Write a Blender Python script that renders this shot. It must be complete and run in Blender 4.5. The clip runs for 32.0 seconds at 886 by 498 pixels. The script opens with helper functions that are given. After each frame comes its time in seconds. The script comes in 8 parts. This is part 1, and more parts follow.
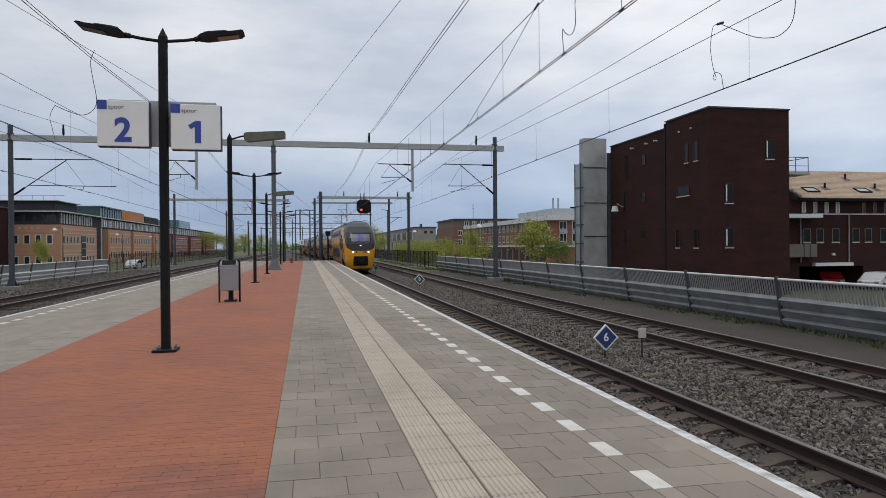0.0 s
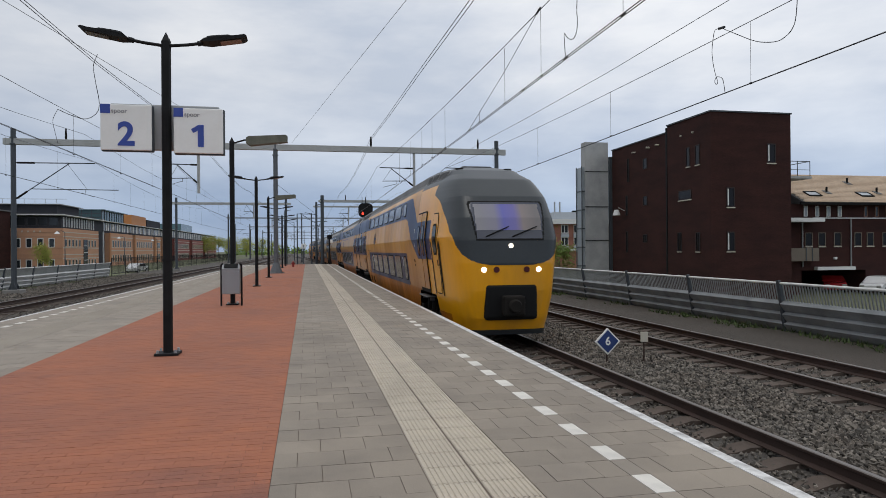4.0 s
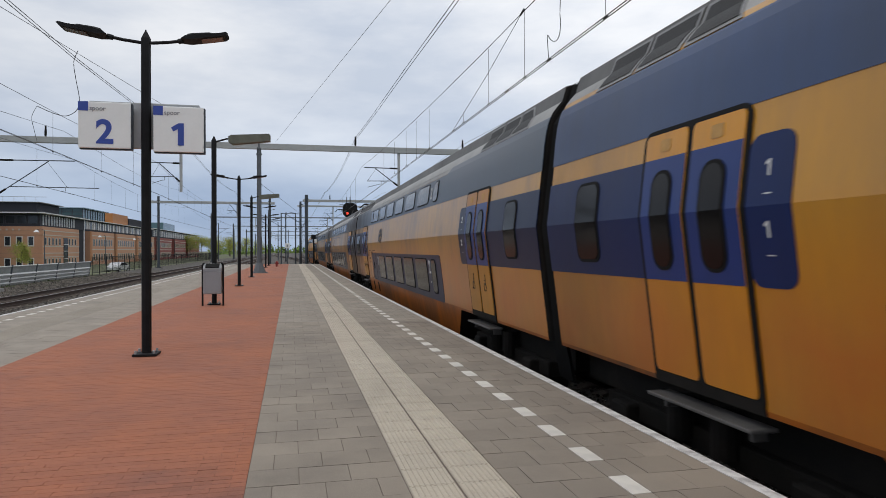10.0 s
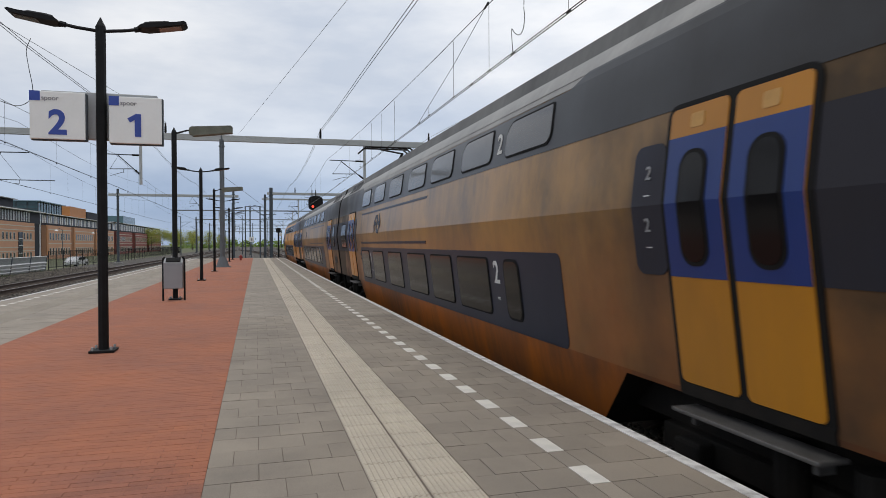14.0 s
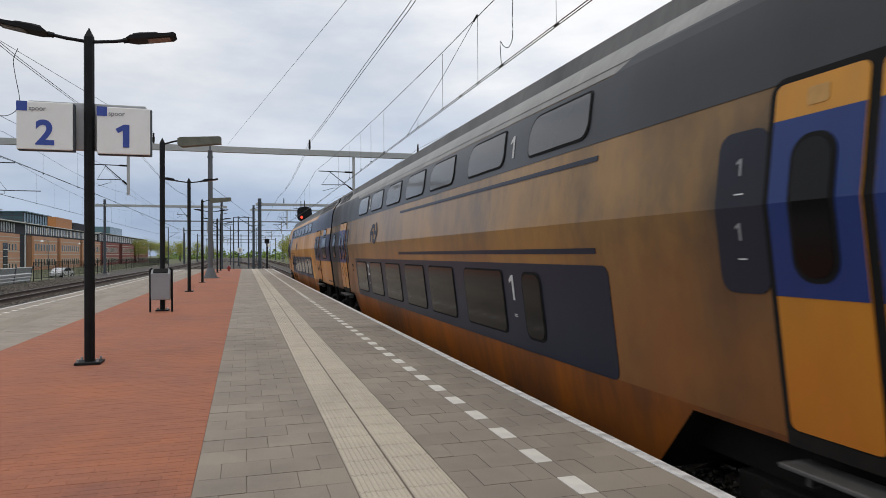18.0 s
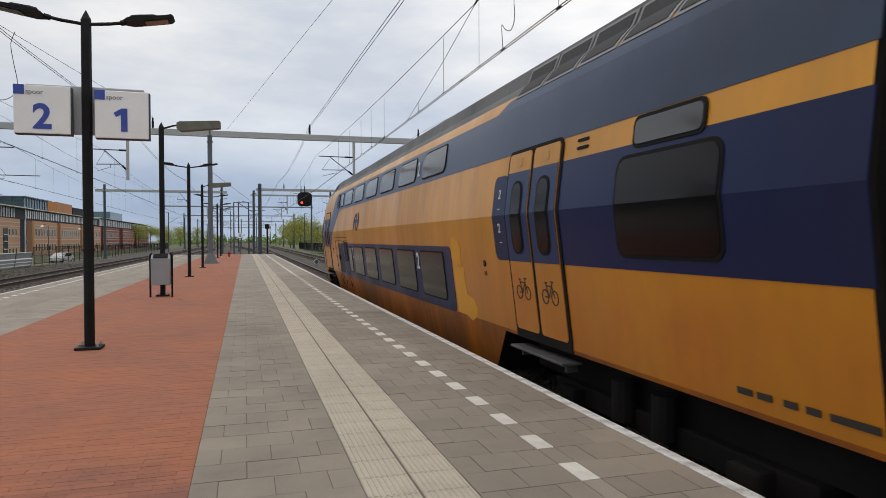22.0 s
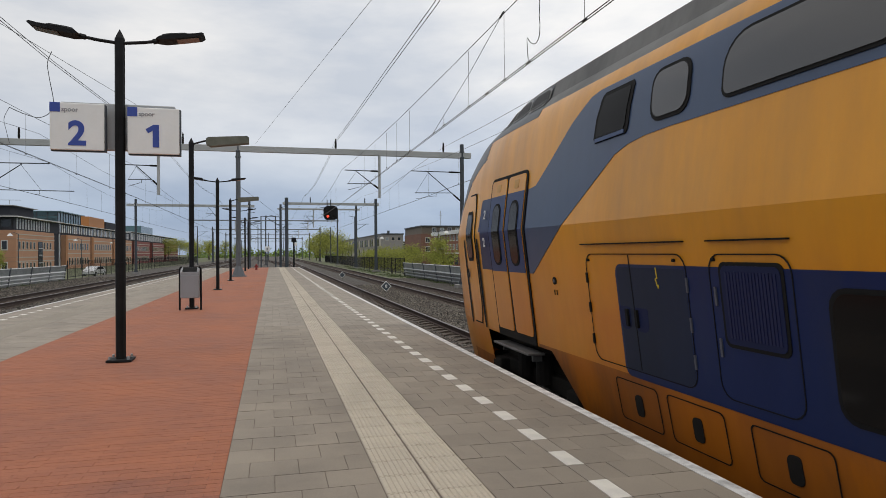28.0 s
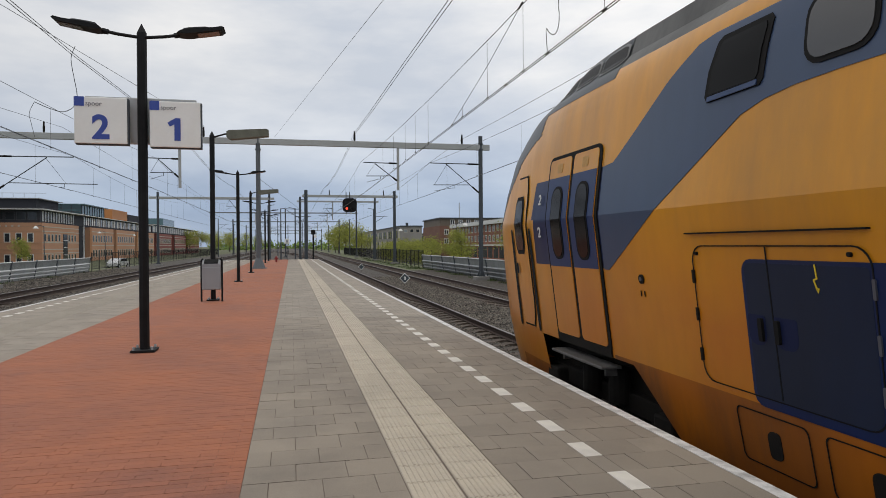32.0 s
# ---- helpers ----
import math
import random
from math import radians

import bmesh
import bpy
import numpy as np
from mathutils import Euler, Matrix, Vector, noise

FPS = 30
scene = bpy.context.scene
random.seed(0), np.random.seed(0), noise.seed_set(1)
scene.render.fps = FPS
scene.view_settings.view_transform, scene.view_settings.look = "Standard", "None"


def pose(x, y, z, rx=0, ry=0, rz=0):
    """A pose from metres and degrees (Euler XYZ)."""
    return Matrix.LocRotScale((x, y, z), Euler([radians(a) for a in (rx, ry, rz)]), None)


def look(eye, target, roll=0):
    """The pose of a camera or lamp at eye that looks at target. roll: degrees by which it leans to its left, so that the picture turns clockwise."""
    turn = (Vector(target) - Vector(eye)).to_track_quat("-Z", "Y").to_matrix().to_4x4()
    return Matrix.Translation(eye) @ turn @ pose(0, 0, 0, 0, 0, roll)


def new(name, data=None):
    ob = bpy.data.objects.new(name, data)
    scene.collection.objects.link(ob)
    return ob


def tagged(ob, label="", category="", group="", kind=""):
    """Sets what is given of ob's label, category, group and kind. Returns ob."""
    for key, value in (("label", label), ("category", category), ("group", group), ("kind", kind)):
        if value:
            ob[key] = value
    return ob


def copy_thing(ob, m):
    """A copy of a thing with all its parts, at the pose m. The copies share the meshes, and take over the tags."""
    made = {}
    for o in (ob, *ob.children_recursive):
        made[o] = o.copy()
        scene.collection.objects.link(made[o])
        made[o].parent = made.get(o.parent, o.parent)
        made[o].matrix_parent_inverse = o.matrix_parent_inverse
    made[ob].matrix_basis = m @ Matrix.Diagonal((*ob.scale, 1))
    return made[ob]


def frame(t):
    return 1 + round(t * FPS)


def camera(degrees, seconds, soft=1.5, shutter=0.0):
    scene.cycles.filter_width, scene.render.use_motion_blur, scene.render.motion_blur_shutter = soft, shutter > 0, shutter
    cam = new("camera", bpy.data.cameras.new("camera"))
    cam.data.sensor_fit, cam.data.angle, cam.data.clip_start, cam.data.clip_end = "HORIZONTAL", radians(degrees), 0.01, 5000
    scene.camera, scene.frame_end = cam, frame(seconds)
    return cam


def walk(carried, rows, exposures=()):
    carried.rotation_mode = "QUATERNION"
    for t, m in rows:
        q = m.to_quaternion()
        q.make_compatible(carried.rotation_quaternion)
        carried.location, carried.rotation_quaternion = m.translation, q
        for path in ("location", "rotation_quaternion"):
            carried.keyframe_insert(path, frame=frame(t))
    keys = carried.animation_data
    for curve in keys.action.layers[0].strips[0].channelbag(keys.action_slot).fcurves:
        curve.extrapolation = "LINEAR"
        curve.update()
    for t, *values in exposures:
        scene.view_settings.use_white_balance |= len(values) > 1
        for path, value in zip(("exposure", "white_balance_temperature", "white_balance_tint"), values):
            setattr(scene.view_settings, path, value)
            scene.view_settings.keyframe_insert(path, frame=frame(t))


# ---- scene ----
cam = camera(67.2, 32.0, soft=0.75, shutter=0.15)

# seconds, eye x y z, heading (degrees right of the platform's line), tilt, roll
PATH = [
    (0.0, -0.001, -0.000, 1.366, 11.631, -0.266, -0.469),
    (0.5, -0.020, -0.010, 1.365, 11.733, -0.164, -0.363),
    (1.0, -0.015, -0.017, 1.364, 12.028, -0.105, -0.302),
    (1.5, -0.017, -0.016, 1.368, 11.877, 0.047, -0.337),
    (2.0, -0.017, -0.016, 1.369, 11.824, 0.210, -0.294),
    (2.5, -0.012, -0.009, 1.370, 11.698, 0.360, -0.313),
    (3.0, -0.012, -0.012, 1.367, 11.803, 0.104, -0.389),
    (3.5, -0.010, -0.007, 1.366, 11.500, 0.019, -0.427),
    (5.5, -0.011, -0.019, 1.370, 11.575, 0.268, -0.437),
    (6.0, -0.005, -0.012, 1.365, 11.600, 0.186, -0.422),
    (6.5, -0.008, -0.013, 1.366, 11.640, -0.103, -0.399),
    (7.0, -0.005, -0.010, 1.367, 12.293, -0.105, -0.371),
    (7.5, -0.007, -0.005, 1.367, 12.611, -0.167, -0.390),
    (8.0, -0.001, -0.008, 1.367, 12.731, -0.308, -0.405),
    (8.5, 0.008, -0.002, 1.373, 12.998, -0.052, -0.437),
    (9.0, 0.025, -0.010, 1.376, 12.886, 0.334, -0.451),
    (9.5, 0.036, -0.010, 1.373, 12.574, 0.266, -0.357),
    (10.0, 0.030, -0.009, 1.373, 12.801, 0.074, -0.169),
    (10.5, 0.027, 0.011, 1.371, 12.723, -0.303, -0.256),
    (11.0, 0.031, 0.004, 1.373, 12.942, -0.133, -0.333),
    (11.5, 0.039, -0.000, 1.375, 13.559, 0.115, -0.342),
    (12.0, 0.048, -0.016, 1.372, 14.719, 0.032, -0.358),
    (12.5, 0.062, -0.010, 1.369, 15.188, -0.178, -0.371),
    (13.0, 0.063, -0.009, 1.370, 15.129, -0.238, -0.333),
    (13.5, 0.065, -0.014, 1.374, 15.434, -0.315, -0.346),
    (14.0, 0.066, -0.007, 1.373, 15.642, -0.520, -0.308),
    (14.5, 0.069, -0.007, 1.374, 16.002, -0.475, -0.326),
    (16.5, 0.060, -0.004, 1.377, 16.533, 0.255, -0.320),
    (17.0, 0.062, -0.012, 1.376, 16.577, 0.371, -0.316),
    (17.5, 0.065, -0.013, 1.374, 16.598, 0.475, -0.310),
    (18.0, 0.063, -0.023, 1.373, 16.578, 0.412, -0.309),
    (18.5, 0.062, -0.014, 1.375, 16.702, 0.046, -0.323),
    (19.0, 0.067, 0.006, 1.373, 16.713, -0.002, -0.326),
    (19.5, 0.067, -0.002, 1.371, 16.510, 0.003, -0.337),
    (20.0, 0.069, -0.002, 1.374, 16.503, -0.152, -0.365),
    (20.5, 0.065, 0.001, 1.375, 16.508, -0.420, -0.286),
    (21.0, 0.072, 0.006, 1.375, 16.262, -0.386, -0.325),
    (21.5, 0.066, 0.009, 1.373, 16.377, -0.357, -0.229),
    (22.0, 0.070, 0.020, 1.371, 16.544, -0.827, -0.228),
    (22.5, 0.075, 0.011, 1.371, 16.716, -1.150, -0.320),
    (23.0, 0.074, 0.013, 1.373, 16.717, -1.169, -0.330),
    (23.5, 0.070, 0.016, 1.375, 16.427, -1.070, -0.315),
    (24.0, 0.070, 0.010, 1.375, 16.080, -0.811, -0.320),
    (24.5, 0.075, 0.001, 1.372, 16.132, -0.754, -0.358),
    (25.0, 0.071, -0.008, 1.376, 16.025, -0.548, -0.271),
    (25.5, 0.069, -0.010, 1.375, 15.631, -0.414, -0.326),
    (27.5, 0.057, 0.030, 1.376, 14.477, 0.308, -0.374),
    (28.0, 0.059, 0.037, 1.374, 14.407, 0.298, -0.354),
    (28.5, 0.062, 0.028, 1.372, 14.217, 0.236, -0.320),
    (29.0, 0.059, 0.029, 1.372, 14.208, 0.136, -0.398),
    (29.5, 0.059, 0.026, 1.373, 14.270, 0.034, -0.393),
    (30.0, 0.058, 0.027, 1.373, 14.042, 0.010, -0.410),
    (30.5, 0.055, 0.024, 1.373, 13.651, -0.186, -0.396),
    (31.0, 0.053, 0.035, 1.374, 13.420, -0.461, -0.408),
    (31.5, 0.051, 0.033, 1.374, 13.019, -0.671, -0.457),
    (32.0, 0.055, 0.023, 1.372, 12.807, -0.371, -0.380),
]


def aim(x, y, z, yaw, tilt, roll):
    a, b = radians(yaw), radians(tilt)
    return look((x, y, z), (x + math.sin(a) * math.cos(b), y + math.cos(a) * math.cos(b), z + math.sin(b)), roll)


walk(cam, [(r[0], aim(*r[1:])) for r in PATH], exposures=[(0.0, -0.09, 6500, 10), (5.0, -0.09, 6500, 10), (7.0, -0.08, 6510, 10), (9.0, 0.0, 6520, 10), (12.0, 0.03, 6540, 10), (17.0, 0.06, 6660, 10), (23.0, 0.06, 6860, 10), (27.0, 0.02, 6900, 10), (32.0, 0.0, 6850, 10)])

# where the joint behind the leading carriage stands along the track, second by second
TRAIN_Y = [79.58, 69.43, 59.35, 49.33, 39.40, 29.58, 19.99, 10.43, 1.11, -7.90, -16.62, -25.02, -33.08, -40.60, -47.57, -54.22, -60.47, -66.55, -72.64, -78.38, -83.86, -89.09, -93.85, -98.05, -101.64, -104.57, -107.10, -108.98, -110.25, -111.20, -111.58, -111.66, -111.66]

# ---------------------------------------------------------------- light
SUN_ELEV, SUN_AZ = radians(76), radians(-130)
world = bpy.data.worlds.new("overcast_sky")
scene.world = world
world.use_nodes = True
wn, wl = world.node_tree.nodes, world.node_tree.links
wn.clear()
w_out = wn.new("ShaderNodeOutputWorld")
w_bg = wn.new("ShaderNodeBackground")
w_sky = wn.new("ShaderNodeTexSky")
w_sky.sky_type = "NISHITA"
w_sky.sun_disc = False
w_sky.sun_elevation, w_sky.sun_rotation = SUN_ELEV, SUN_AZ
w_co = wn.new("ShaderNodeTexCoord")
w_sep = wn.new("ShaderNodeSeparateXYZ")
wl.new(w_co.outputs["Generated"], w_sep.inputs[0])
w_ramp = wn.new("ShaderNodeValToRGB")
wl.new(w_sep.outputs["Z"], w_ramp.inputs[0])
els = w_ramp.color_ramp.elements
els[0].position, els[0].color = 0.0, (0.42, 0.53, 0.72, 1)
els[1].position, els[1].color = 1.0, (1.01, 1.035, 1.075, 1)
for p, c in ((0.06, (0.41, 0.52, 0.72)), (0.13, (0.60, 0.675, 0.81)), (0.24, (0.80, 0.835, 0.90))):
    e = els.new(p)
    e.color = (*c, 1)
w_map = wn.new("ShaderNodeMapping")
w_map.inputs["Scale"].default_value = (1.0, 1.0, 3.2)
wl.new(w_co.outputs["Generated"], w_map.inputs[0])
w_noise = wn.new("ShaderNodeTexNoise")
w_noise.inputs["Scale"].default_value = 3.0
w_noise.inputs["Detail"].default_value = 6.0
w_noise.inputs["Roughness"].default_value = 0.55
wl.new(w_map.outputs[0], w_noise.inputs[0])
w_cr = wn.new("ShaderNodeValToRGB")
w_cr.color_ramp.elements[0].position, w_cr.color_ramp.elements[0].color = 0.34, (0.78, 0.825, 0.89, 1)
w_cr.color_ramp.elements[1].position, w_cr.color_ramp.elements[1].color = 0.66, (1.20, 1.175, 1.13, 1)
wl.new(w_noise.outputs[0], w_cr.inputs[0])
w_mul = wn.new("ShaderNodeMixRGB")
w_mul.blend_type = "MULTIPLY"
w_mul.inputs[0].default_value = 1.0
wl.new(w_ramp.outputs[0], w_mul.inputs[1])
wl.new(w_cr.outputs[0], w_mul.inputs[2])
w_dim = wn.new("ShaderNodeMixRGB")
w_dim.blend_type = "MULTIPLY"
w_dim.inputs[0].default_value = 1.0
w_dim.inputs[2].default_value = (0.09, 0.09, 0.09, 1)
wl.new(w_sky.outputs[0], w_dim.inputs[1])
w_mix = wn.new("ShaderNodeMixRGB")
w_mix.inputs[0].default_value = 0.88
wl.new(w_dim.outputs[0], w_mix.inputs[1])
wl.new(w_mul.outputs[0], w_mix.inputs[2])
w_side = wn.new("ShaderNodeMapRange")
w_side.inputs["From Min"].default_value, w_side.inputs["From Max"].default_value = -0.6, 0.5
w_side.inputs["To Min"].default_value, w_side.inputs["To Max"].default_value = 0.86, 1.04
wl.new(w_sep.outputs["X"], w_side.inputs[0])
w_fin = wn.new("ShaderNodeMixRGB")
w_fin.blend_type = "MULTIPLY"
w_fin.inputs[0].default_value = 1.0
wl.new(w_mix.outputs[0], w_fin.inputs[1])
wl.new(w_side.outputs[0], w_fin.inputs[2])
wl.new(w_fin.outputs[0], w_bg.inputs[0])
w_bg.inputs[1].default_value = 1.0
wl.new(w_bg.outputs[0], w_out.inputs[0])

sun_data = bpy.data.lights.new("sun", "SUN")
sun_data.energy, sun_data.angle, sun_data.color = 0.65, radians(24), (1.0, 0.97, 0.92)
sun = new("sun", sun_data)
sun.matrix_world = look((0, 0, 60), (math.sin(SUN_AZ) * -30, math.cos(SUN_AZ) * -30, 60 - 30 * math.tan(SUN_ELEV)))


# ---------------------------------------------------------------- materials
def surface(name, colour, rough=0.6, metal=0.0, fine=60.0, coarse=1.2, vary=0.12, bump=0.15, tint=None, amount=0.25,
            stretch=(1, 1, 1), island=0.0, each=0.0, coat=0.0, detail=4.0, depth=0.01, edge=0.5, soot=None, spec=0.5, dust_shade=None, coat_rough=0.22, patchy=0.0, grime=None, laid=False, stain=None):
    """A painted, mineral or metal surface: grain, larger stains of a second colour, fine relief."""
    m = bpy.data.materials.new(name)
    m.use_nodes = True
    n, l = m.node_tree.nodes, m.node_tree.links
    b = n["Principled BSDF"]
    b.inputs["Roughness"].default_value = rough
    b.inputs["Metallic"].default_value = metal
    b.inputs["Coat Weight"].default_value = coat
    b.inputs["Coat Roughness"].default_value = coat_rough
    co = n.new("ShaderNodeTexCoord")
    mp = n.new("ShaderNodeMapping")
    mp.inputs["Scale"].default_value = stretch
    place = co.outputs["Object"]
    if laid:
        # pavement pieces share one pattern that runs on from piece to piece
        place = n.new("ShaderNodeNewGeometry").outputs["Position"]
    l.new(place, mp.inputs[0])
    f = n.new("ShaderNodeTexNoise")
    f.inputs["Scale"].default_value, f.inputs["Detail"].default_value = fine, detail
    l.new(mp.outputs[0], f.inputs[0])
    c = n.new("ShaderNodeTexNoise")
    c.inputs["Scale"].default_value, c.inputs["Detail"].default_value, c.inputs["Roughness"].default_value = coarse, 5.0, 0.6
    l.new(mp.outputs[0], c.inputs[0])
    ramp = n.new("ShaderNodeValToRGB")
    ramp.color_ramp.elements[0].position, ramp.color_ramp.elements[1].position = edge - 0.12, edge + 0.22
    l.new(c.outputs[0], ramp.inputs[0])
    mix = n.new("ShaderNodeMixRGB")
    mix.inputs[1].default_value = (*colour, 1)
    mix.inputs[2].default_value = (*(tint or [v * 0.7 for v in colour]), 1)
    amt = n.new("ShaderNodeMath")
    amt.operation = "MULTIPLY"
    amt.inputs[1].default_value = amount
    l.new(ramp.outputs[0], amt.inputs[0])
    l.new(amt.outputs[0], mix.inputs[0])
    if patchy:
        pr = n.new("ShaderNodeMapRange")
        pr.inputs["From Min"].default_value, pr.inputs["From Max"].default_value = 0.35, 0.65
        pr.inputs["To Min"].default_value, pr.inputs["To Max"].default_value = rough, rough + patchy
        l.new(c.outputs[0], pr.inputs[0])
        l.new(pr.outputs[0], b.inputs["Roughness"])
    if grime:
        # rain-washed dirt: cloudy film broken into upright runs
        gm = n.new("ShaderNodeMapping")
        gm.inputs["Scale"].default_value = (1, 1.0, 1.0) if laid else grime[2] if len(grime) > 2 else (1, 1.3, 0.30)
        l.new(place, gm.inputs[0])
        gs = n.new("ShaderNodeTexNoise")
        gs.inputs["Scale"].default_value, gs.inputs["Detail"].default_value, gs.inputs["Roughness"].default_value = 1.9, 8.0, 0.65
        l.new(gm.outputs[0], gs.inputs[0])
        gc = n.new("ShaderNodeTexNoise")
        gc.inputs["Scale"].default_value, gc.inputs["Detail"].default_value = 0.45, 6.0
        l.new(place, gc.inputs[0])
        gx = n.new("ShaderNodeMath")
        gx.operation = "MULTIPLY"
        l.new(gs.outputs[0], gx.inputs[0])
        l.new(gc.outputs[0], gx.inputs[1])
        gr = n.new("ShaderNodeMapRange")
        gr.inputs["From Min"].default_value, gr.inputs["From Max"].default_value = 0.20, 0.40
        gr.inputs["To Max"].default_value = grime[1]
        l.new(gx.outputs[0], gr.inputs[0])
        mix4 = n.new("ShaderNodeMixRGB")
        mix4.inputs[2].default_value = (*grime[0], 1)
        l.new(gr.outputs[0], mix4.inputs[0])
        l.new(mix.outputs[0], mix4.inputs[1])
        mix = mix4
    if stain:
        # one old spill, cloudy at its rim: middle, reach, colour, strength
        away = n.new("ShaderNodeVectorMath")
        away.operation = "DISTANCE"
        away.inputs[1].default_value = (*stain[0], 0.0)
        l.new(place, away.inputs[0])
        ragged = n.new("ShaderNodeMath")
        ragged.operation = "MULTIPLY_ADD"
        ragged.inputs[1].default_value = stain[1] * 1.6
        l.new(c.outputs[0], ragged.inputs[0])
        l.new(away.outputs["Value"], ragged.inputs[2])
        sf = n.new("ShaderNodeMapRange")
        sf.interpolation_type = "SMOOTHSTEP"
        sf.inputs["From Min"].default_value, sf.inputs["From Max"].default_value = stain[1] * 2.1, stain[1] * 0.9
        sf.inputs["To Max"].default_value = stain[3]
        l.new(ragged.outputs[0], sf.inputs[0])
        mix5 = n.new("ShaderNodeMixRGB")
        mix5.inputs[2].default_value = (*stain[2], 1)
        l.new(sf.outputs[0], mix5.inputs[0])
        l.new(mix.outputs[0], mix5.inputs[1])
        mix = mix5
    if dust_shade:
        # rusty brake dust thrown up from the wheels, in cloudy patches, with the shade and platform reflection of the
        # lower flank painted in: colour, how high it reaches, strength
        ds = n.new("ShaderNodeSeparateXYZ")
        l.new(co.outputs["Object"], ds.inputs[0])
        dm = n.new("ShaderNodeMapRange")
        dm.inputs["From Min"].default_value, dm.inputs["From Max"].default_value = dust_shade[1], 1.5
        dm.inputs["To Max"].default_value = dust_shade[2]
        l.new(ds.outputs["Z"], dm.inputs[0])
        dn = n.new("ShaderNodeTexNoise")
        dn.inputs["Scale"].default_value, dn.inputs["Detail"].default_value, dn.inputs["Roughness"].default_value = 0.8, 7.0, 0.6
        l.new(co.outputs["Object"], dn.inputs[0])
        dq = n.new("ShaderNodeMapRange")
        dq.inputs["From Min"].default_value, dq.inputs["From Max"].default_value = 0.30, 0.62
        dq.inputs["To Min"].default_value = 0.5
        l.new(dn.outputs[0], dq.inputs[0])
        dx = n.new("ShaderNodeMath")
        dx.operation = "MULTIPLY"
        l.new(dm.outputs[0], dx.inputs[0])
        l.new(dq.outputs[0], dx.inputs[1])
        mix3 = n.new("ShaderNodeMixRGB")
        mix3.inputs[2].default_value = (*dust_shade[0], 1)
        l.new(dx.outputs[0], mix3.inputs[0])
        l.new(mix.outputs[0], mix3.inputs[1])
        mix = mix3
    if soot:
        # brake dust and soot, thickest towards the named ends of a carriage: reach, strength, at the low end, at the high end
        sep = n.new("ShaderNodeSeparateXYZ")
        l.new(co.outputs["Object"], sep.inputs[0])
        ends = []
        for on, lo, hi in ((soot[2], soot[0], -0.4), (soot[3], 24.04 - soot[0], 24.44)):
            mr = n.new("ShaderNodeMapRange")
            mr.inputs["From Min"].default_value, mr.inputs["From Max"].default_value = lo, hi
            mr.inputs["To Max"].default_value = float(on)
            l.new(sep.outputs["Y"], mr.inputs[0])
            ends.append(mr)
        mx = n.new("ShaderNodeMath")
        mx.operation = "MAXIMUM"
        l.new(ends[0].outputs[0], mx.inputs[0])
        l.new(ends[1].outputs[0], mx.inputs[1])
        sn = n.new("ShaderNodeTexNoise")
        sn.inputs["Scale"].default_value, sn.inputs["Detail"].default_value = 0.9, 7.0
        l.new(co.outputs["Object"], sn.inputs[0])
        su = n.new("ShaderNodeMath")
        su.operation = "MULTIPLY_ADD"
        su.inputs[1].default_value, su.inputs[2].default_value = 3.2, -1.45
        l.new(sn.outputs[0], su.inputs[0])
        where = n.new("ShaderNodeMath")
        where.operation = "MULTIPLY"
        l.new(mx.outputs[0], where.inputs[0])
        l.new(su.outputs[0], where.inputs[1])
        ad = n.new("ShaderNodeMath")
        ad.operation = "MULTIPLY_ADD"
        ad.inputs[1].default_value = 1.15
        l.new(mx.outputs[0], ad.inputs[0])
        l.new(where.outputs[0], ad.inputs[2])
        ad.use_clamp = True
        st = n.new("ShaderNodeMath")
        st.operation = "MULTIPLY"
        st.inputs[1].default_value = soot[1]
        l.new(ad.outputs[0], st.inputs[0])
        for socket, clean, sooty in (("Roughness", rough, 0.8), ("Specular IOR Level", spec, 0.16), ("Coat Weight", coat, coat * 0.3)):
            dl = n.new("ShaderNodeMapRange")
            dl.inputs["To Min"].default_value, dl.inputs["To Max"].default_value = clean, sooty
            l.new(st.outputs[0], dl.inputs[0])
            l.new(dl.outputs[0], b.inputs[socket])
        mix2 = n.new("ShaderNodeMixRGB")
        mix2.inputs[2].default_value = (0.034, 0.028, 0.022, 1)
        l.new(st.outputs[0], mix2.inputs[0])
        l.new(mix.outputs[0], mix2.inputs[1])
        mix = mix2
    b.inputs["Specular IOR Level"].default_value = spec
    hsv = n.new("ShaderNodeHueSaturation")
    l.new(mix.outputs[0], hsv.inputs["Color"])
    add = n.new("ShaderNodeMath")
    add.operation = "MULTIPLY_ADD"
    add.inputs[1].default_value, add.inputs[2].default_value = vary * 2, 1 - vary
    l.new(f.outputs[0], add.inputs[0])
    last = add
    for amount_, node, socket in ((island, "ShaderNodeNewGeometry", "Random Per Island"), (each, "ShaderNodeObjectInfo", "Random")):
        if amount_:
            g = n.new(node)
            q = n.new("ShaderNodeMath")
            q.operation = "MULTIPLY_ADD"
            q.inputs[1].default_value = amount_
            l.new(g.outputs[socket], q.inputs[0])
            l.new(last.outputs[0], q.inputs[2])
            h = n.new("ShaderNodeMath")
            h.operation = "SUBTRACT"
            h.inputs[1].default_value = amount_ / 2
            l.new(q.outputs[0], h.inputs[0])
            last = h
    l.new(last.outputs[0], hsv.inputs["Value"])
    l.new(hsv.outputs[0], b.inputs["Base Color"])
    if bump:
        bp = n.new("ShaderNodeBump")
        bp.inputs["Strength"].default_value, bp.inputs["Distance"].default_value = bump, depth
        l.new(f.outputs[0], bp.inputs["Height"])
        l.new(bp.outputs[0], b.inputs["Normal"])
    return m


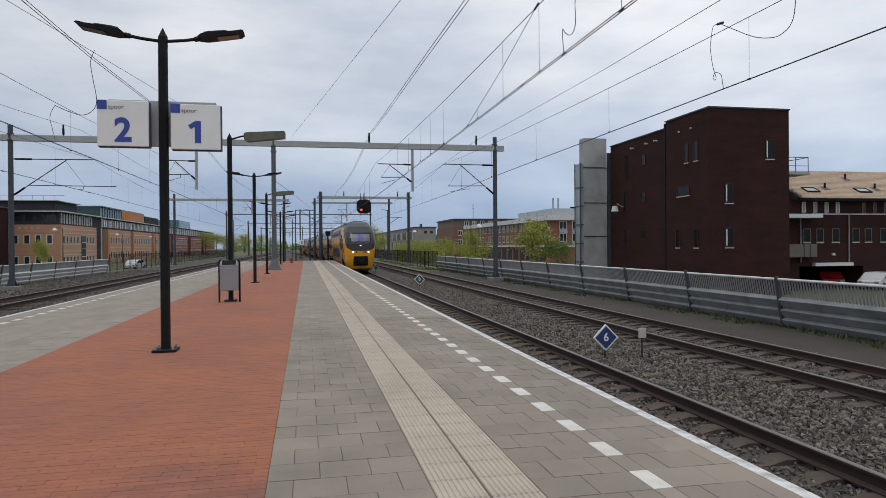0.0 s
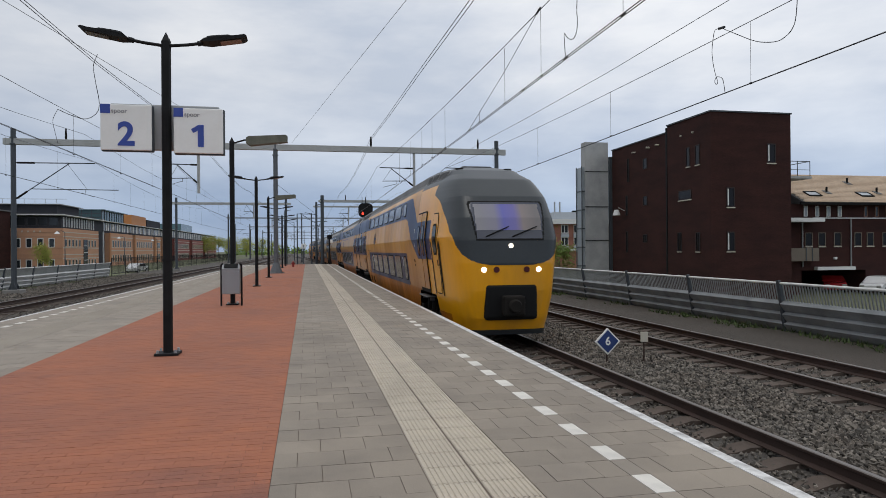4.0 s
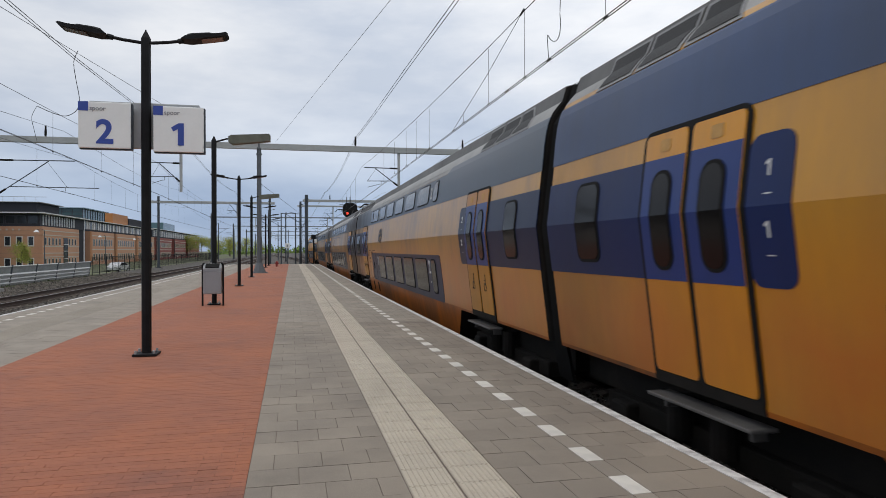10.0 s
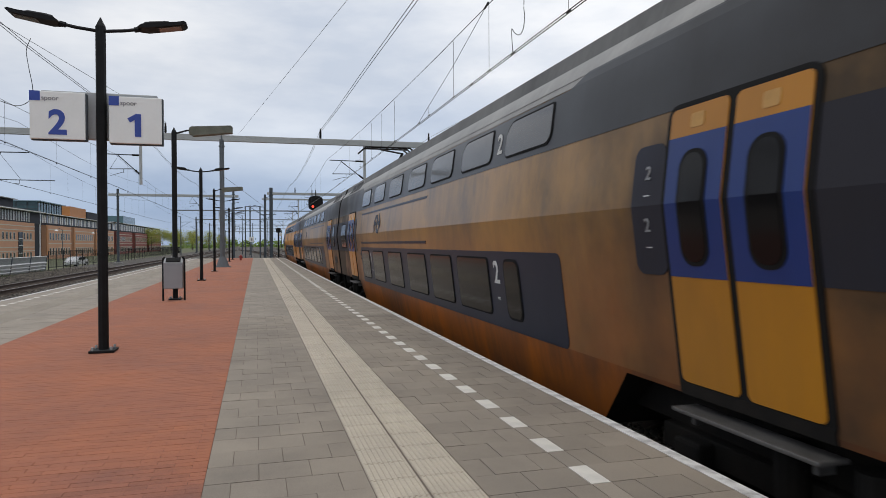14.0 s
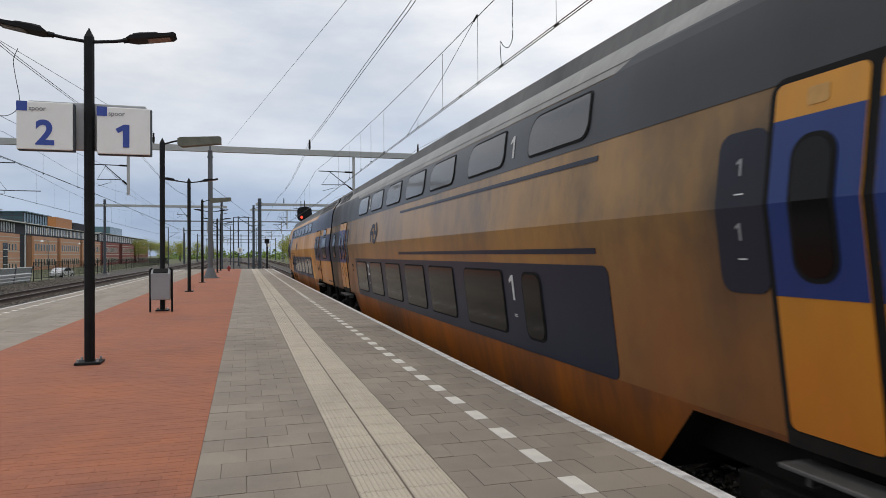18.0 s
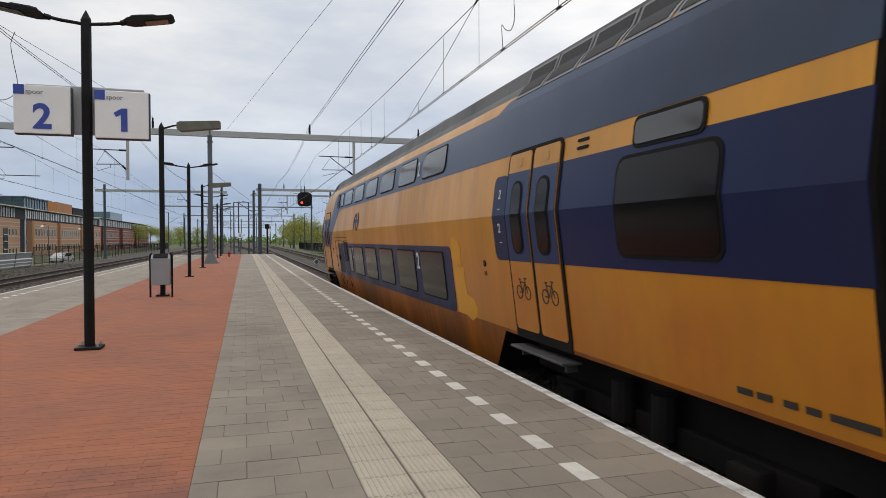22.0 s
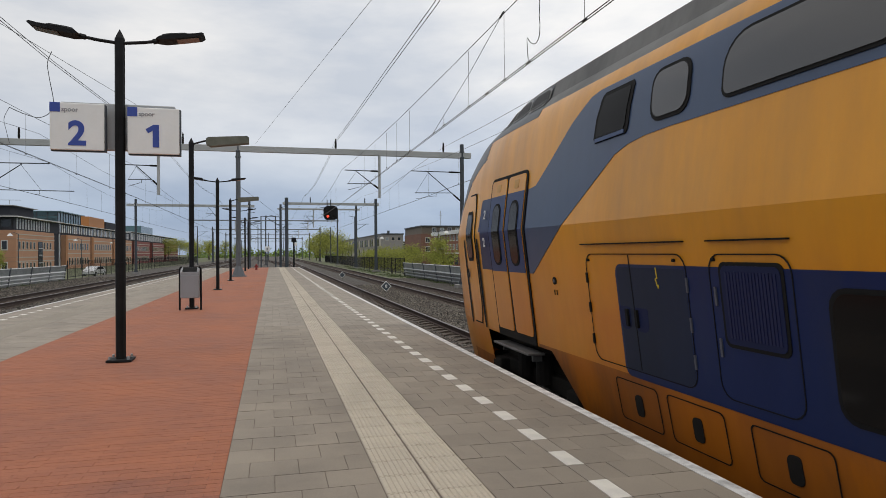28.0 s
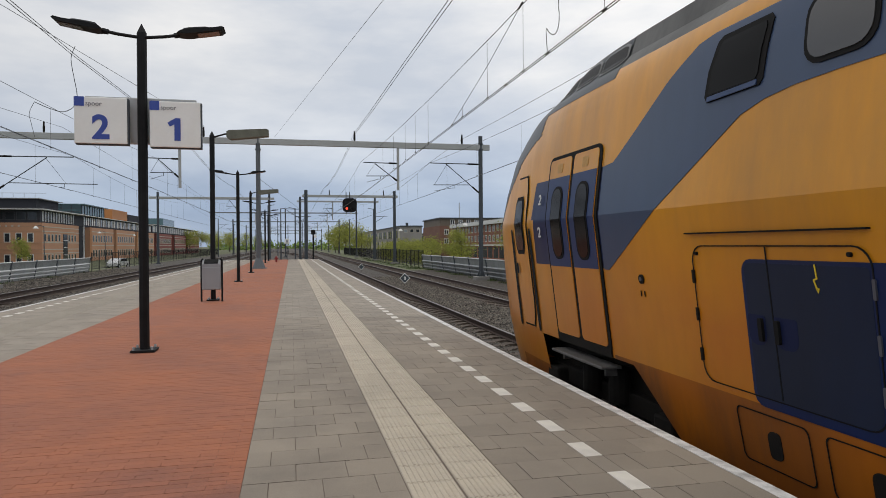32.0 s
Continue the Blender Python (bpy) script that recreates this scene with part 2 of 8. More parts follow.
def glow(name, colour, power):
    m = bpy.data.materials.new(name)
    m.use_nodes = True
    b = m.node_tree.nodes["Principled BSDF"]
    b.inputs["Base Color"].default_value = (*colour, 1)
    b.inputs["Emission Color"].default_value = (*colour, 1)
    b.inputs["Emission Strength"].default_value = power
    return m


def pane_glass(name, colour=(0.012, 0.013, 0.015), rough=0.06, ior=1.5):
    m = bpy.data.materials.new(name)
    m.use_nodes = True
    n, l = m.node_tree.nodes, m.node_tree.links
    b = n["Principled BSDF"]
    co = n.new("ShaderNodeTexCoord")
    t = n.new("ShaderNodeTexNoise")
    t.inputs["Scale"].default_value, t.inputs["Detail"].default_value = 1.6, 5.0
    l.new(co.outputs["Object"], t.inputs[0])
    r = n.new("ShaderNodeMapRange")
    r.inputs["To Min"].default_value, r.inputs["To Max"].default_value = rough, rough + 0.14
    l.new(t.outputs[0], r.inputs[0])
    l.new(r.outputs[0], b.inputs["Roughness"])
    b.inputs["Base Color"].default_value = (*colour, 1)
    b.inputs["IOR"].default_value = ior
    return m


M = {}
M["paver"] = surface("concrete_paver", (0.282, 0.238, 0.188), 0.85, fine=130, coarse=0.9, vary=0.30, bump=0.45, tint=(0.180, 0.156, 0.132), amount=0.55, each=0.15, depth=0.004, grime=((0.145, 0.122, 0.102), 0.45), laid=True)
M["paver_far"] = surface("concrete_paver_field", (0.312, 0.267, 0.215), 0.85, fine=130, coarse=0.6, vary=0.30, bump=0.4, tint=(0.200, 0.176, 0.150), amount=0.5, island=0.15, depth=0.004, grime=((0.17, 0.147, 0.124), 0.4), laid=True)
M["red_joint"] = surface("red_sandy_joint", (0.185, 0.078, 0.050), 0.95, fine=120, coarse=3, bump=0.3)
M["joint"] = surface("sand_joint", (0.150, 0.118, 0.094), 0.95, fine=120, coarse=3, bump=0.3)
M["clinker"] = surface("red_clinker", (0.352, 0.116, 0.052), 0.8, fine=95, coarse=1.3, vary=0.42, bump=0.5, tint=(0.22, 0.090, 0.066), amount=0.7, each=0.20, depth=0.004, detail=6, stain=((-0.7, 2.9), 1.2, (0.185, 0.088, 0.078), 0.75), grime=((0.160, 0.070, 0.052), 0.75), laid=True)
M["clinker_far"] = surface("red_clinker_field", (0.355, 0.119, 0.054), 0.8, fine=95, coarse=0.6, vary=0.42, bump=0.45, tint=(0.235, 0.097, 0.071), amount=0.5, island=0.13, depth=0.004, detail=6, stain=((-0.7, 2.9), 1.2, (0.185, 0.088, 0.078), 0.75), grime=((0.200, 0.086, 0.064), 0.5), laid=True)
M["tactile"] = surface("pale_ribbed_tile", (0.515, 0.450, 0.362), 0.85, fine=110, coarse=1.3, vary=0.24, bump=0.35, tint=(0.40, 0.35, 0.29), amount=0.6, depth=0.004, grime=((0.30, 0.26, 0.21), 0.45), laid=True)
M["tactile_grey"] = surface("dirty_ribbed_tile", (0.385, 0.340, 0.282), 0.85, fine=110, coarse=0.8, vary=0.24, bump=0.35, tint=(0.29, 0.255, 0.21), amount=0.6, depth=0.004, laid=True)
M["white_tile"] = surface("white_tile", (0.70, 0.665, 0.60), 0.75, fine=80, coarse=6, vary=0.08, bump=0.15, tint=(0.45, 0.43, 0.40), amount=0.5, each=0.08, depth=0.004)
M["white_line"] = surface("worn_white_paint", (0.70, 0.69, 0.67), 0.75, fine=70, coarse=7, vary=0.08, bump=0.2, tint=(0.22, 0.21, 0.20), amount=1.0, edge=0.53, depth=0.004)
M["concrete"] = surface("platform_concrete", (0.24, 0.23, 0.215), 0.9, fine=50, coarse=0.8, bump=0.3, amount=0.5)
M["ballast"] = surface("ballast_bed", (0.085, 0.076, 0.067), 0.95, fine=26, coarse=0.5, vary=0.5, bump=1.0, tint=(0.065, 0.048, 0.036), amount=0.6, depth=0.06, detail=6)
M["stone"] = surface("ballast_stone", (0.135, 0.120, 0.101), 0.9, fine=60, coarse=1.0, vary=0.15, bump=0.3, tint=(0.095, 0.072, 0.055), amount=0.6, island=1.5)
M["sleeper"] = surface("sleeper_concrete", (0.100, 0.074, 0.058), 0.9, fine=60, coarse=2, bump=0.3, tint=(0.055, 0.040, 0.031), amount=0.8, each=0.15)
M["rail_side"] = surface("rusty_rail", (0.042, 0.022, 0.016), 0.85, fine=80, coarse=2, bump=0.3, tint=(0.030, 0.020, 0.016), amount=0.6)
M["rail_top"] = surface("polished_rail", (0.20, 0.175, 0.155), 0.42, 0.9, fine=100, coarse=3, bump=0.05, amount=0.3)
M["soil"] = surface("dark_soil", (0.060, 0.048, 0.038), 0.95, fine=20, coarse=0.6, vary=0.3, bump=0.8, tint=(0.038, 0.032, 0.024), amount=0.7, depth=0.05)
M["verge"] = surface("grassy_ground", (0.10, 0.115, 0.05), 0.95, fine=9, coarse=0.05, vary=0.3, bump=0.8, tint=(0.12, 0.11, 0.08), amount=0.7, depth=0.05)
M["grass"] = surface("grass_blades", (0.062, 0.092, 0.026), 0.8, fine=10, coarse=1, vary=0.2, bump=0, island=0.7)
M["asphalt"] = surface("asphalt", (0.055, 0.055, 0.056), 0.9, fine=70, coarse=0.4, bump=0.4, tint=(0.08, 0.08, 0.08), amount=0.4)
M["black_steel"] = surface("black_painted_steel", (0.0075, 0.0075, 0.0085), 0.6, spec=0.18, fine=60, coarse=3, vary=0.2, bump=0.06, tint=(0.03, 0.03, 0.03), amount=0.4)
M["galv"] = surface("galvanised_steel", (0.44, 0.46, 0.47), 0.5, 0.55, fine=40, coarse=2.2, vary=0.12, bump=0.05, tint=(0.22, 0.24, 0.25), amount=0.5)
M["grey_paint"] = surface("grey_painted_steel", (0.30, 0.31, 0.31), 0.55, 0.0, fine=40, coarse=1.6, bump=0.05, tint=(0.2, 0.2, 0.2), amount=0.4)
M["barrier_steel"] = surface("weathered_barrier_steel", (0.31, 0.325, 0.335), 0.5, 0.25, fine=30, coarse=1.4, vary=0.15, bump=0.05, tint=(0.13, 0.14, 0.14), amount=0.7)
M["barrier_slat"] = surface("dull_barrier_slat", (0.24, 0.25, 0.245), 0.6, 0.1, fine=30, coarse=1.4, vary=0.15, bump=0.05, tint=(0.15, 0.155, 0.15), amount=0.6)
# barrier steel again for the far side, coloured lighter for the light it catches
M["barrier_lit"] = surface("lit_galvanised_barrier_steel", (0.56, 0.57, 0.56), 0.6, 0.1, fine=30, coarse=1.4, vary=0.15, bump=0.05, tint=(0.36, 0.37, 0.37), amount=0.6)
M["mast"] = surface("dark_grey_mast", (0.060, 0.070, 0.080), 0.55, 0.2, fine=40, coarse=1.6, bump=0.05, amount=0.4)
M["mast_grey"] = surface("weathered_grey_mast", (0.115, 0.125, 0.135), 0.6, 0.2, fine=40, coarse=1.4, bump=0.05, tint=(0.10, 0.105, 0.11), amount=0.5)
M["beam_far"] = surface("weathered_far_beam", (0.19, 0.20, 0.205), 0.6, 0.1, fine=20, coarse=1.2, bump=0)
M["beam"] = surface("pale_grey_beam", (0.40, 0.41, 0.40), 0.55, 0.1, fine=40, coarse=1.2, bump=0.05, tint=(0.26, 0.26, 0.25), amount=0.4)
M["wire"] = surface("copper_wire", (0.05, 0.052, 0.055), 0.5, 0.5, fine=20, coarse=1, bump=0)
M["rubber"] = surface("black_rubber", (0.008, 0.008, 0.008), 0.75, spec=0.2, fine=60, coarse=3, bump=0.1)
M["under"] = surface("sooty_underframe", (0.011, 0.010, 0.009), 0.9, spec=0.2, fine=40, coarse=2, bump=0.3, tint=(0.026, 0.021, 0.017), amount=0.6)
M["bin_grey"] = surface("silver_grey_sheet", (0.30, 0.31, 0.32), 0.45, 0.3, fine=50, coarse=2.5, bump=0.04, amount=0.3)
M["sign_white"] = surface("white_sign_face", (0.82, 0.82, 0.79), 0.4, fine=30, coarse=1.5, vary=0.03, bump=0, tint=(0.62, 0.62, 0.58), amount=0.3)
M["sign_blue"] = surface("blue_sign_print", (0.03, 0.065, 0.33), 0.4, fine=30, coarse=2, vary=0.05, bump=0)
M["sign_ink"] = surface("dark_grey_print", (0.27, 0.27, 0.28), 0.5, fine=30, coarse=2, vary=0.05, bump=0)
M["sign_rim"] = surface("grey_sign_box", (0.42, 0.43, 0.43), 0.45, 0.2, fine=30, coarse=2, vary=0.05, bump=0)
M["lens_grey"] = surface("lamp_lens", (0.34, 0.33, 0.31), 0.25, fine=90, coarse=5, vary=0.2, bump=0.2)
M["olive_lamp"] = surface("weathered_lamp_body", (0.15, 0.15, 0.115), 0.6, fine=30, coarse=4, bump=0.1, tint=(0.05, 0.055, 0.035), amount=0.6)
M["dusty_black"] = surface("dusty_black_steel", (0.055, 0.055, 0.056), 0.7, fine=30, coarse=5, vary=0.2, bump=0.08, tint=(0.02, 0.02, 0.02), amount=0.6)
M["lamp_pane"] = surface("clear_lamp_pane", (0.13, 0.12, 0.11), 0.15, fine=90, coarse=5, vary=0.2, bump=0.1)
M["red_glow"] = glow("red_signal_light", (1.0, 0.06, 0.03), 1.6)
M["lamp_glow"] = glow("warm_headlight", (1.0, 0.90, 0.72), 2.6)
M["tail_lens"] = surface("red_lens", (0.07, 0.008, 0.008), 0.2, fine=30, coarse=3, bump=0)
# train paint
DIRT = dict(fine=7, coarse=0.7, stretch=(1, 1.0, 0.22), bump=0.03, vary=0.10, depth=0.004, detail=6)
# dust colour that also carries the lower flank's shade and reflected platform red
RUST_SHADE = (0.50, 0.150, 0.004)
M["yellow"] = surface("yellow_train_paint", (0.68, 0.310, 0.003), 0.30, tint=(0.46, 0.195, 0.010), amount=0.5, spec=0.4, coat=0.35, coat_rough=0.24, patchy=0.18, grime=((0.22, 0.115, 0.030), 0.46, (1, 1.0, 0.6)), dust_shade=((0.36, 0.120, 0.006), 2.42, 1.0), **DIRT)
SOOTY = {0: (2.5, 0.35, 0, 1), 1: (6.0, 0.74, 0, 1), 2: (7.5, 0.90, 1, 0.95), 3: (8.0, 0.86, 0.8, 0.75)}
for key, ends in SOOTY.items():
    heavy = key >= 2
    M["yellow_%d" % key] = surface("grimy_yellow_train_paint", (0.43, 0.222, 0.042) if heavy else (0.60, 0.280, 0.006) if key == 0 else (0.50, 0.246, 0.012), 0.32, tint=(0.24, 0.135, 0.045) if heavy else (0.38, 0.19, 0.03), amount=0.7, coat=0.35 if heavy else 0.5, coat_rough=0.26, patchy=0.2, spec=0.4, edge=0.46, soot=ends, grime=((0.085, 0.066, 0.042), 0.80, (1, 1.2, 0.55)) if heavy else ((0.24, 0.135, 0.045), 0.42) if key == 0 else ((0.20, 0.125, 0.05), 0.75, (1, 1.5, 0.6)), dust_shade=((0.33, 0.105, 0.012) if heavy else (0.47, 0.135, 0.004), 2.5, 1.0), **DIRT)
    dull = (ends[0], ends[1] * 0.6, ends[2], ends[3])
    M["blue_%d" % key] = surface("grimy_blue_train_paint", (0.014, 0.020, 0.042) if heavy else (0.006, 0.014, 0.052) if key == 1 else (0.005, 0.019, 0.094), 0.34, tint=(0.014, 0.018, 0.038), amount=0.6, spec=0.25, patchy=0.15, soot=dull, **DIRT)
    M["blue_up_%d" % key] = surface("grimy_paler_blue_paint", (0.036, 0.042, 0.052) if heavy else (0.024, 0.056, 0.150) if key == 0 else (0.029, 0.050, 0.078), 0.34, tint=(0.035, 0.045, 0.07) if not heavy else (0.027, 0.029, 0.033), amount=0.6, spec=0.5, patchy=0.15, soot=dull, **DIRT)
    M["skirt_%d" % key] = surface("sooty_orange_skirt", (0.40, 0.110, 0.008), 0.45, tint=(0.18, 0.060, 0.018), amount=0.75, spec=0.3, soot=ends, grime=((0.05, 0.035, 0.025), 0.8), **DIRT)
M["yellow_4"] = surface("orange_yellow_train_paint", (0.70, 0.300, 0.003), 0.30, tint=(0.46, 0.195, 0.012), amount=0.55, spec=0.4, coat=0.28, coat_rough=0.24, patchy=0.18, edge=0.46, grime=((0.27, 0.150, 0.045), 0.42), dust_shade=(RUST_SHADE, 2.5, 0.95), **DIRT)
M["yellow_front"] = surface("clean_yellow_cab_paint", (0.80, 0.352, 0.003), 0.30, tint=(0.62, 0.26, 0.008), amount=0.4, spec=0.4, coat=0.2, coat_rough=0.12, grime=((0.30, 0.18, 0.06), 0.3), **DIRT)
M["yellow_fresh"] = surface("paler_touched_up_paint", (0.72, 0.325, 0.008), 0.34, tint=(0.70, 0.295, 0.004), amount=0.8, spec=0.4, fine=7, coarse=2.2, bump=0.02, vary=0.08)
M["skirt"] = surface("brake_dusted_orange_skirt", (0.50, 0.160, 0.005), 0.42, tint=(0.28, 0.090, 0.014), amount=0.65, grime=((0.08, 0.045, 0.025), 0.7), spec=0.35, patchy=0.15, **DIRT)
M["blue"] = surface("blue_train_paint", (0.004, 0.016, 0.078), 0.30, tint=(0.008, 0.016, 0.070), amount=0.5, coat=0.0, spec=0.22, patchy=0.15, grime=((0.03, 0.034, 0.05), 0.5), **DIRT)
M["emblem_faded"] = surface("faded_blue_grey_transfer", (0.040, 0.050, 0.078), 0.55, tint=(0.06, 0.06, 0.06), amount=0.5, fine=20, coarse=3, vary=0.1, bump=0)
M["blue_dull"] = surface("grimy_dull_blue_paint", (0.012, 0.020, 0.048), 0.45, tint=(0.020, 0.022, 0.030), amount=0.7, spec=0.2, patchy=0.15, **DIRT)
# upper band: a paler blue than the lower window band
M["blue_up"] = surface("paler_blue_train_paint", (0.020, 0.058, 0.170), 0.32, tint=(0.036, 0.056, 0.12), amount=0.6, coat=0.0, spec=0.40, grime=((0.07, 0.075, 0.085), 0.5), patchy=0.15, **DIRT)
M["blue_4"] = surface("grimy_blue_rear_paint", (0.005, 0.014, 0.072), 0.30, tint=(0.008, 0.016, 0.070), amount=0.5, spec=0.22, soot=(2.0, 0.3, 1, 0), patchy=0.15, **DIRT)
M["blue_up_4"] = surface("grimy_paler_rear_paint", (0.030, 0.060, 0.122), 0.34, tint=(0.036, 0.056, 0.12), amount=0.6, spec=0.5, soot=(6.0, 0.35, 1, 0), patchy=0.15, **DIRT)
M["skirt_4"] = surface("brake_dusted_skirt", (0.47, 0.135, 0.005), 0.45, tint=(0.20, 0.060, 0.012), amount=0.75, spec=0.35, edge=0.42, patchy=0.15, grime=((0.07, 0.04, 0.025), 0.8), **DIRT)
M["sticker"] = surface("faded_sticker", (0.50, 0.28, 0.08), 0.6, fine=20, coarse=8, vary=0.2, bump=0)
M["blind_blue"] = pane_glass("violet_display_glass", (0.20, 0.19, 0.36), 0.08)
fade = M["blind_blue"].node_tree
fx = fade.nodes.new("ShaderNodeTexCoord")
fs = fade.nodes.new("ShaderNodeSeparateXYZ")
fr = fade.nodes.new("ShaderNodeValToRGB")
fm = fade.nodes.new("ShaderNodeMapRange")
fm.inputs["From Min"].default_value, fm.inputs["From Max"].default_value = -0.66, 0.66
fr.color_ramp.elements[0].color, fr.color_ramp.elements[1].color = (0.24, 0.235, 0.25, 1), (0.17, 0.155, 0.15, 1)
for at_, hue in ((0.28, (0.22, 0.21, 0.27, 1)), (0.42, (0.13, 0.13, 0.40, 1)), (0.62, (0.16, 0.14, 0.36, 1)), (0.75, (0.24, 0.20, 0.19, 1))):
    fr.color_ramp.elements.new(at_).color = hue
fade.links.new(fx.outputs["Object"], fs.inputs[0])
fade.links.new(fs.outputs["X"], fm.inputs[0])
fade.links.new(fm.outputs[0], fr.inputs[0])
fade.links.new(fr.outputs[0], fade.nodes["Principled BSDF"].inputs["Base Color"])
M["door_yellow_dull"] = surface("dull_orange_door_paint", (0.50, 0.205, 0.004), 0.34, tint=(0.32, 0.14, 0.02), amount=0.75, spec=0.4, edge=0.46, **DIRT)
M["door_blue_old"] = surface("faded_blue_door_paint", (0.008, 0.030, 0.115), 0.4, tint=(0.014, 0.026, 0.085), amount=0.6, spec=0.35, **DIRT)
M["door_blue"] = surface("fresh_blue_door_paint", (0.005, 0.030, 0.168), 0.36, tint=(0.010, 0.030, 0.13), amount=0.5, coat=0.1, spec=0.35, **DIRT)
M["roof_grey"] = surface("weathered_grey_roof", (0.31, 0.30, 0.28), 0.42, fine=14, coarse=0.9, stretch=(1, 1, 0.4), vary=0.2, bump=0.1, tint=(0.13, 0.128, 0.12), amount=0.7)
M["decal_grey"] = surface("faded_dark_transfer", (0.10, 0.085, 0.05), 0.6, fine=20, coarse=3, vary=0.1, bump=0)
M["hinge_grey"] = surface("dull_hinge_steel", (0.10, 0.105, 0.13), 0.5, 0.4, fine=40, coarse=4, bump=0)
M["blue_slat"] = surface("blue_slat_paint", (0.006, 0.011, 0.058), 0.5, spec=0.3, **DIRT)
M["blue_pit"] = surface("blue_recess_paint", (0.008, 0.014, 0.055), 0.6, spec=0.2, **DIRT)
M["roof_dark"] = surface("dark_weathered_roof_edge", (0.12, 0.12, 0.114), 0.55, fine=14, coarse=1.2, stretch=(1, 1, 0.4), vary=0.25, bump=0.1, tint=(0.03, 0.03, 0.028), amount=0.8)
M["mask_grey"] = surface("dark_grey_cab_mask", (0.027, 0.033, 0.037), 0.40, spec=0.35, fine=20, coarse=1.5, bump=0.03, tint=(0.036, 0.042, 0.046), amount=0.5, coat=0.1)
M["grille"] = surface("dark_louvre_grille", (0.035, 0.035, 0.035), 0.7, fine=60, coarse=4, bump=0.4)
M["grille_rim"] = surface("bare_grille_frame", (0.26, 0.26, 0.26), 0.5, 0.3, fine=40, coarse=4, bump=0.05)
M["glass"] = pane_glass("dark_window_glass", (0.005, 0.005, 0.006), 0.05, 1.27)
M["glass_black"] = pane_glass("black_window_glass", (0.004, 0.004, 0.004), 0.3, 1.2)
# grey base colour stands in for sky reflected in the upper panes
M["glass_up"] = pane_glass("upper_window_glass", (0.055, 0.056, 0.058), 0.05, 1.62)
M["windscreen"] = pane_glass("windscreen_glass", (0.06, 0.065, 0.085), 0.05)
M["gasket"] = M["rubber"]
M["decal_white"] = surface("white_transfer", (0.66, 0.67, 0.66), 0.5, fine=20, coarse=3, vary=0.05, bump=0)
M["decal_dull"] = surface("grimy_white_transfer", (0.26, 0.27, 0.28), 0.6, fine=20, coarse=3, vary=0.1, bump=0)
M["decal_dark"] = surface("dark_transfer", (0.03, 0.025, 0.02), 0.6, fine=20, coarse=3, vary=0.05, bump=0)
M["bolt_yellow"] = surface("yellow_transfer", (0.75, 0.55, 0.03), 0.5, fine=20, coarse=3, vary=0.05, bump=0)
M["step"] = surface("worn_step_plate", (0.12, 0.115, 0.11), 0.5, 0.3, fine=60, coarse=4, bump=0.2, tint=(0.05, 0.045, 0.04), amount=0.6)
# buildings
M["dark_brick"] = surface("dark_brown_brick", (0.048, 0.019, 0.016), 0.9, spec=0.2, fine=9, coarse=0.45, vary=0.55, bump=0.3, tint=(0.020, 0.010, 0.010), amount=0.7, stretch=(1, 1, 3))
M["orange_brick"] = surface("orange_brick", (0.52, 0.285, 0.170), 0.85, fine=10, coarse=0.3, vary=0.2, bump=0.2, tint=(0.45, 0.215, 0.125), amount=0.5, stretch=(1, 1, 3))
M["red_brick"] = surface("red_brick", (0.27, 0.080, 0.065), 0.85, fine=10, coarse=0.3, vary=0.2, bump=0.2, tint=(0.17, 0.06, 0.045), amount=0.5, stretch=(1, 1, 3))
M["warm_brick"] = surface("warm_red_brown_brick", (0.30, 0.125, 0.085), 0.85, fine=10, coarse=0.4, vary=0.25, bump=0.2, tint=(0.21, 0.095, 0.068), amount=0.5, stretch=(1, 1, 3))
M["brown_brick"] = surface("brown_brick", (0.21, 0.105, 0.075), 0.85, fine=10, coarse=0.3, vary=0.2, bump=0.2, amount=0.5, stretch=(1, 1, 3))
M["grey_clad"] = surface("grey_cladding", (0.050, 0.052, 0.060), 0.8, spec=0.15, fine=10, coarse=0.4, vary=0.12, bump=0.1, amount=0.4)
M["panel_grey"] = surface("grey_concrete_panel", (0.42, 0.42, 0.41), 0.8, fine=14, coarse=0.8, vary=0.22, bump=0.1, tint=(0.22, 0.225, 0.23), amount=0.6)
M["zinc"] = surface("pale_zinc_sheet", (0.40, 0.43, 0.46), 0.6, fine=8, coarse=0.4, vary=0.1, bump=0.05, amount=0.3)
M["slate"] = surface("dark_slate_cladding", (0.042, 0.043, 0.050), 0.85, spec=0.15, fine=10, coarse=0.5, vary=0.2, bump=0.1, amount=0.4)
M["hall_grey"] = surface("pale_grey_hall_sheet", (0.30, 0.285, 0.27), 0.75, fine=10, coarse=0.4, vary=0.15, bump=0.05, tint=(0.22, 0.19, 0.175), amount=0.5)
M["brown_grey"] = surface("brown_grey_panel", (0.16, 0.13, 0.10), 0.7, fine=14, coarse=1, bump=0)
M["dark_frame"] = surface("dark_brown_frame", (0.020, 0.010, 0.009), 0.7, fine=20, coarse=2, bump=0)
M["orange_pale"] = surface("pale_orange_brick", (0.48, 0.27, 0.17), 0.85, fine=10, coarse=0.5, vary=0.2, bump=0.2, amount=0.4)
M["white_trim"] = surface("white_trim", (0.68, 0.68, 0.66), 0.6, fine=10, coarse=0.5, vary=0.05, bump=0, amount=0.2)
M["cream"] = surface("cream_trim", (0.50, 0.46, 0.38), 0.7, fine=10, coarse=0.5, vary=0.05, bump=0, amount=0.3)
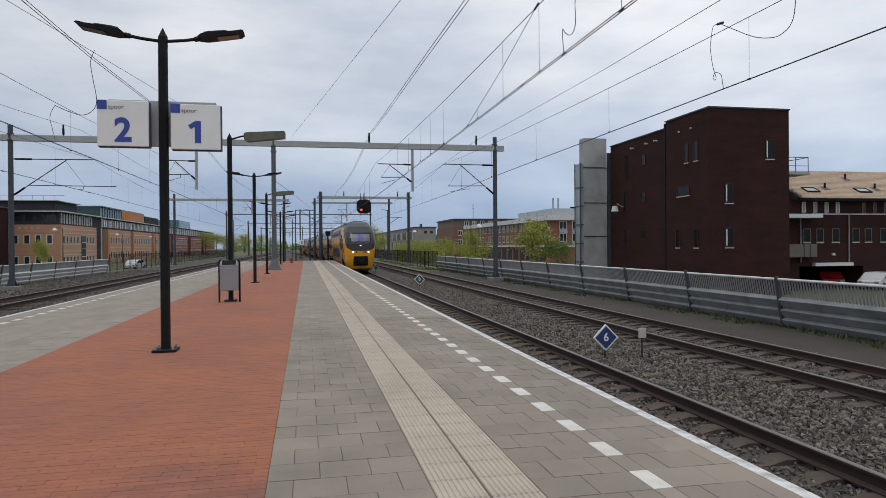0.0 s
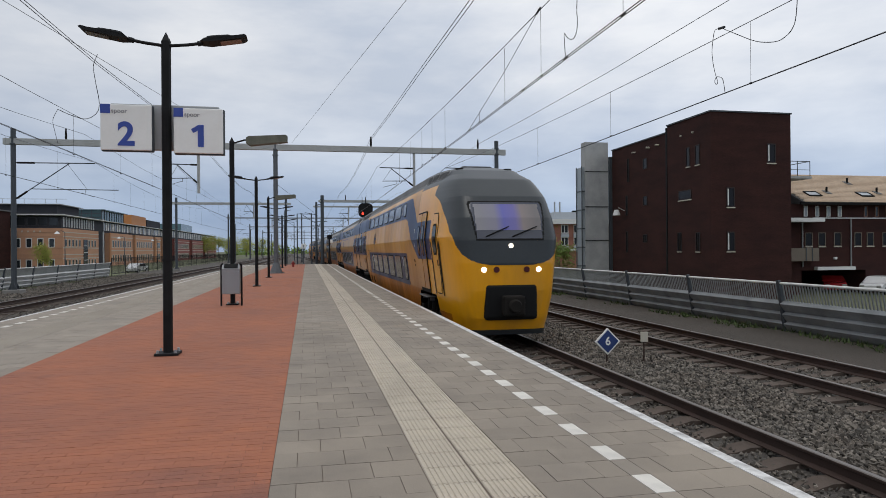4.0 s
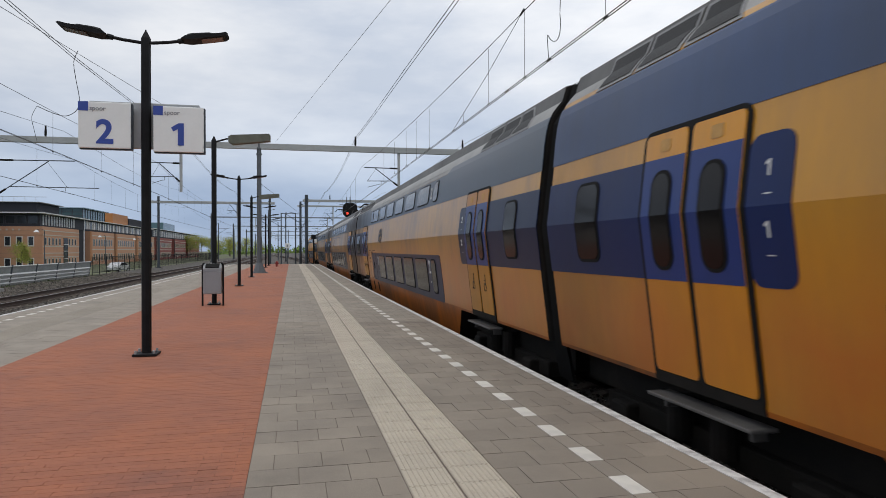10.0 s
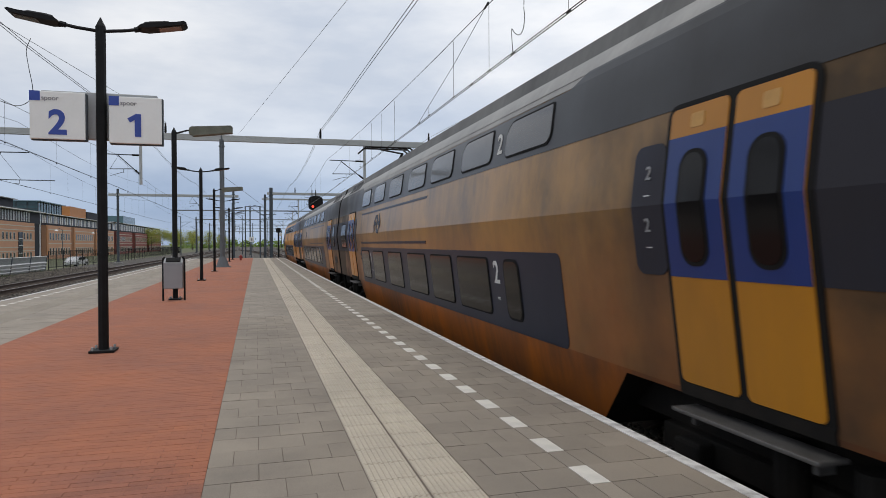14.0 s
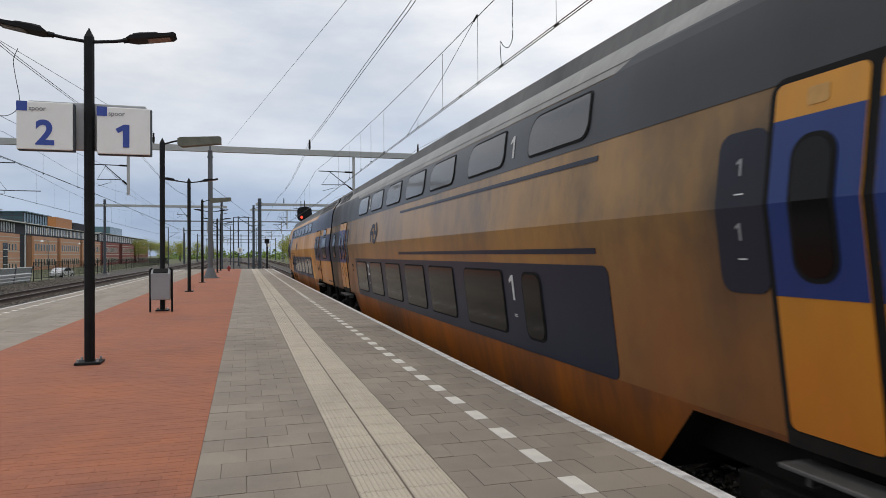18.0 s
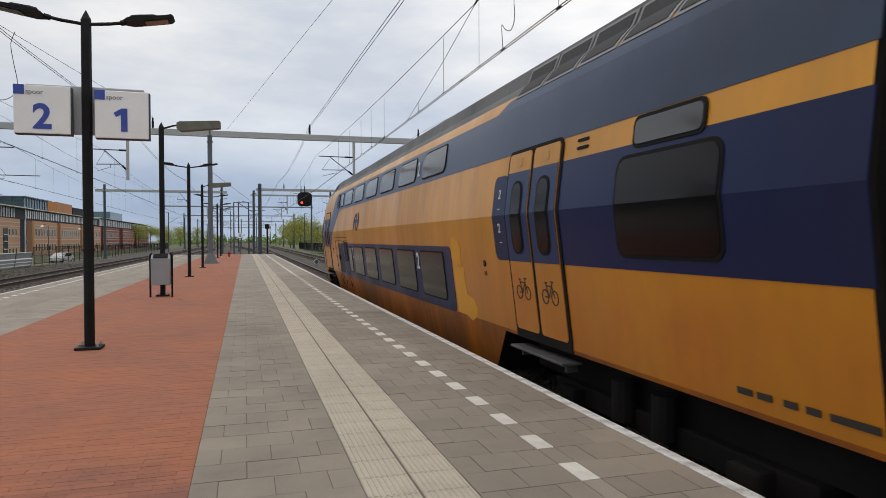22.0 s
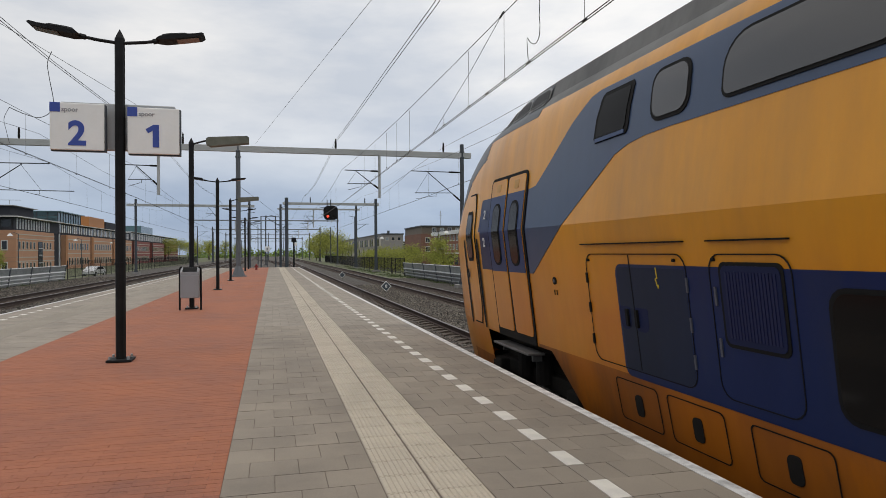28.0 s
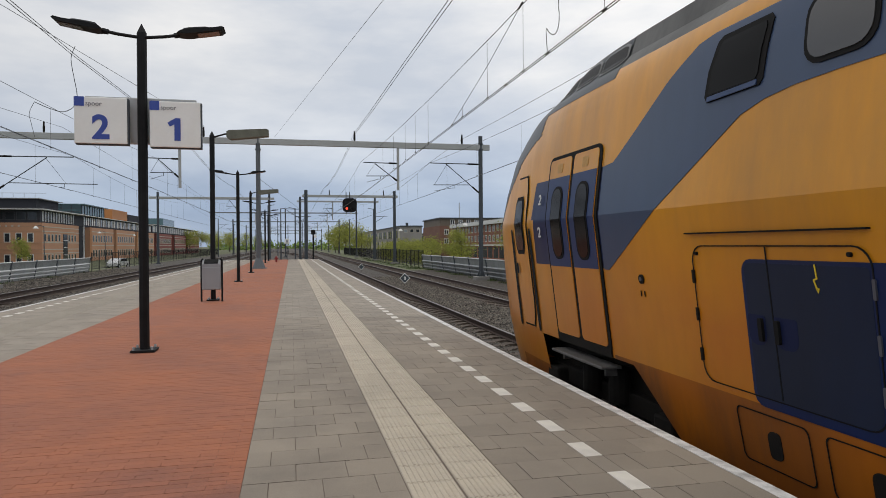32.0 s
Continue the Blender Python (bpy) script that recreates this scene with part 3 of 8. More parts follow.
M["roof_tile"] = surface("sandy_roof_tiles", (0.44, 0.33, 0.23), 0.8, fine=8, coarse=0.5, vary=0.2, bump=0.3, tint=(0.34, 0.24, 0.16), amount=0.5, island=0.12)
M["flat_roof"] = surface("grey_roofing", (0.12, 0.12, 0.12), 0.9, fine=10, coarse=0.3, bump=0.2)
M["bld_glass"] = pane_glass("building_window_glass", (0.03, 0.035, 0.04), 0.08)
M["dark_pane"] = pane_glass("unlit_window_glass", (0.008, 0.008, 0.01), 0.1, 1.3)
M["sky_pane"] = pane_glass("pale_window_glass", (0.30, 0.33, 0.35), 0.12)
M["teal_glass"] = pane_glass("teal_glazing", (0.07, 0.125, 0.135), 0.06)
M["bark"] = surface("tree_bark", (0.10, 0.08, 0.06), 0.9, fine=30, coarse=3, bump=0.5)
M["leaf"] = surface("spring_leaves", (0.36, 0.37, 0.085), 0.8, spec=0.2, fine=3, coarse=0.5, vary=0.15, bump=0, tint=(0.23, 0.26, 0.060), amount=0.7, island=0.6)
M["leaf_dark"] = surface("green_leaves", (0.17, 0.25, 0.045), 0.7, fine=3, coarse=0.5, vary=0.15, bump=0, tint=(0.09, 0.14, 0.03), amount=0.7, island=0.7)
M["car_red"] = surface("red_car_paint", (0.35, 0.02, 0.025), 0.25, coat=0.8, fine=40, coarse=2, vary=0.03, bump=0)
M["car_white"] = surface("white_car_paint", (0.7, 0.7, 0.7), 0.25, coat=0.8, fine=40, coarse=2, vary=0.03, bump=0)
M["car_dark"] = surface("dark_car_paint", (0.03, 0.035, 0.045), 0.25, coat=0.8, fine=40, coarse=2, vary=0.03, bump=0)
M["orange_panel"] = surface("orange_panel", (0.42, 0.17, 0.05), 0.6, fine=10, coarse=0.6, bump=0)
M["hydrant_red"] = surface("red_painted_metal", (0.24, 0.025, 0.02), 0.45, fine=30, coarse=3, bump=0.05)


# ---------------------------------------------------------------- helpers
def thing(name, at=(0, 0, 0), label="", category="", group="", kind="", rz=0.0):
    ob = new(name)
    ob.matrix_basis = pose(*at, 0, 0, rz)
    return tagged(ob, label, category, group, kind)


def part(name, bm, material, parent=None, label="", smooth=False):
    me = bpy.data.meshes.new(name)
    bmesh.ops.recalc_face_normals(bm, faces=bm.faces)
    bm.to_mesh(me)
    bm.free()
    for m in material if isinstance(material, (list, tuple)) else [material]:
        me.materials.append(m)
    me.shade_smooth()
    if not smooth:
        me.set_sharp_from_angle(angle=radians(11.5))
    ob = new(name, me)
    if parent:
        ob.parent = parent
    if label:
        ob["label"] = label
    return ob


def quick(name, verts, faces, material, parent=None, label="", slots=None):
    me = bpy.data.meshes.new(name)
    me.from_pydata(verts, [], faces)
    for m in material if isinstance(material, (list, tuple)) else [material]:
        me.materials.append(m)
    if slots is not None:
        me.polygons.foreach_set("material_index", slots)
    ob = new(name, me)
    if parent:
        ob.parent = parent
    if label:
        ob["label"] = label
    return ob


def box(bm, x0, x1, y0, y1, z0, z1, bevel=0.0):
    vs = [bm.verts.new((x, y, z)) for z in (z0, z1) for y in (y0, y1) for x in (x0, x1)]
    fs = [bm.faces.new([vs[i] for i in f]) for f in ((0, 2, 3, 1), (4, 5, 7, 6), (0, 1, 5, 4), (2, 6, 7, 3), (0, 4, 6, 2), (1, 3, 7, 5))]
    if bevel:
        es = list({e for f in fs for e in f.edges})
        bmesh.ops.bevel(bm, geom=es, offset=bevel, segments=2, affect="EDGES", profile=0.5)
    return bm


def rod(bm, a, b, r0, r1=None, seg=10, caps=True):
    a, b = Vector(a), Vector(b)
    r1 = r0 if r1 is None else r1
    q = (b - a).to_track_quat("Z", "Y")
    rings = []
    for p, r in ((a, r0), (b, r1)):
        rings.append([bm.verts.new(p + q @ Vector((r * math.cos(2 * math.pi * i / seg), r * math.sin(2 * math.pi * i / seg), 0))) for i in range(seg)])
    for i in range(seg):
        j = (i + 1) % seg
        bm.faces.new((rings[0][i], rings[0][j], rings[1][j], rings[1][i]))
    if caps:
        bm.faces.new(rings[0][::-1])
        bm.faces.new(rings[1])
    return bm


def tube(bm, pts, r, seg=6):
    pts = [Vector(p) for p in pts]
    prev = None
    for i, p in enumerate(pts):
        d = (pts[min(i + 1, len(pts) - 1)] - pts[max(i - 1, 0)]).normalized()
        q = d.to_track_quat("Z", "Y")
        ring = [bm.verts.new(p + q @ Vector((r * math.cos(2 * math.pi * k / seg), r * math.sin(2 * math.pi * k / seg), 0))) for k in range(seg)]
        if prev:
            for k in range(seg):
                bm.faces.new((prev[k], prev[(k + 1) % seg], ring[(k + 1) % seg], ring[k]))
        prev = ring
    return bm


def plate(bm, pts, a, b, axis="y"):
    """A flat outline of (u, v) points made solid between a and b along the axis."""
    def at(u, v, w):
        return {"y": (u, w, v), "x": (w, u, v), "z": (u, v, w)}[axis]
    lo = [bm.verts.new(at(u, v, a)) for u, v in pts]
    hi = [bm.verts.new(at(u, v, b)) for u, v in pts]
    bm.faces.new(lo)
    bm.faces.new(hi[::-1])
    for i in range(len(pts)):
        j = (i + 1) % len(pts)
        bm.faces.new((lo[i], hi[i], hi[j], lo[j]))
    return bm


def rrect(u0, u1, z0, z1, r, n=4):
    r = min(r, abs(u1 - u0) / 2 - 1e-4, abs(z1 - z0) / 2 - 1e-4)
    out = []
    for cx, cz, a0 in ((u1 - r, z1 - r, 0), (u0 + r, z1 - r, 90), (u0 + r, z0 + r, 180), (u1 - r, z0 + r, 270)):
        for k in range(n + 1):
            a = radians(a0 + 90 * k / n)
            out.append((cx + r * math.cos(a), cz + r * math.sin(a)))
    return out


def lettering(name, text, size, m, material, parent=None, depth=0.004, align="CENTER", bold=0.0):
    cu = bpy.data.curves.new(name, "FONT")
    cu.body, cu.size, cu.extrude, cu.align_x, cu.align_y = text, size, depth, align, "CENTER"
    cu.offset = bold
    tmp = bpy.data.objects.new(name, cu)
    scene.collection.objects.link(tmp)
    me = bpy.data.meshes.new_from_object(tmp.evaluated_get(bpy.context.evaluated_depsgraph_get()))
    bpy.data.objects.remove(tmp)
    bpy.data.curves.remove(cu)
    me.materials.clear()
    me.materials.append(material)
    me.transform(m)
    me.name = name
    ob = new(name, me)
    if parent:
        ob.parent = parent
    return ob


B = bmesh.new

# ---------------------------------------------------------------- the ground and the tracks
RAIL_Z = -0.735
TRACKS = {"track_1": 4.333, "track_2": 8.705, "track_3": -7.72, "track_4": -12.1}
EDGE, LEFT_EDGE, PLAT_END, PLAT_START = 2.694, -6.06, 68.0, -26.0

xs = [-1600, -400, -120, -40, -21.0, -19.0, -9.9, -4, 3, 7, 10.2, 13.5, 16.0, 40, 120, 400, 1600]
zs = [-1.7, -1.7, -1.7, -1.7, -1.7, -0.97, -0.95, -0.95, -0.95, -0.95, -0.95, -0.97, -2.4, -2.4, -2.4, -2.4, -2.4]
ys = [-600, -60, 0, 30, 60, 120, 300, 900, 2400]
g_v = [(x, y, z) for y in ys for x, z in zip(xs, zs)]
g_f, g_s = [], []
for j in range(len(ys) - 1):
    for i in range(len(xs) - 1):
        k = j * len(xs) + i
        g_f.append((k, k + 1, k + 1 + len(xs), k + len(xs)))
        mid = (xs[i] + xs[i + 1]) / 2
        g_s.append(0 if -16 < mid < 10.2 else 1 if 10.2 < mid < 13.5 and ys[j] < 60 else 2)
tagged(quick("ground", g_v, g_f, [M["ballast"], M["soil"], M["verge"]], slots=g_s), "flat grey ballast bed with earth and grass beside it", "ground", kind="structure")

RAIL_PROFILE = [(-0.07, 0), (0.07, 0), (0.07, 0.012), (0.012, 0.035), (0.012, 0.115), (0.036, 0.128), (0.036, 0.152), (0.026, 0.16), (-0.026, 0.16), (-0.036, 0.152), (-0.036, 0.128), (-0.012, 0.115), (-0.012, 0.035), (-0.07, 0.012)]


def rail_mesh(y0, y1):
    bm = B()
    n = len(RAIL_PROFILE)
    a = [bm.verts.new((x, y0, z)) for x, z in RAIL_PROFILE]
    b = [bm.verts.new((x, y1, z)) for x, z in RAIL_PROFILE]
    for i in range(n):
        j = (i + 1) % n
        f = bm.faces.new((a[i], a[j], b[j], b[i]))
        f.material_index = 1 if i in (7, 6, 8) else 0
    bm.faces.new(a)
    bm.faces.new(b[::-1])
    return bm


def sleeper_bm(bm, x, y):
    w, h = 1.26, 0.125
    prof = [(-w, -0.19), (-w, -0.02), (-0.55, 0.0), (-0.35, -0.045), (0.35, -0.045), (0.55, 0.0), (w, -0.02), (w, -0.19)]
    plate(bm, [(x + u, RAIL_Z - 0.16 + v) for u, v in prof], y - h, y + h, "y")
    return bm


for name, cx in TRACKS.items():
    tr = thing(name, (0, 0, 0), "railway track with rusty rails on concrete sleepers", "railway track", kind="structure")
    for s in (-0.7525, 0.7525):
        r = part("rail", rail_mesh(-60, 420), [M["rail_side"], M["rail_top"]], tr, "rusty steel rail with a polished head")
        r.location = (cx + s, 0, RAIL_Z - 0.16)
    near = 45.0 if cx > 0 else 0.0
    first = None
    far = B()
    for k in range(-30, 420):
        y = 2.0 + 0.6 * k
        if y > 262:
            break
        if 2.0 <= y < near:
            if first is None:
                first = part("sleeper", sleeper_bm(B(), 0, 0), M["sleeper"], tr)
                first.location = (cx, y, 0)
            else:
                s = new("sleeper", first.data)
                s.parent = tr
                s.location = (cx, y, 0)
        else:
            sleeper_bm(far, cx, y)
    tagged(part("sleepers", far, M["sleeper"], tr, "rows of concrete sleepers"), kind="stuff")


def swing(y):
    """How far the line on which the train comes in lies to the side of track 1: it bends away past the platform."""
    return 0.00022 * max(0.0, y - 50.0) ** 2


branch = thing("branch_track", (0, 0, 0), "curved branch track joining from the side past the platform", "railway track", kind="structure")
CX = TRACKS["track_1"]
for s_ in (-0.7525, 0.7525):
    bm = B()
    ring_ = None
    for k in range(40):
        y = 96.0 + 4.0 * k
        now = [bm.verts.new((CX - swing(y) + s_ + u, y, RAIL_Z - 0.16 + v)) for u, v in RAIL_PROFILE]
        if ring_:
            for i in range(len(now)):
                j = (i + 1) % len(now)
                f = bm.faces.new((ring_[i], ring_[j], now[j], now[i]))
                f.material_index = 1 if i in (6, 7, 8) else 0
        ring_ = now
    part("rail", bm, [M["rail_side"], M["rail_top"]], branch, "rusty steel rail with a polished head")
far = B()
for k in range(210):
    y = 128.3 + 0.6 * k
    sleeper_bm(far, CX - swing(y), y)
tagged(part("sleepers", far, M["sleeper"], branch, "rows of concrete sleepers"), kind="stuff")


def stones(name, count, zone, size, label):
    """Broken stones strewn over a zone (x0, x1, y0, y1); nearer ones lie denser."""
    rng = np.random.default_rng(len(name) + count)
    base = np.array([(1, 0, 0), (-1, 0, 0), (0, 1, 0), (0, -1, 0), (0, 0, 1), (0, 0, -1)], float)
    tri = np.array([(0, 2, 4), (2, 1, 4), (1, 3, 4), (3, 0, 4), (2, 0, 5), (1, 2, 5), (3, 1, 5), (0, 3, 5)])
    x = rng.uniform(zone[0], zone[1], count)
    y = zone[2] + (zone[3] - zone[2]) * rng.uniform(0, 1, count) ** 1.7
    s = rng.uniform(size[0], size[1], count)
    v = base[None] * (1 + rng.uniform(-0.35, 0.35, (count, 6, 1))) * s[:, None, None] * rng.uniform(0.6, 1.15, (count, 1, 3))
    a = rng.uniform(0, 6.28, (count, 3))
    ca, sa = np.cos(a), np.sin(a)
    for i, j, k in ((0, 1, 0), (1, 2, 1), (0, 2, 2)):
        vi, vj = v[..., i].copy(), v[..., j].copy()
        v[..., i] = vi * ca[:, None, k] - vj * sa[:, None, k]
        v[..., j] = vi * sa[:, None, k] + vj * ca[:, None, k]
    v += np.stack([x, y, -0.945 + s * rng.uniform(0.05, 0.75, count)], 1)[:, None]
    f = (tri[None] + 6 * np.arange(count)[:, None, None]).reshape(-1, 3)
    return tagged(quick(name, v.reshape(-1, 3).tolist(), f.tolist(), M["stone"]), label, "ballast", kind="stuff")


stones("ballast_stones", 34000, (5.5, 7.45, 2.0, 48), (0.020, 0.050), "loose grey broken ballast stones between the tracks")
stones("ballast_stones", 8000, (2.75, 5.6, 3.0, 30), (0.018, 0.038), "brownish ballast stones between the sleepers")
stones("ballast_stones", 8000, (7.4, 10.4, 5.0, 44), (0.018, 0.038), "brownish ballast stones between the far sleepers")
stones("ballast_stones", 6000, (-11.0, -8.6, 12, 60), (0.025, 0.05), "loose grey ballast stones beyond the far platform edge")
stones("ballast_stones", 16000, (-18.2, -13.5, 16, 75), (0.03, 0.065), "pale grey ballast stones below the far barrier")

# ---------------------------------------------------------------- the island platform
bm = B()
box(bm, LEFT_EDGE + 0.2, EDGE - 0.2, PLAT_START, PLAT_END, -0.95, -0.06)
box(bm, LEFT_EDGE + 0.02, EDGE - 0.02, PLAT_START, PLAT_END, -0.2, -0.035)
platform = tagged(part("platform", bm, M["concrete"]), "long concrete island platform between two tracks", "platform", kind="structure")
bm = B()
box(bm, LEFT_EDGE + 0.05, EDGE - 0.05, PLAT_START, PLAT_END, -0.034, -0.0045)
part("bedding", bm, M["joint"], platform, "dark sandy joints between pavers")
part("clinker_bedding", box(B(), -3.335, -0.234, PLAT_START + 0.01, PLAT_END - 0.01, -0.03, -0.0022), M["red_joint"], platform, "reddish sandy joints between clinkers")
RED_R, RED_L, TAC0, TAC1 = -0.234, -3.335, 0.682, 1.269
ROW0 = 4.0


def slab(x0, x1, y0, y1, top=0.0, low=-0.03, ch=0.0008):
    """Eight corners and five faces of a paver with a slightly narrowed top."""
    v = [(x0, y0, low), (x1, y0, low), (x1, y1, low), (x0, y1, low), (x0 + ch, y0 + ch, top), (x1 - ch, y0 + ch, top), (x1 - ch, y1 - ch, top), (x0 + ch, y1 - ch, top)]
    return v, [(4, 5, 6, 7), (0, 1, 5, 4), (1, 2, 6, 5), (2, 3, 7, 6), (3, 0, 4, 7)]


class Field:
    """Pieces of a pavement: the nearest as parts, the rest in one mesh."""
    def __init__(self, name, near_mat, far_mat, limit=300, gap=0.0010):
        self.gap = gap
        self.name, self.near_mat, self.far_mat, self.limit = name, near_mat, far_mat, limit
        self.v, self.f, self.count, self.cache = [], [], 0, {}

    def lay(self, x0, x1, y0, y1, near, dz=0.0):
        g = self.gap
        if near and self.count < self.limit:
            key = (round(x1 - x0, 3), round(y1 - y0, 3))
            if key not in self.cache:
                v, f = slab(-(x1 - x0) / 2 + g, (x1 - x0) / 2 - g, -(y1 - y0) / 2 + g, (y1 - y0) / 2 - g)
                me = bpy.data.meshes.new(self.name)
                me.from_pydata(v, [], f)
                me.materials.append(self.near_mat)
                self.cache[key] = me
            ob = new(self.name, self.cache[key])
            ob.parent = platform
            ob.location = ((x0 + x1) / 2, (y0 + y1) / 2, dz)
            self.count += 1
        else:
            v, f = slab(x0 + g, x1 - g, y0 + g, y1 - g, dz)
            k = len(self.v)
            self.v += v
            self.f += [tuple(i + k for i in q) for q in f]

    def done(self, label):
        if self.v:
            tagged(quick(self.name + "_field", self.v, self.f, self.far_mat, platform, label), kind="stuff")



# ---------------------------------------------------------------- the double-deck train
# half width of the body by height above the rail
PROFILE = [(0.38, 1.12), (1.04, 1.255), (2.38, 1.418), (3.10, 1.335), (3.36, 1.309), (3.50, 1.289), (3.62, 1.262), (3.70, 1.232), (3.78, 1.188), (3.86, 1.128), (3.92, 1.07), (4.11, 1.01), (4.20, 0.66), (4.28, 0.0)]
KINKS = [z for z, _ in PROFILE]
PITCH = 24.04


def half(z):
    return float(np.interp(z, KINKS, [w for _, w in PROFILE]))


def clip(poly, z, keep_above):
    out = []
    for i, p in enumerate(poly):
        q = poly[(i + 1) % len(poly)]
        a, b = (p[1] - z), (q[1] - z)
        if not keep_above:
            a, b = -a, -b
        if a >= -1e-9:
            out.append(p)
        if (a > 1e-9 and b < -1e-9) or (a < -1e-9 and b > 1e-9):
            t = a / (a - b)
            out.append((p[0] + t * (q[0] - p[0]), z))
    return out


def on_side(bm, poly, side=-1, off=0.006, depth=0.012):
    """An outline of (along, height) points laid over the body's side, bent where the side is bent, with edges of some depth."""
    lo, hi = min(p[1] for p in poly), max(p[1] for p in poly)
    cuts = [lo] + [z for z in KINKS if lo + 1e-4 < z < hi - 1e-4] + [hi]
    start = len(bm.verts)
    made = []
    for a, b in zip(cuts, cuts[1:]):
        piece = clip(clip(poly, a, True), b, False)
        clean = [p for i, p in enumerate(piece) if (abs(p[0] - piece[i - 1][0]) + abs(p[1] - piece[i - 1][1])) > 1e-6]
        if len(clean) >= 3:
            made.append(bm.faces.new([bm.verts.new((side * (half(z) + off), u, z)) for u, z in clean]))
    new_verts = [v for f in made for v in f.verts]
    bmesh.ops.remove_doubles(bm, verts=new_verts, dist=1e-5)
    made = [f for f in made if f.is_valid]
    rim = [e for f in made for e in f.edges if len(e.link_faces) == 1]
    inner = {}
    for e in rim:
        a, b = e.verts
        for v in (a, b):
            if v not in inner:
                inner[v] = bm.verts.new((v.co.x - side * depth, v.co.y, v.co.z))
        bm.faces.new((a, b, inner[b], inner[a]))
    return bm


def window(car, poly, inner, side=-1, label="", name="window", glass="glass"):
    w = part(name, on_side(B(), poly, side, 0.014, 0.03), M["gasket"], car, label or "dark window with a black rubber frame")
    part("glass", on_side(B(), inner, side, 0.020, 0.01), M[glass], w)
    return w


def round_window(car, u0, u1, z0, z1, side=-1, r=0.12, rim=0.03, **kw):
    return window(car, rrect(u0, u1, z0, z1, r), rrect(u0 + rim, u1 - rim, z0 + rim, z1 - rim, r - rim * 0.6), side, **kw)


def corners(u0, u1, z0, z1, r00, r10, r11, r01, n=5):
    """An outline with its own rounding at each corner: low-low, high-low, high-high, low-high."""
    out = []
    for cx, cz, a0, r in ((u1 - r11, z1 - r11, 0, r11), (u0 + r01, z1 - r01, 90, r01), (u0 + r00, z0 + r00, 180, r00), (u1 - r10, z0 + r10, 270, r10)):
        for k in range(n + 1):
            a = radians(a0 + 90 * k / n)
            out.append((cx + r * math.cos(a), cz + r * math.sin(a)))
    return out


def deck_window(car, u0, u1, upper, label):
    if upper:
        z0, z1, r = 3.125, 3.565, (0.16, 0.08, 0.24, 0.06)
        glass = "glass_up"
    else:
        z0, z1, r = 1.16, 1.92, (0.10, 0.08, 0.12, 0.06)
        glass = "glass"
    t = 0.024
    return window(car, corners(u0, u1, z0, z1, *r), corners(u0 + t, u1 - t, z0 + t, z1 - t, *(max(q - t * 0.6, 0.02) for q in r)), -1, label, "window", glass)


def numeral(car, text, u, z, size, side=-1, mat="decal_white", flip=1):
    """A digit or word painted on the side, upright, read from the platform."""
    if text == "1":
        h = size * 0.36
        bm = B()
        on_side(bm, [(u - 0.14 * h, z - h), (u + 0.20 * h, z - h), (u + 0.20 * h, z + h), (u - 0.14 * h, z + h)], side, 0.012, 0.003)
        on_side(bm, [(u + 0.20 * h, z + 0.98 * h), (u + 0.20 * h, z + 0.58 * h), (u + 0.72 * h, z + 0.32 * h), (u + 0.72 * h, z + 0.64 * h)], side, 0.012, 0.003)
        return part("numeral", bm, M[mat], car)
    lean = (half(z + 0.05) - half(z - 0.05)) / 0.1
    up = Vector((side * lean, 0, 1)).normalized()
    along = Vector((0, -1, 0)) if side < 0 else Vector((0, 1, 0))
    out = along.cross(up)
    m = Matrix((along, up, out)).transposed().to_4x4()
    m.translation = Vector((side * half(z), u, z)) + out * 0.012
    return lettering("numeral" if len(text) == 1 else "lettering", text, size, m, M[mat], car, 0.003, bold=size * 0.012)


def bars(car, u, z, w, h, n=3, mat="decal_white"):
    bm = B()
    for k in range(n):
        on_side(bm, [(u - w / 2, z - k * h * 2), (u + w / 2, z - k * h * 2), (u + w / 2, z - k * h * 2 - h), (u - w / 2, z - k * h * 2 - h)], -1, 0.011, 0.004)
    return part("small_print", bm, M[mat], car, "small unreadable print")


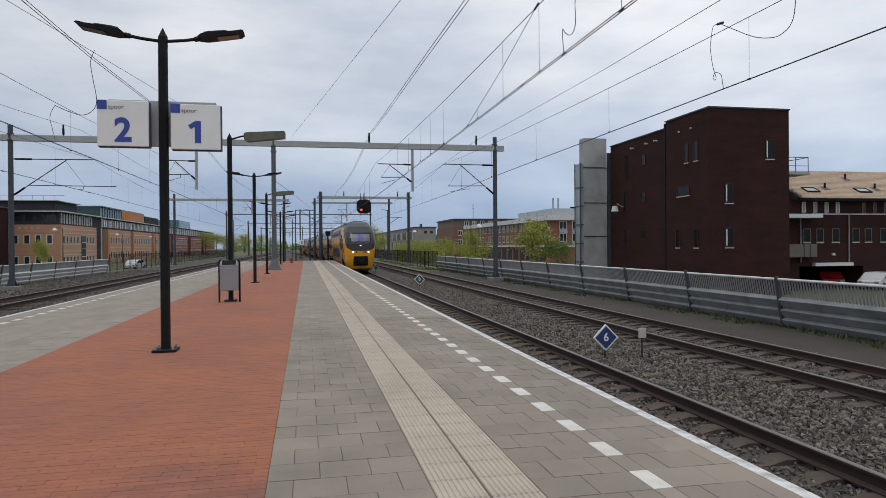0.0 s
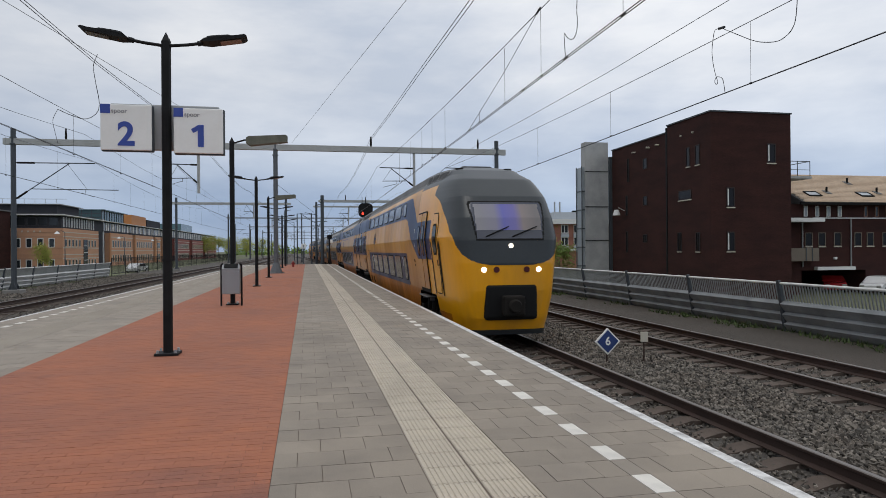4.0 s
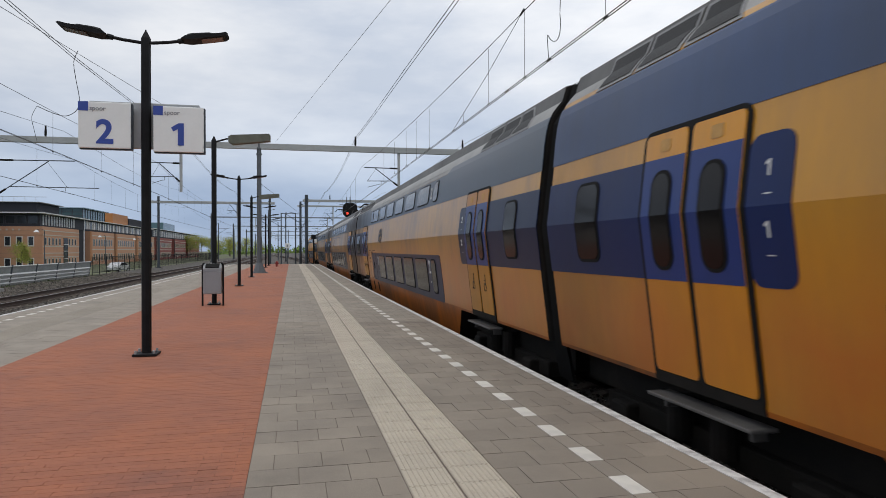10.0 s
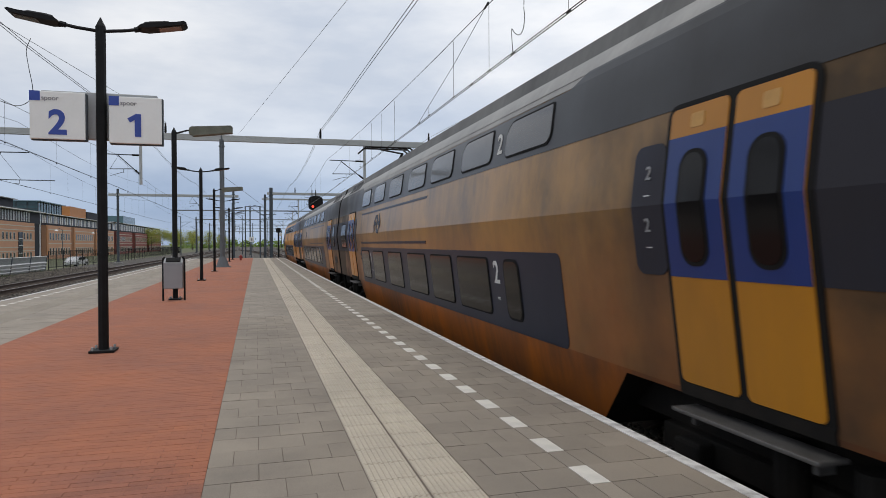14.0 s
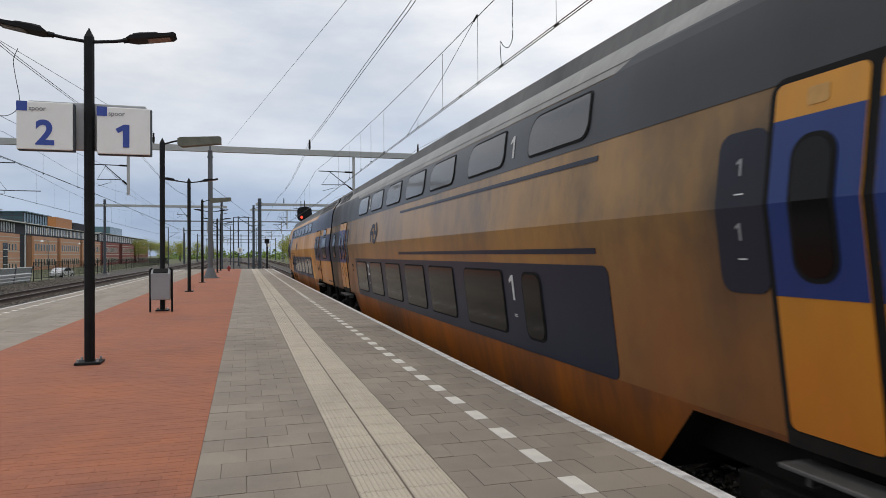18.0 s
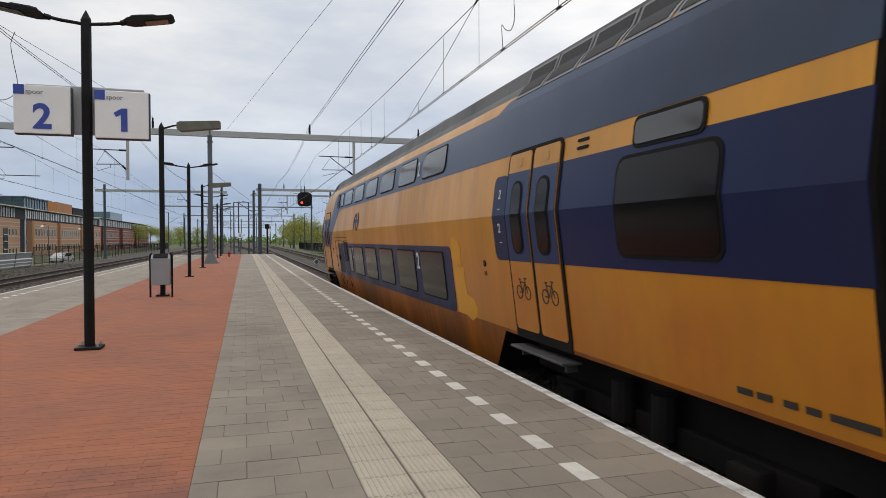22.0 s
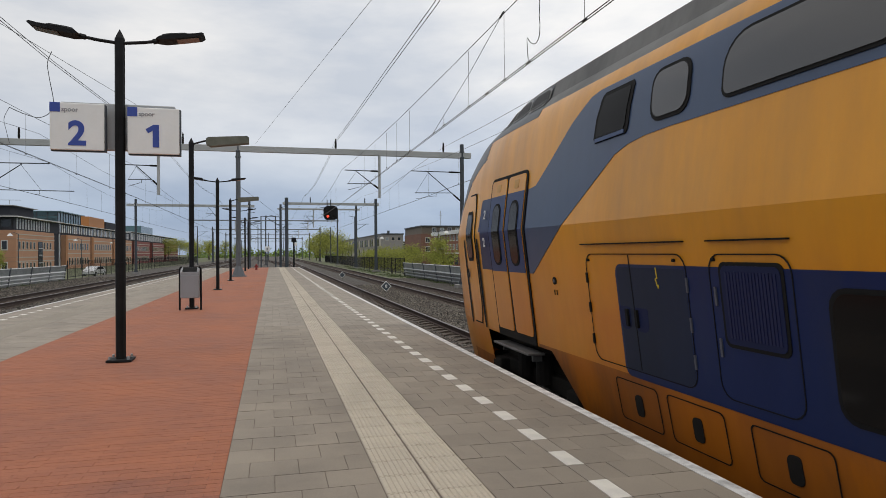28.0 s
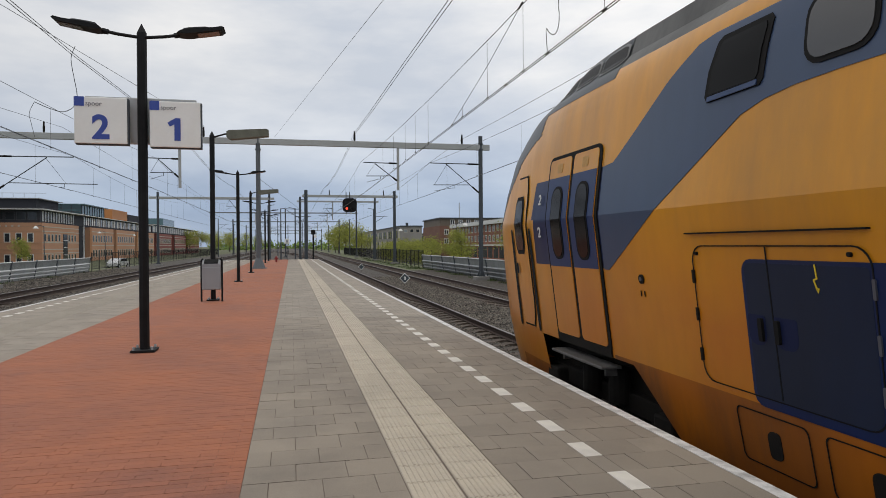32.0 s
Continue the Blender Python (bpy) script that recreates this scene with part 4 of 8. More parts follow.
def doors(car, u0, u1, toward, symbol="", dirty="", number="2"):
    """A pair of sliding entrance doors with their black surround, folding step and the blue class panel on the side named by toward."""
    mid = (u0 + u1) / 2
    old, heavy = dirty in ("", "_4"), dirty in ("_2", "_3")
    frame_bm = on_side(B(), rrect(u0 - 0.05, u1 + 0.05, 1.0, 3.085, 0.10), -1, 0.014, 0.03)
    frame_ob = part("door_frame", frame_bm, M["gasket"], car, "black rubber door surround")
    for a, b in ((u0, mid - 0.035), (mid + 0.035, u1)):
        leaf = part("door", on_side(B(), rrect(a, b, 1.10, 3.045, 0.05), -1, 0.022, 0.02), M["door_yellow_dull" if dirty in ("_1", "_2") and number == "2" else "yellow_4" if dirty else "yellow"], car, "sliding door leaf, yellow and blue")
        part("blue_panel", on_side(B(), [(a + 0.004, 1.86), (b - 0.004, 1.86), (b - 0.004, 2.84), (a + 0.004, 2.84)], -1, 0.026, 0.008), M["door_blue_old" if old else "door_blue"], leaf, "faded blue band" if old else "bright blue band")
        c = (a + b) / 2
        part("window_rim", on_side(B(), rrect(c - 0.150, c + 0.150, 1.94, 2.74, 0.13, 6), -1, 0.032, 0.01), M["gasket"], leaf, "black rubber rim")
        part("glass", on_side(B(), rrect(c - 0.122, c + 0.122, 1.968, 2.712, 0.11, 6), -1, 0.037, 0.008), M["glass"], leaf, "tall dark oval pane")
        part("sticker", on_side(B(), rrect(c - 0.07, c + 0.07, 2.89, 2.99, 0.02), -1, 0.026, 0.004), M["sticker"], leaf, "small faded square sticker")
        if symbol:
            part("symbol", pictogram(symbol, c, 1.52), M["decal_grey" if not dirty else "decal_dark"], leaf, "dark bicycle outline" if symbol == "bicycle" else "dark wheelchair outline")
    part("sill", on_side(B(), [(u0 - 0.04, 1.0), (u1 + 0.04, 1.0), (u1 + 0.04, 1.09), (u0 - 0.04, 1.09)], -1, 0.018, 0.03), M["under"], car, "dark door sill")
    bm = B()
    w = half(1.0)
    box(bm, -w - 0.12, -w + 0.1, u0 - 0.02, u1 + 0.02, 0.885, 0.915, 0.008)
    for u in (u0 + 0.08, u1 - 0.12):
        box(bm, -w - 0.02, -w + 0.1, u, u + 0.04, 0.80, 0.88)
    part("step", bm, M["step"], car, "worn metal folding step")
    # class panel
    if toward:
        a, b = (u1 + 0.05, u1 + 0.46) if toward > 0 else (u0 - 0.46, u0 - 0.05)
        poly = rrect(a - (0.0 if toward > 0 else 0), b, 1.86, 2.84, 0.10)
        part("class_panel", on_side(B(), poly, -1, 0.008, 0.01), M["blue" + dirty], car, "rounded blue panel with class numbers")
        c = (a + b) / 2
        numeral(car, number, c, 2.62, 0.145, mat="decal_dull" if heavy else "decal_white")
        numeral(car, number, c, 2.23, 0.145, mat="decal_dull" if heavy else "decal_white")
        bars(car, c, 2.46, 0.07, 0.008, 1)
        bars(car, c, 2.07, 0.07, 0.008, 1)
    return frame_ob


def ring(bm, u, z, r, t=0.010, n=18, squash=1.0):
    outer = [(u + (r + t) * math.cos(2 * math.pi * k / n), z + (r + t) * squash * math.sin(2 * math.pi * k / n)) for k in range(n)]
    inner = [(u + (r - t) * math.cos(2 * math.pi * k / n), z + (r - t) * squash * math.sin(2 * math.pi * k / n)) for k in range(n)]
    for k in range(n):
        j = (k + 1) % n
        on_side(bm, [outer[k], outer[j], inner[j], inner[k]], -1, 0.027, 0.004)


def bar_between(bm, a, b, t=0.010, off=0.027):
    d = Vector((b[0] - a[0], b[1] - a[1])).normalized()
    n = Vector((-d.y, d.x)) * t
    on_side(bm, [(a[0] + n.x, a[1] + n.y), (b[0] + n.x, b[1] + n.y), (b[0] - n.x, b[1] - n.y), (a[0] - n.x, a[1] - n.y)], -1, off, 0.004)


def pictogram(kind, u, z):
    bm = B()
    if kind == "bicycle":
        s = 0.68
        ring(bm, u - 0.16 * s, z, 0.105 * s, 0.007)
        ring(bm, u + 0.16 * s, z, 0.105 * s, 0.007)
        for a, b in (((-0.16, 0), (-0.09, 0.16)), ((-0.09, 0.16), (0.09, 0.17)), ((0.16, 0), (0.03, 0.0)), ((0.03, 0), (-0.085, 0.17)), ((0.03, 0), (0.11, 0.20)), ((-0.105, 0.22), (-0.085, 0.16)), ((-0.16, 0.23), (-0.06, 0.235)), ((0.07, 0.21), (0.16, 0.21))):
            bar_between(bm, (u + a[0] * s, z + a[1] * s), (u + b[0] * s, z + b[1] * s), 0.007)
    else:
        s = 0.62
        ring(bm, u + 0.02 * s, z, 0.10 * s, 0.006)
        ring(bm, u - 0.05 * s, z + 0.29 * s, 0.012, 0.010, 10)
        for a, b in (((-0.05, 0.25), (-0.03, 0.06)), ((-0.03, 0.06), (0.09, 0.06)), ((0.09, 0.06), (0.14, -0.10)), ((-0.04, 0.17), (0.06, 0.16))):
            bar_between(bm, (u + a[0] * s, z + a[1] * s), (u + b[0] * s, z + b[1] * s), 0.008)
    return bm


def emblem(car, u, z, s=0.425, mat="blue"):
    """The railway's mark as a plain shape: two interlocking bent arrows."""
    bm = B()
    line = [(-0.65, -0.60), (-0.96, -0.03), (-0.49, 0.51), (0.0, 0.51), (0.26, 0.02), (0.97, -0.02), (0.53, 0.65)]
    back = [(0.97, -0.02), (0.53, -0.64), (0.05, -0.58), (-0.22, 0.02), (-0.96, -0.03)]
    for pts in (line, back):
        for a, b in zip(pts, pts[1:]):
            bar_between(bm, (u - a[0] * s, z + a[1] * s * 0.42 / 0.55), (u - b[0] * s, z + b[1] * s * 0.42 / 0.55), 0.047, 0.010)
    bmesh.ops.remove_doubles(bm, verts=bm.verts, dist=0.0005)
    return part("emblem", bm, M[mat], car, "dark blue angular double-arrow mark")


def shell(car, u0, u1, dirty="", low=(), cab=None):
    """The body's skin: skirt low between the bogies, raised over them, grey roof. low: the underside's (along, height) line."""
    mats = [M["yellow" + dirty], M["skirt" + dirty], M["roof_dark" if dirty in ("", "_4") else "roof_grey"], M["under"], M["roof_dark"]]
    zs = [0.38, 0.70, 1.04, 1.7, 2.38, 3.10, 3.36, 3.50, 3.62, 3.70, 3.78, 3.86, 3.92, 4.11, 4.20, 4.28]
    bm = B()
    us = sorted({u0, u0 + 0.02, u1 - 0.02, u1, *(p[0] for p in low)})

    def bottom(u):
        return float(np.interp(u, [p[0] for p in low], [p[1] for p in low]))
    cols = []
    for u in us:
        lo = bottom(u)
        rows = [max(z, lo) for z in zs]
        k = 0.97 if u in (u0, u1) and u != cab else 1.0
        left = [bm.verts.new((-half(z) * k, u, z)) for z in rows]
        right = [bm.verts.new((half(z) * k, u, z)) for z in rows[:-1]]
        cols.append((left, right))
    for (la, ra), (lb, rb) in zip(cols, cols[1:]):
        for i in range(len(zs) - 1):
            slot = 3 if abs(lb[i].co.y - la[i].co.y) < 0.025 and (cab is None or min(abs(la[i].co.y - cab), abs(lb[i].co.y - cab)) > 0.01) else 1 if zs[i] < 1.0 else 4 if zs[i] >= 3.92 else 2 if zs[i] >= (3.78 if dirty in ("", "_4", "_0") else 3.62) else 0
            fs = [bm.faces.new((la[i], la[i + 1], lb[i + 1], lb[i]))]
            top_a, top_b = (ra[i + 1], rb[i + 1]) if i + 1 < len(ra) else (la[-1], lb[-1])
            fs.append(bm.faces.new((ra[i], rb[i], top_b, top_a)))
            for f in fs:
                f.material_index = slot
        f = bm.faces.new((la[0], lb[0], rb[0], ra[0]))
        f.material_index = 3
    for la, ra in (cols[0], cols[-1]):
        f = bm.faces.new(la + ra[::-1])
        f.material_index = 3
    bmesh.ops.dissolve_degenerate(bm, dist=1e-5, edges=bm.edges)
    return part("body", bm, mats, car, "yellow painted body with a grey roof")


def bogie(car, u):
    bg = part("bogie", box(box(B(), -1.0, -0.82, u - 1.75, u + 1.75, 0.42, 0.62, 0.02), 0.82, 1.0, u - 1.75, u + 1.75, 0.42, 0.62, 0.02), M["under"], car, "sooty steel bogie frame")
    for v in (-1.25, 1.25):
        bm = B()
        for s in (-0.7525, 0.7525):
            rod(bm, (s - 0.06, u + v, 0.46), (s + 0.06, u + v, 0.46), 0.46, seg=28)
        rod(bm, (-1.0, u + v, 0.46), (1.0, u + v, 0.46), 0.09, seg=12)
        part("wheelset", bm, M["under"], bg, "dark steel wheelset")
    for v in (-1.25, 1.25):
        part("axle_box", box(B(), -1.14, -0.94, u + v - 0.16, u + v + 0.16, 0.34, 0.60, 0.03), M["under"], bg)
    for v in (-0.3, 0.3):
        part("spring", rod(B(), (-1.05, u + v, 0.5), (-1.05, u + v, 0.86), 0.11, seg=12), M["under"], bg)
    part("underframe", box(B(), -0.9, 0.9, u - 2.4, u + 2.4, 0.62, 1.0), M["under"], car, "sooty underframe")
    return bg


def bellows(car, u):
    """The folded rubber gangway between two carriages."""
    bm = B()
    n = 5
    zs = [0.55, 1.04, 2.38, 3.62, 3.92, 4.10]
    cols = []
    for k in range(2 * n + 1):
        y = u - 0.20 + 0.40 * k / (2 * n)
        inset = 0.10 if k % 2 else 0.05
        cols.append([bm.verts.new((sx * (half(z) - inset), y, z)) for z in zs for sx in (-1,)] + [bm.verts.new((half(z) - inset, y, z)) for z in zs[::-1]])
    for p, q in zip(cols, cols[1:]):
        for i in range(len(p) - 1):
            bm.faces.new((p[i], p[i + 1], q[i + 1], q[i]))
    return part("gangway_bellows", bm, M["rubber"], car, "folded black rubber gangway")


def pantograph(car, u, up, reach):
    """The current collector: base frame, folded or raised arms, twin-strip head."""
    pg = part("pantograph", box(box(B(), -0.7, -0.62, u - 0.8, u + 0.8, 4.22, 4.30), 0.62, 0.7, u - 0.8, u + 0.8, 4.22, 4.30), M["under"], car, "raised pantograph" if up else "folded pantograph")
    knee, top = ((u - 1.3, 4.75), (u + 1.5, 5.30)) if up else ((u + 1.2, 4.36), (u - 0.2, 4.40))
    bm = B()
    rod(bm, (-0.2, u - 0.5, 4.3), (-0.08, knee[0], knee[1]), 0.04, seg=8)
    rod(bm, (0.2, u - 0.5, 4.3), (0.08, knee[0], knee[1]), 0.04, seg=8)
    part("lower_arm", bm, M["under"], pg)
    bm = B()
    rod(bm, (-0.08, knee[0], knee[1]), (-0.5, top[0], top[1]), 0.025, seg=8)
    rod(bm, (0.08, knee[0], knee[1]), (0.5, top[0], top[1]), 0.025, seg=8)
    part("upper_arm", bm, M["under"], pg)
    bm = B()
    for dy in (-0.2, 0.2):
        tube(bm, [(-0.95, top[0] + dy, top[1] - 0.18), (-0.75, top[0] + dy, top[1]), (0.75, top[0] + dy, top[1]), (0.95, top[0] + dy, top[1] - 0.18)], 0.03, 6)
    part("collector_head", bm, M["under"], pg)
    bm = B()
    for x in (-0.66, 0.66):
        for dy in (-0.6, 0.6):
            for k in range(3):
                rod(bm, (x, u + dy, 4.1 + 0.05 * k), (x, u + dy, 4.13 + 0.05 * k), 0.09, seg=10)
    tagged(part("insulators", bm, M["under"], pg), kind="stuff")


def grilles(car, u0, u1, n):
    """Slanting louvred panels let into the roof's shoulder."""
    w = (u1 - u0) / n
    for k in range(n):
        a, b = u0 + k * w, u0 + (k + 1) * w - 0.05
        g = part("roof_grille", on_side(B(), [(a, 3.73), (b, 3.73), (b - 0.08, 4.07), (a - 0.08 if k else a + 0.22, 4.07)], -1, 0.012, 0.03), M["grille_rim"], car, "framed dark louvre panel")
        part("louvre", on_side(B(), [(a + 0.05, 3.765), (b - 0.05, 3.765), (b - 0.12, 4.04), (a - 0.03 if k else a + 0.25, 4.04)], -1, 0.018, 0.01), M["grille"], g)


def end_block(car, u_gap, u_door, dirty):
    """Blue field with a yellow stripe between a carriage's end and its doors."""
    a, b = sorted((u_gap, u_door))
    part("blue_field", on_side(B(), [(a, 1.86), (b, 1.86), (b, 2.84), (a, 2.84)], -1, 0.006, 0.01), M["blue" + dirty], car, "blue painted field")


def lower_band(car, a, b, dirty):
    part("window_band", on_side(B(), rrect(a, b, 1.03, 2.0, 0.09), -1, 0.006, 0.01), M["blue" + dirty], car, "dark blue lower window band")


def stripes(car, a, b, dirty):
    """The two thin blue lines that mark first class."""
    c = M["blue" + dirty]
    part("class_stripe", on_side(B(), [(a, 2.90), (b, 2.90), (b, 2.945), (a, 2.945)], -1, 0.007, 0.008), c, car)
    part("class_stripe", on_side(B(), [(a, 2.10), (b, 2.10), (b, 2.15), (a, 2.15)], -1, 0.007, 0.008), c, car)


def lock(car, u, z=1.80):
    bm = B()
    on_side(bm, rrect(u - 0.04, u + 0.04, z - 0.04, z + 0.04, 0.039), -1, 0.014, 0.02)
    for d in (-0.03, 0.03):
        part("lock_mark", on_side(B(), [(u + d - 0.006, z - 0.15), (u + d + 0.006, z - 0.15), (u + d + 0.006, z - 0.10), (u + d - 0.006, z - 0.10)], -1, 0.008, 0.005), M["rubber"], car, "short dark tick below the lock")
    ob = part("lock", bm, M["rubber"], car, "round black lock")
    part("core", on_side(B(), rrect(u - 0.018, u + 0.018, z - 0.018, z + 0.018, 0.017), -1, 0.019, 0.01), M["hinge_grey"], ob, "dull steel lock core")


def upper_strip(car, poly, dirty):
    part("upper_band", on_side(B(), poly, -1, 0.005, 0.01), M["blue_up" + dirty], car, "paler blue upper window band")


def far_side(car, u0, u1, uppers, lowers):
    part("far_band", on_side(B(), [(u0, 3.06), (u1, 3.06), (u1, 3.60), (u0, 3.60)], 1, 0.005, 0.01), M["blue_up"], car)
    part("far_band", on_side(B(), [(u0 + 5, 1.06), (u1 - 5, 1.06), (u1 - 5, 2.0), (u0 + 5, 2.0)], 1, 0.005, 0.01), M["blue"], car)
    for a, b in uppers:
        part("window", on_side(B(), rrect(a, b, 3.13, 3.55, 0.1), 1, 0.014, 0.03), M["glass"], car)
    for a, b in lowers:
        part("window", on_side(B(), rrect(a, b, 1.18, 1.9, 0.1), 1, 0.014, 0.03), M["glass"], car)


def panel(car, u0, u1, z0, z1, r=0.09, handles=()):
    """An equipment hatch shown by its dark joint."""
    bm = B()
    t = 0.0085
    o, i = rrect(u0, u1, z0, z1, r, 5), rrect(u0 + t, u1 - t, z0 + t, z1 - t, r - t * 0.5, 5)
    for k in range(len(o)):
        j = (k + 1) % len(o)
        if (Vector(o[k]) - Vector(o[j])).length > 1e-4:
            on_side(bm, [o[k], o[j], i[j], i[k]], -1, 0.010, 0.004)
    p = part("hatch", bm, M["rubber"], car, "equipment hatch outline with black joint")
    for u, z in handles:
        part("handle", on_side(B(), rrect(u - 0.09, u + 0.09, z - 0.12, z + 0.12, 0.06), -1, 0.012, 0.02), M["rubber"], p, "recessed black handle")
    return p


def carriage(index, name_label, dirty="", u0=0.12, u1=PITCH - 0.12):
    car = thing("railway_carriage", (TRACKS["track_1"], TRAIN_Y[0] + index * PITCH, RAIL_Z), name_label, "railway carriage", "carriages of the train")
    return car


CARS = []
# windows by deck: second-class bays are shorter than first-class ones
UP_21 = [(5.78, 7.12), (7.58, 8.92), (9.38, 10.72), (11.14, 12.50), (13.12, 14.48), (15.10, 16.46), (17.10, 18.44)]
LOW_21 = [(7.70, 9.10), (9.40, 10.70), (11.05, 12.52), (13.10, 14.56), (15.16, 16.62), (17.16, 18.40)]
UP_12 = [(5.78, 7.12), (7.80, 9.14), (9.78, 11.10), (11.47, 12.79), (13.27, 14.59), (15.06, 16.38), (16.87, 18.18)]
LOW_12 = [(7.82, 9.27), (9.76, 11.12), (11.42, 12.82), (13.25, 14.64), (15.08, 16.47), (16.97, 18.38)]


def middle_car(index, label, dirty, class_near, class_far, near_window, far_window, near_symbol="", far_symbol="", panels_far=False, narrow_near=True):
    car = carriage(index, label, dirty)
    u0, u1 = 0.18, PITCH - 0.18
    cc = dirty
    shell(car, u0, u1, dirty, [(4.5, 1.0), (5.15, 0.38), (PITCH - 5.15, 0.38), (PITCH - 4.5, 1.0)])
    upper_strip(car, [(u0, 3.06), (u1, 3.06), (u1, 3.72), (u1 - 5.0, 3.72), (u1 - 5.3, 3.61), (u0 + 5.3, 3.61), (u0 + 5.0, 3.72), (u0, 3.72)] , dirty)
    d_near, d_far = ((2.32, 3.58), (PITCH - 3.58, PITCH - 2.32)) if not panels_far else ((2.32, 3.58), (PITCH - 4.90, PITCH - 3.62))
    if near_window == "wide":
        d_near = (2.72, 4.08)
    if far_window == "wide" and not panels_far:
        d_far = (PITCH - 4.27, PITCH - 2.98)
    if index == 3:
        d_far = (PITCH - 3.76, PITCH - 2.52)
    if index == 2:
        d_near = (2.40, 3.68)
    end_block(car, u0, d_near[0] - 0.05, dirty)
    end_block(car, u1, d_far[1] + 0.05, dirty)
    doors(car, *d_near, 1, near_symbol, dirty, class_near)
    doors(car, *d_far, -1, far_symbol, dirty, class_far)
    for kind, base, s in ((near_window, 0.0, 1), (far_window, PITCH, -1)):
        if kind == "small":
            a, b = sorted((base + s * 0.95, base + s * 1.47))
            round_window(car, a, b, 1.98, 2.78, label="small upright dark window")
        elif kind == "wide":
            a, b = sorted((base + s * 1.22, base + s * 2.45))
            round_window(car, a, b, 1.95, 2.76, label="wide dark window")
    lo, hi = {0: 5.55, 1: 5.78, 2: 5.54, 3: 5.43}[index], (18.62 if not panels_far else PITCH - 6.55)
    lower_band(car, lo, hi, dirty)
    ups, lows = (list(UP_12), list(LOW_12)) if class_near == "1" else (list(UP_21), list(LOW_21))
    if panels_far:
        ups = [(6.14, 6.61)] + [(7.06 + 1.77 * k, 8.40 + 1.77 * k) for k in range(6)]
        lows = [(7.17 + 1.74 * k, 8.56 + 1.74 * k) for k in range(5)]
    for a, b in ups:
        deck_window(car, a, b, True, "upper deck window with dark glass")
    for a, b in lows:
        deck_window(car, a, b, False, "lower deck window with dark glass")
    if narrow_near:
        round_window(car, lows[0][0] - (0.92 if panels_far else 1.05), lows[0][0] - (0.45 if panels_far else 0.55), 1.17, 1.91, r=0.12, label="narrow lower window")
    for a, n in ((lows[0][0] - 0.29, class_near), (lows[-1][0] - 0.26 if not panels_far else lows[-1][1] + 0.22, class_far)):
        numeral(car, n, a, 1.72, 0.40)
        bars(car, a, 1.42, 0.08, 0.010, 2)
    for a, n in ((ups[1][0] - 0.26, class_near), (ups[-1][0] - 0.24, class_far)):
        numeral(car, n, a, 3.32, 0.35)
    emblem(car, 15.78 if not panels_far else 14.88, 2.60, mat="emblem_faded" if dirty in ("_1", "_2", "_3") else "blue")
    if class_far == "1":
        stripes(car, 10.9, 18.4, dirty)
    if class_near == "1":
        stripes(car, 5.6, 13.2, dirty)
    if index == 0:
        lock(car, 4.9)
    lock(car, d_far[0] - 1.1)
    if panels_far:
        round_window(car, PITCH - 6.68, PITCH - 6.08, 3.13, 3.58, r=0.06, label="dark hinged upper window")
        part("filler", on_side(B(), rrect(PITCH - 6.5, PITCH - 5.8, 1.08, 2.06, 0.1), -1, 0.004, 0.004), M["yellow" + cc], car)
        panel(car, PITCH - 6.50, PITCH - 5.78, 1.06, 2.10)
        panel(car, PITCH - 7.65, PITCH - 6.85, 1.06, 2.10, handles=((PITCH - 7.05, 1.55),))
        for k, u in enumerate((PITCH - 6.15, PITCH - 7.45)):
            part("step_recess", on_side(B(), rrect(u - 0.13, u + 0.13, 0.62, 0.95, 0.04), -1, 0.008, 0.01), M["rubber"], car, "dark foothold")
    grilles(car, *((1.0, 3.35) if near_window == "small" else (1.8, 4.3)), 3)
    grilles(car, *((PITCH - 5.3, PITCH - 0.5) if panels_far else (PITCH - 3.35, PITCH - 1.0) if far_window == "small" else (PITCH - 4.3, PITCH - 1.75)), 6 if panels_far else 3)
    bellows(car, 0.0)
    bogie(car, 2.6)
    bogie(car, PITCH - 2.6)
    far_side(car, u0, u1, ups, lows)
    if index == 3:
        for k in range(4):
            u = 0.86 + 0.21 * k
            part("fleet_number_bar", on_side(B(), rrect(u - 0.07, u + 0.07, 1.36, 1.62, 0.03), -1, 0.008, 0.004), M["decal_dark"], car, "dark bar in place of a painted number")
    CARS.append(car)
    return car


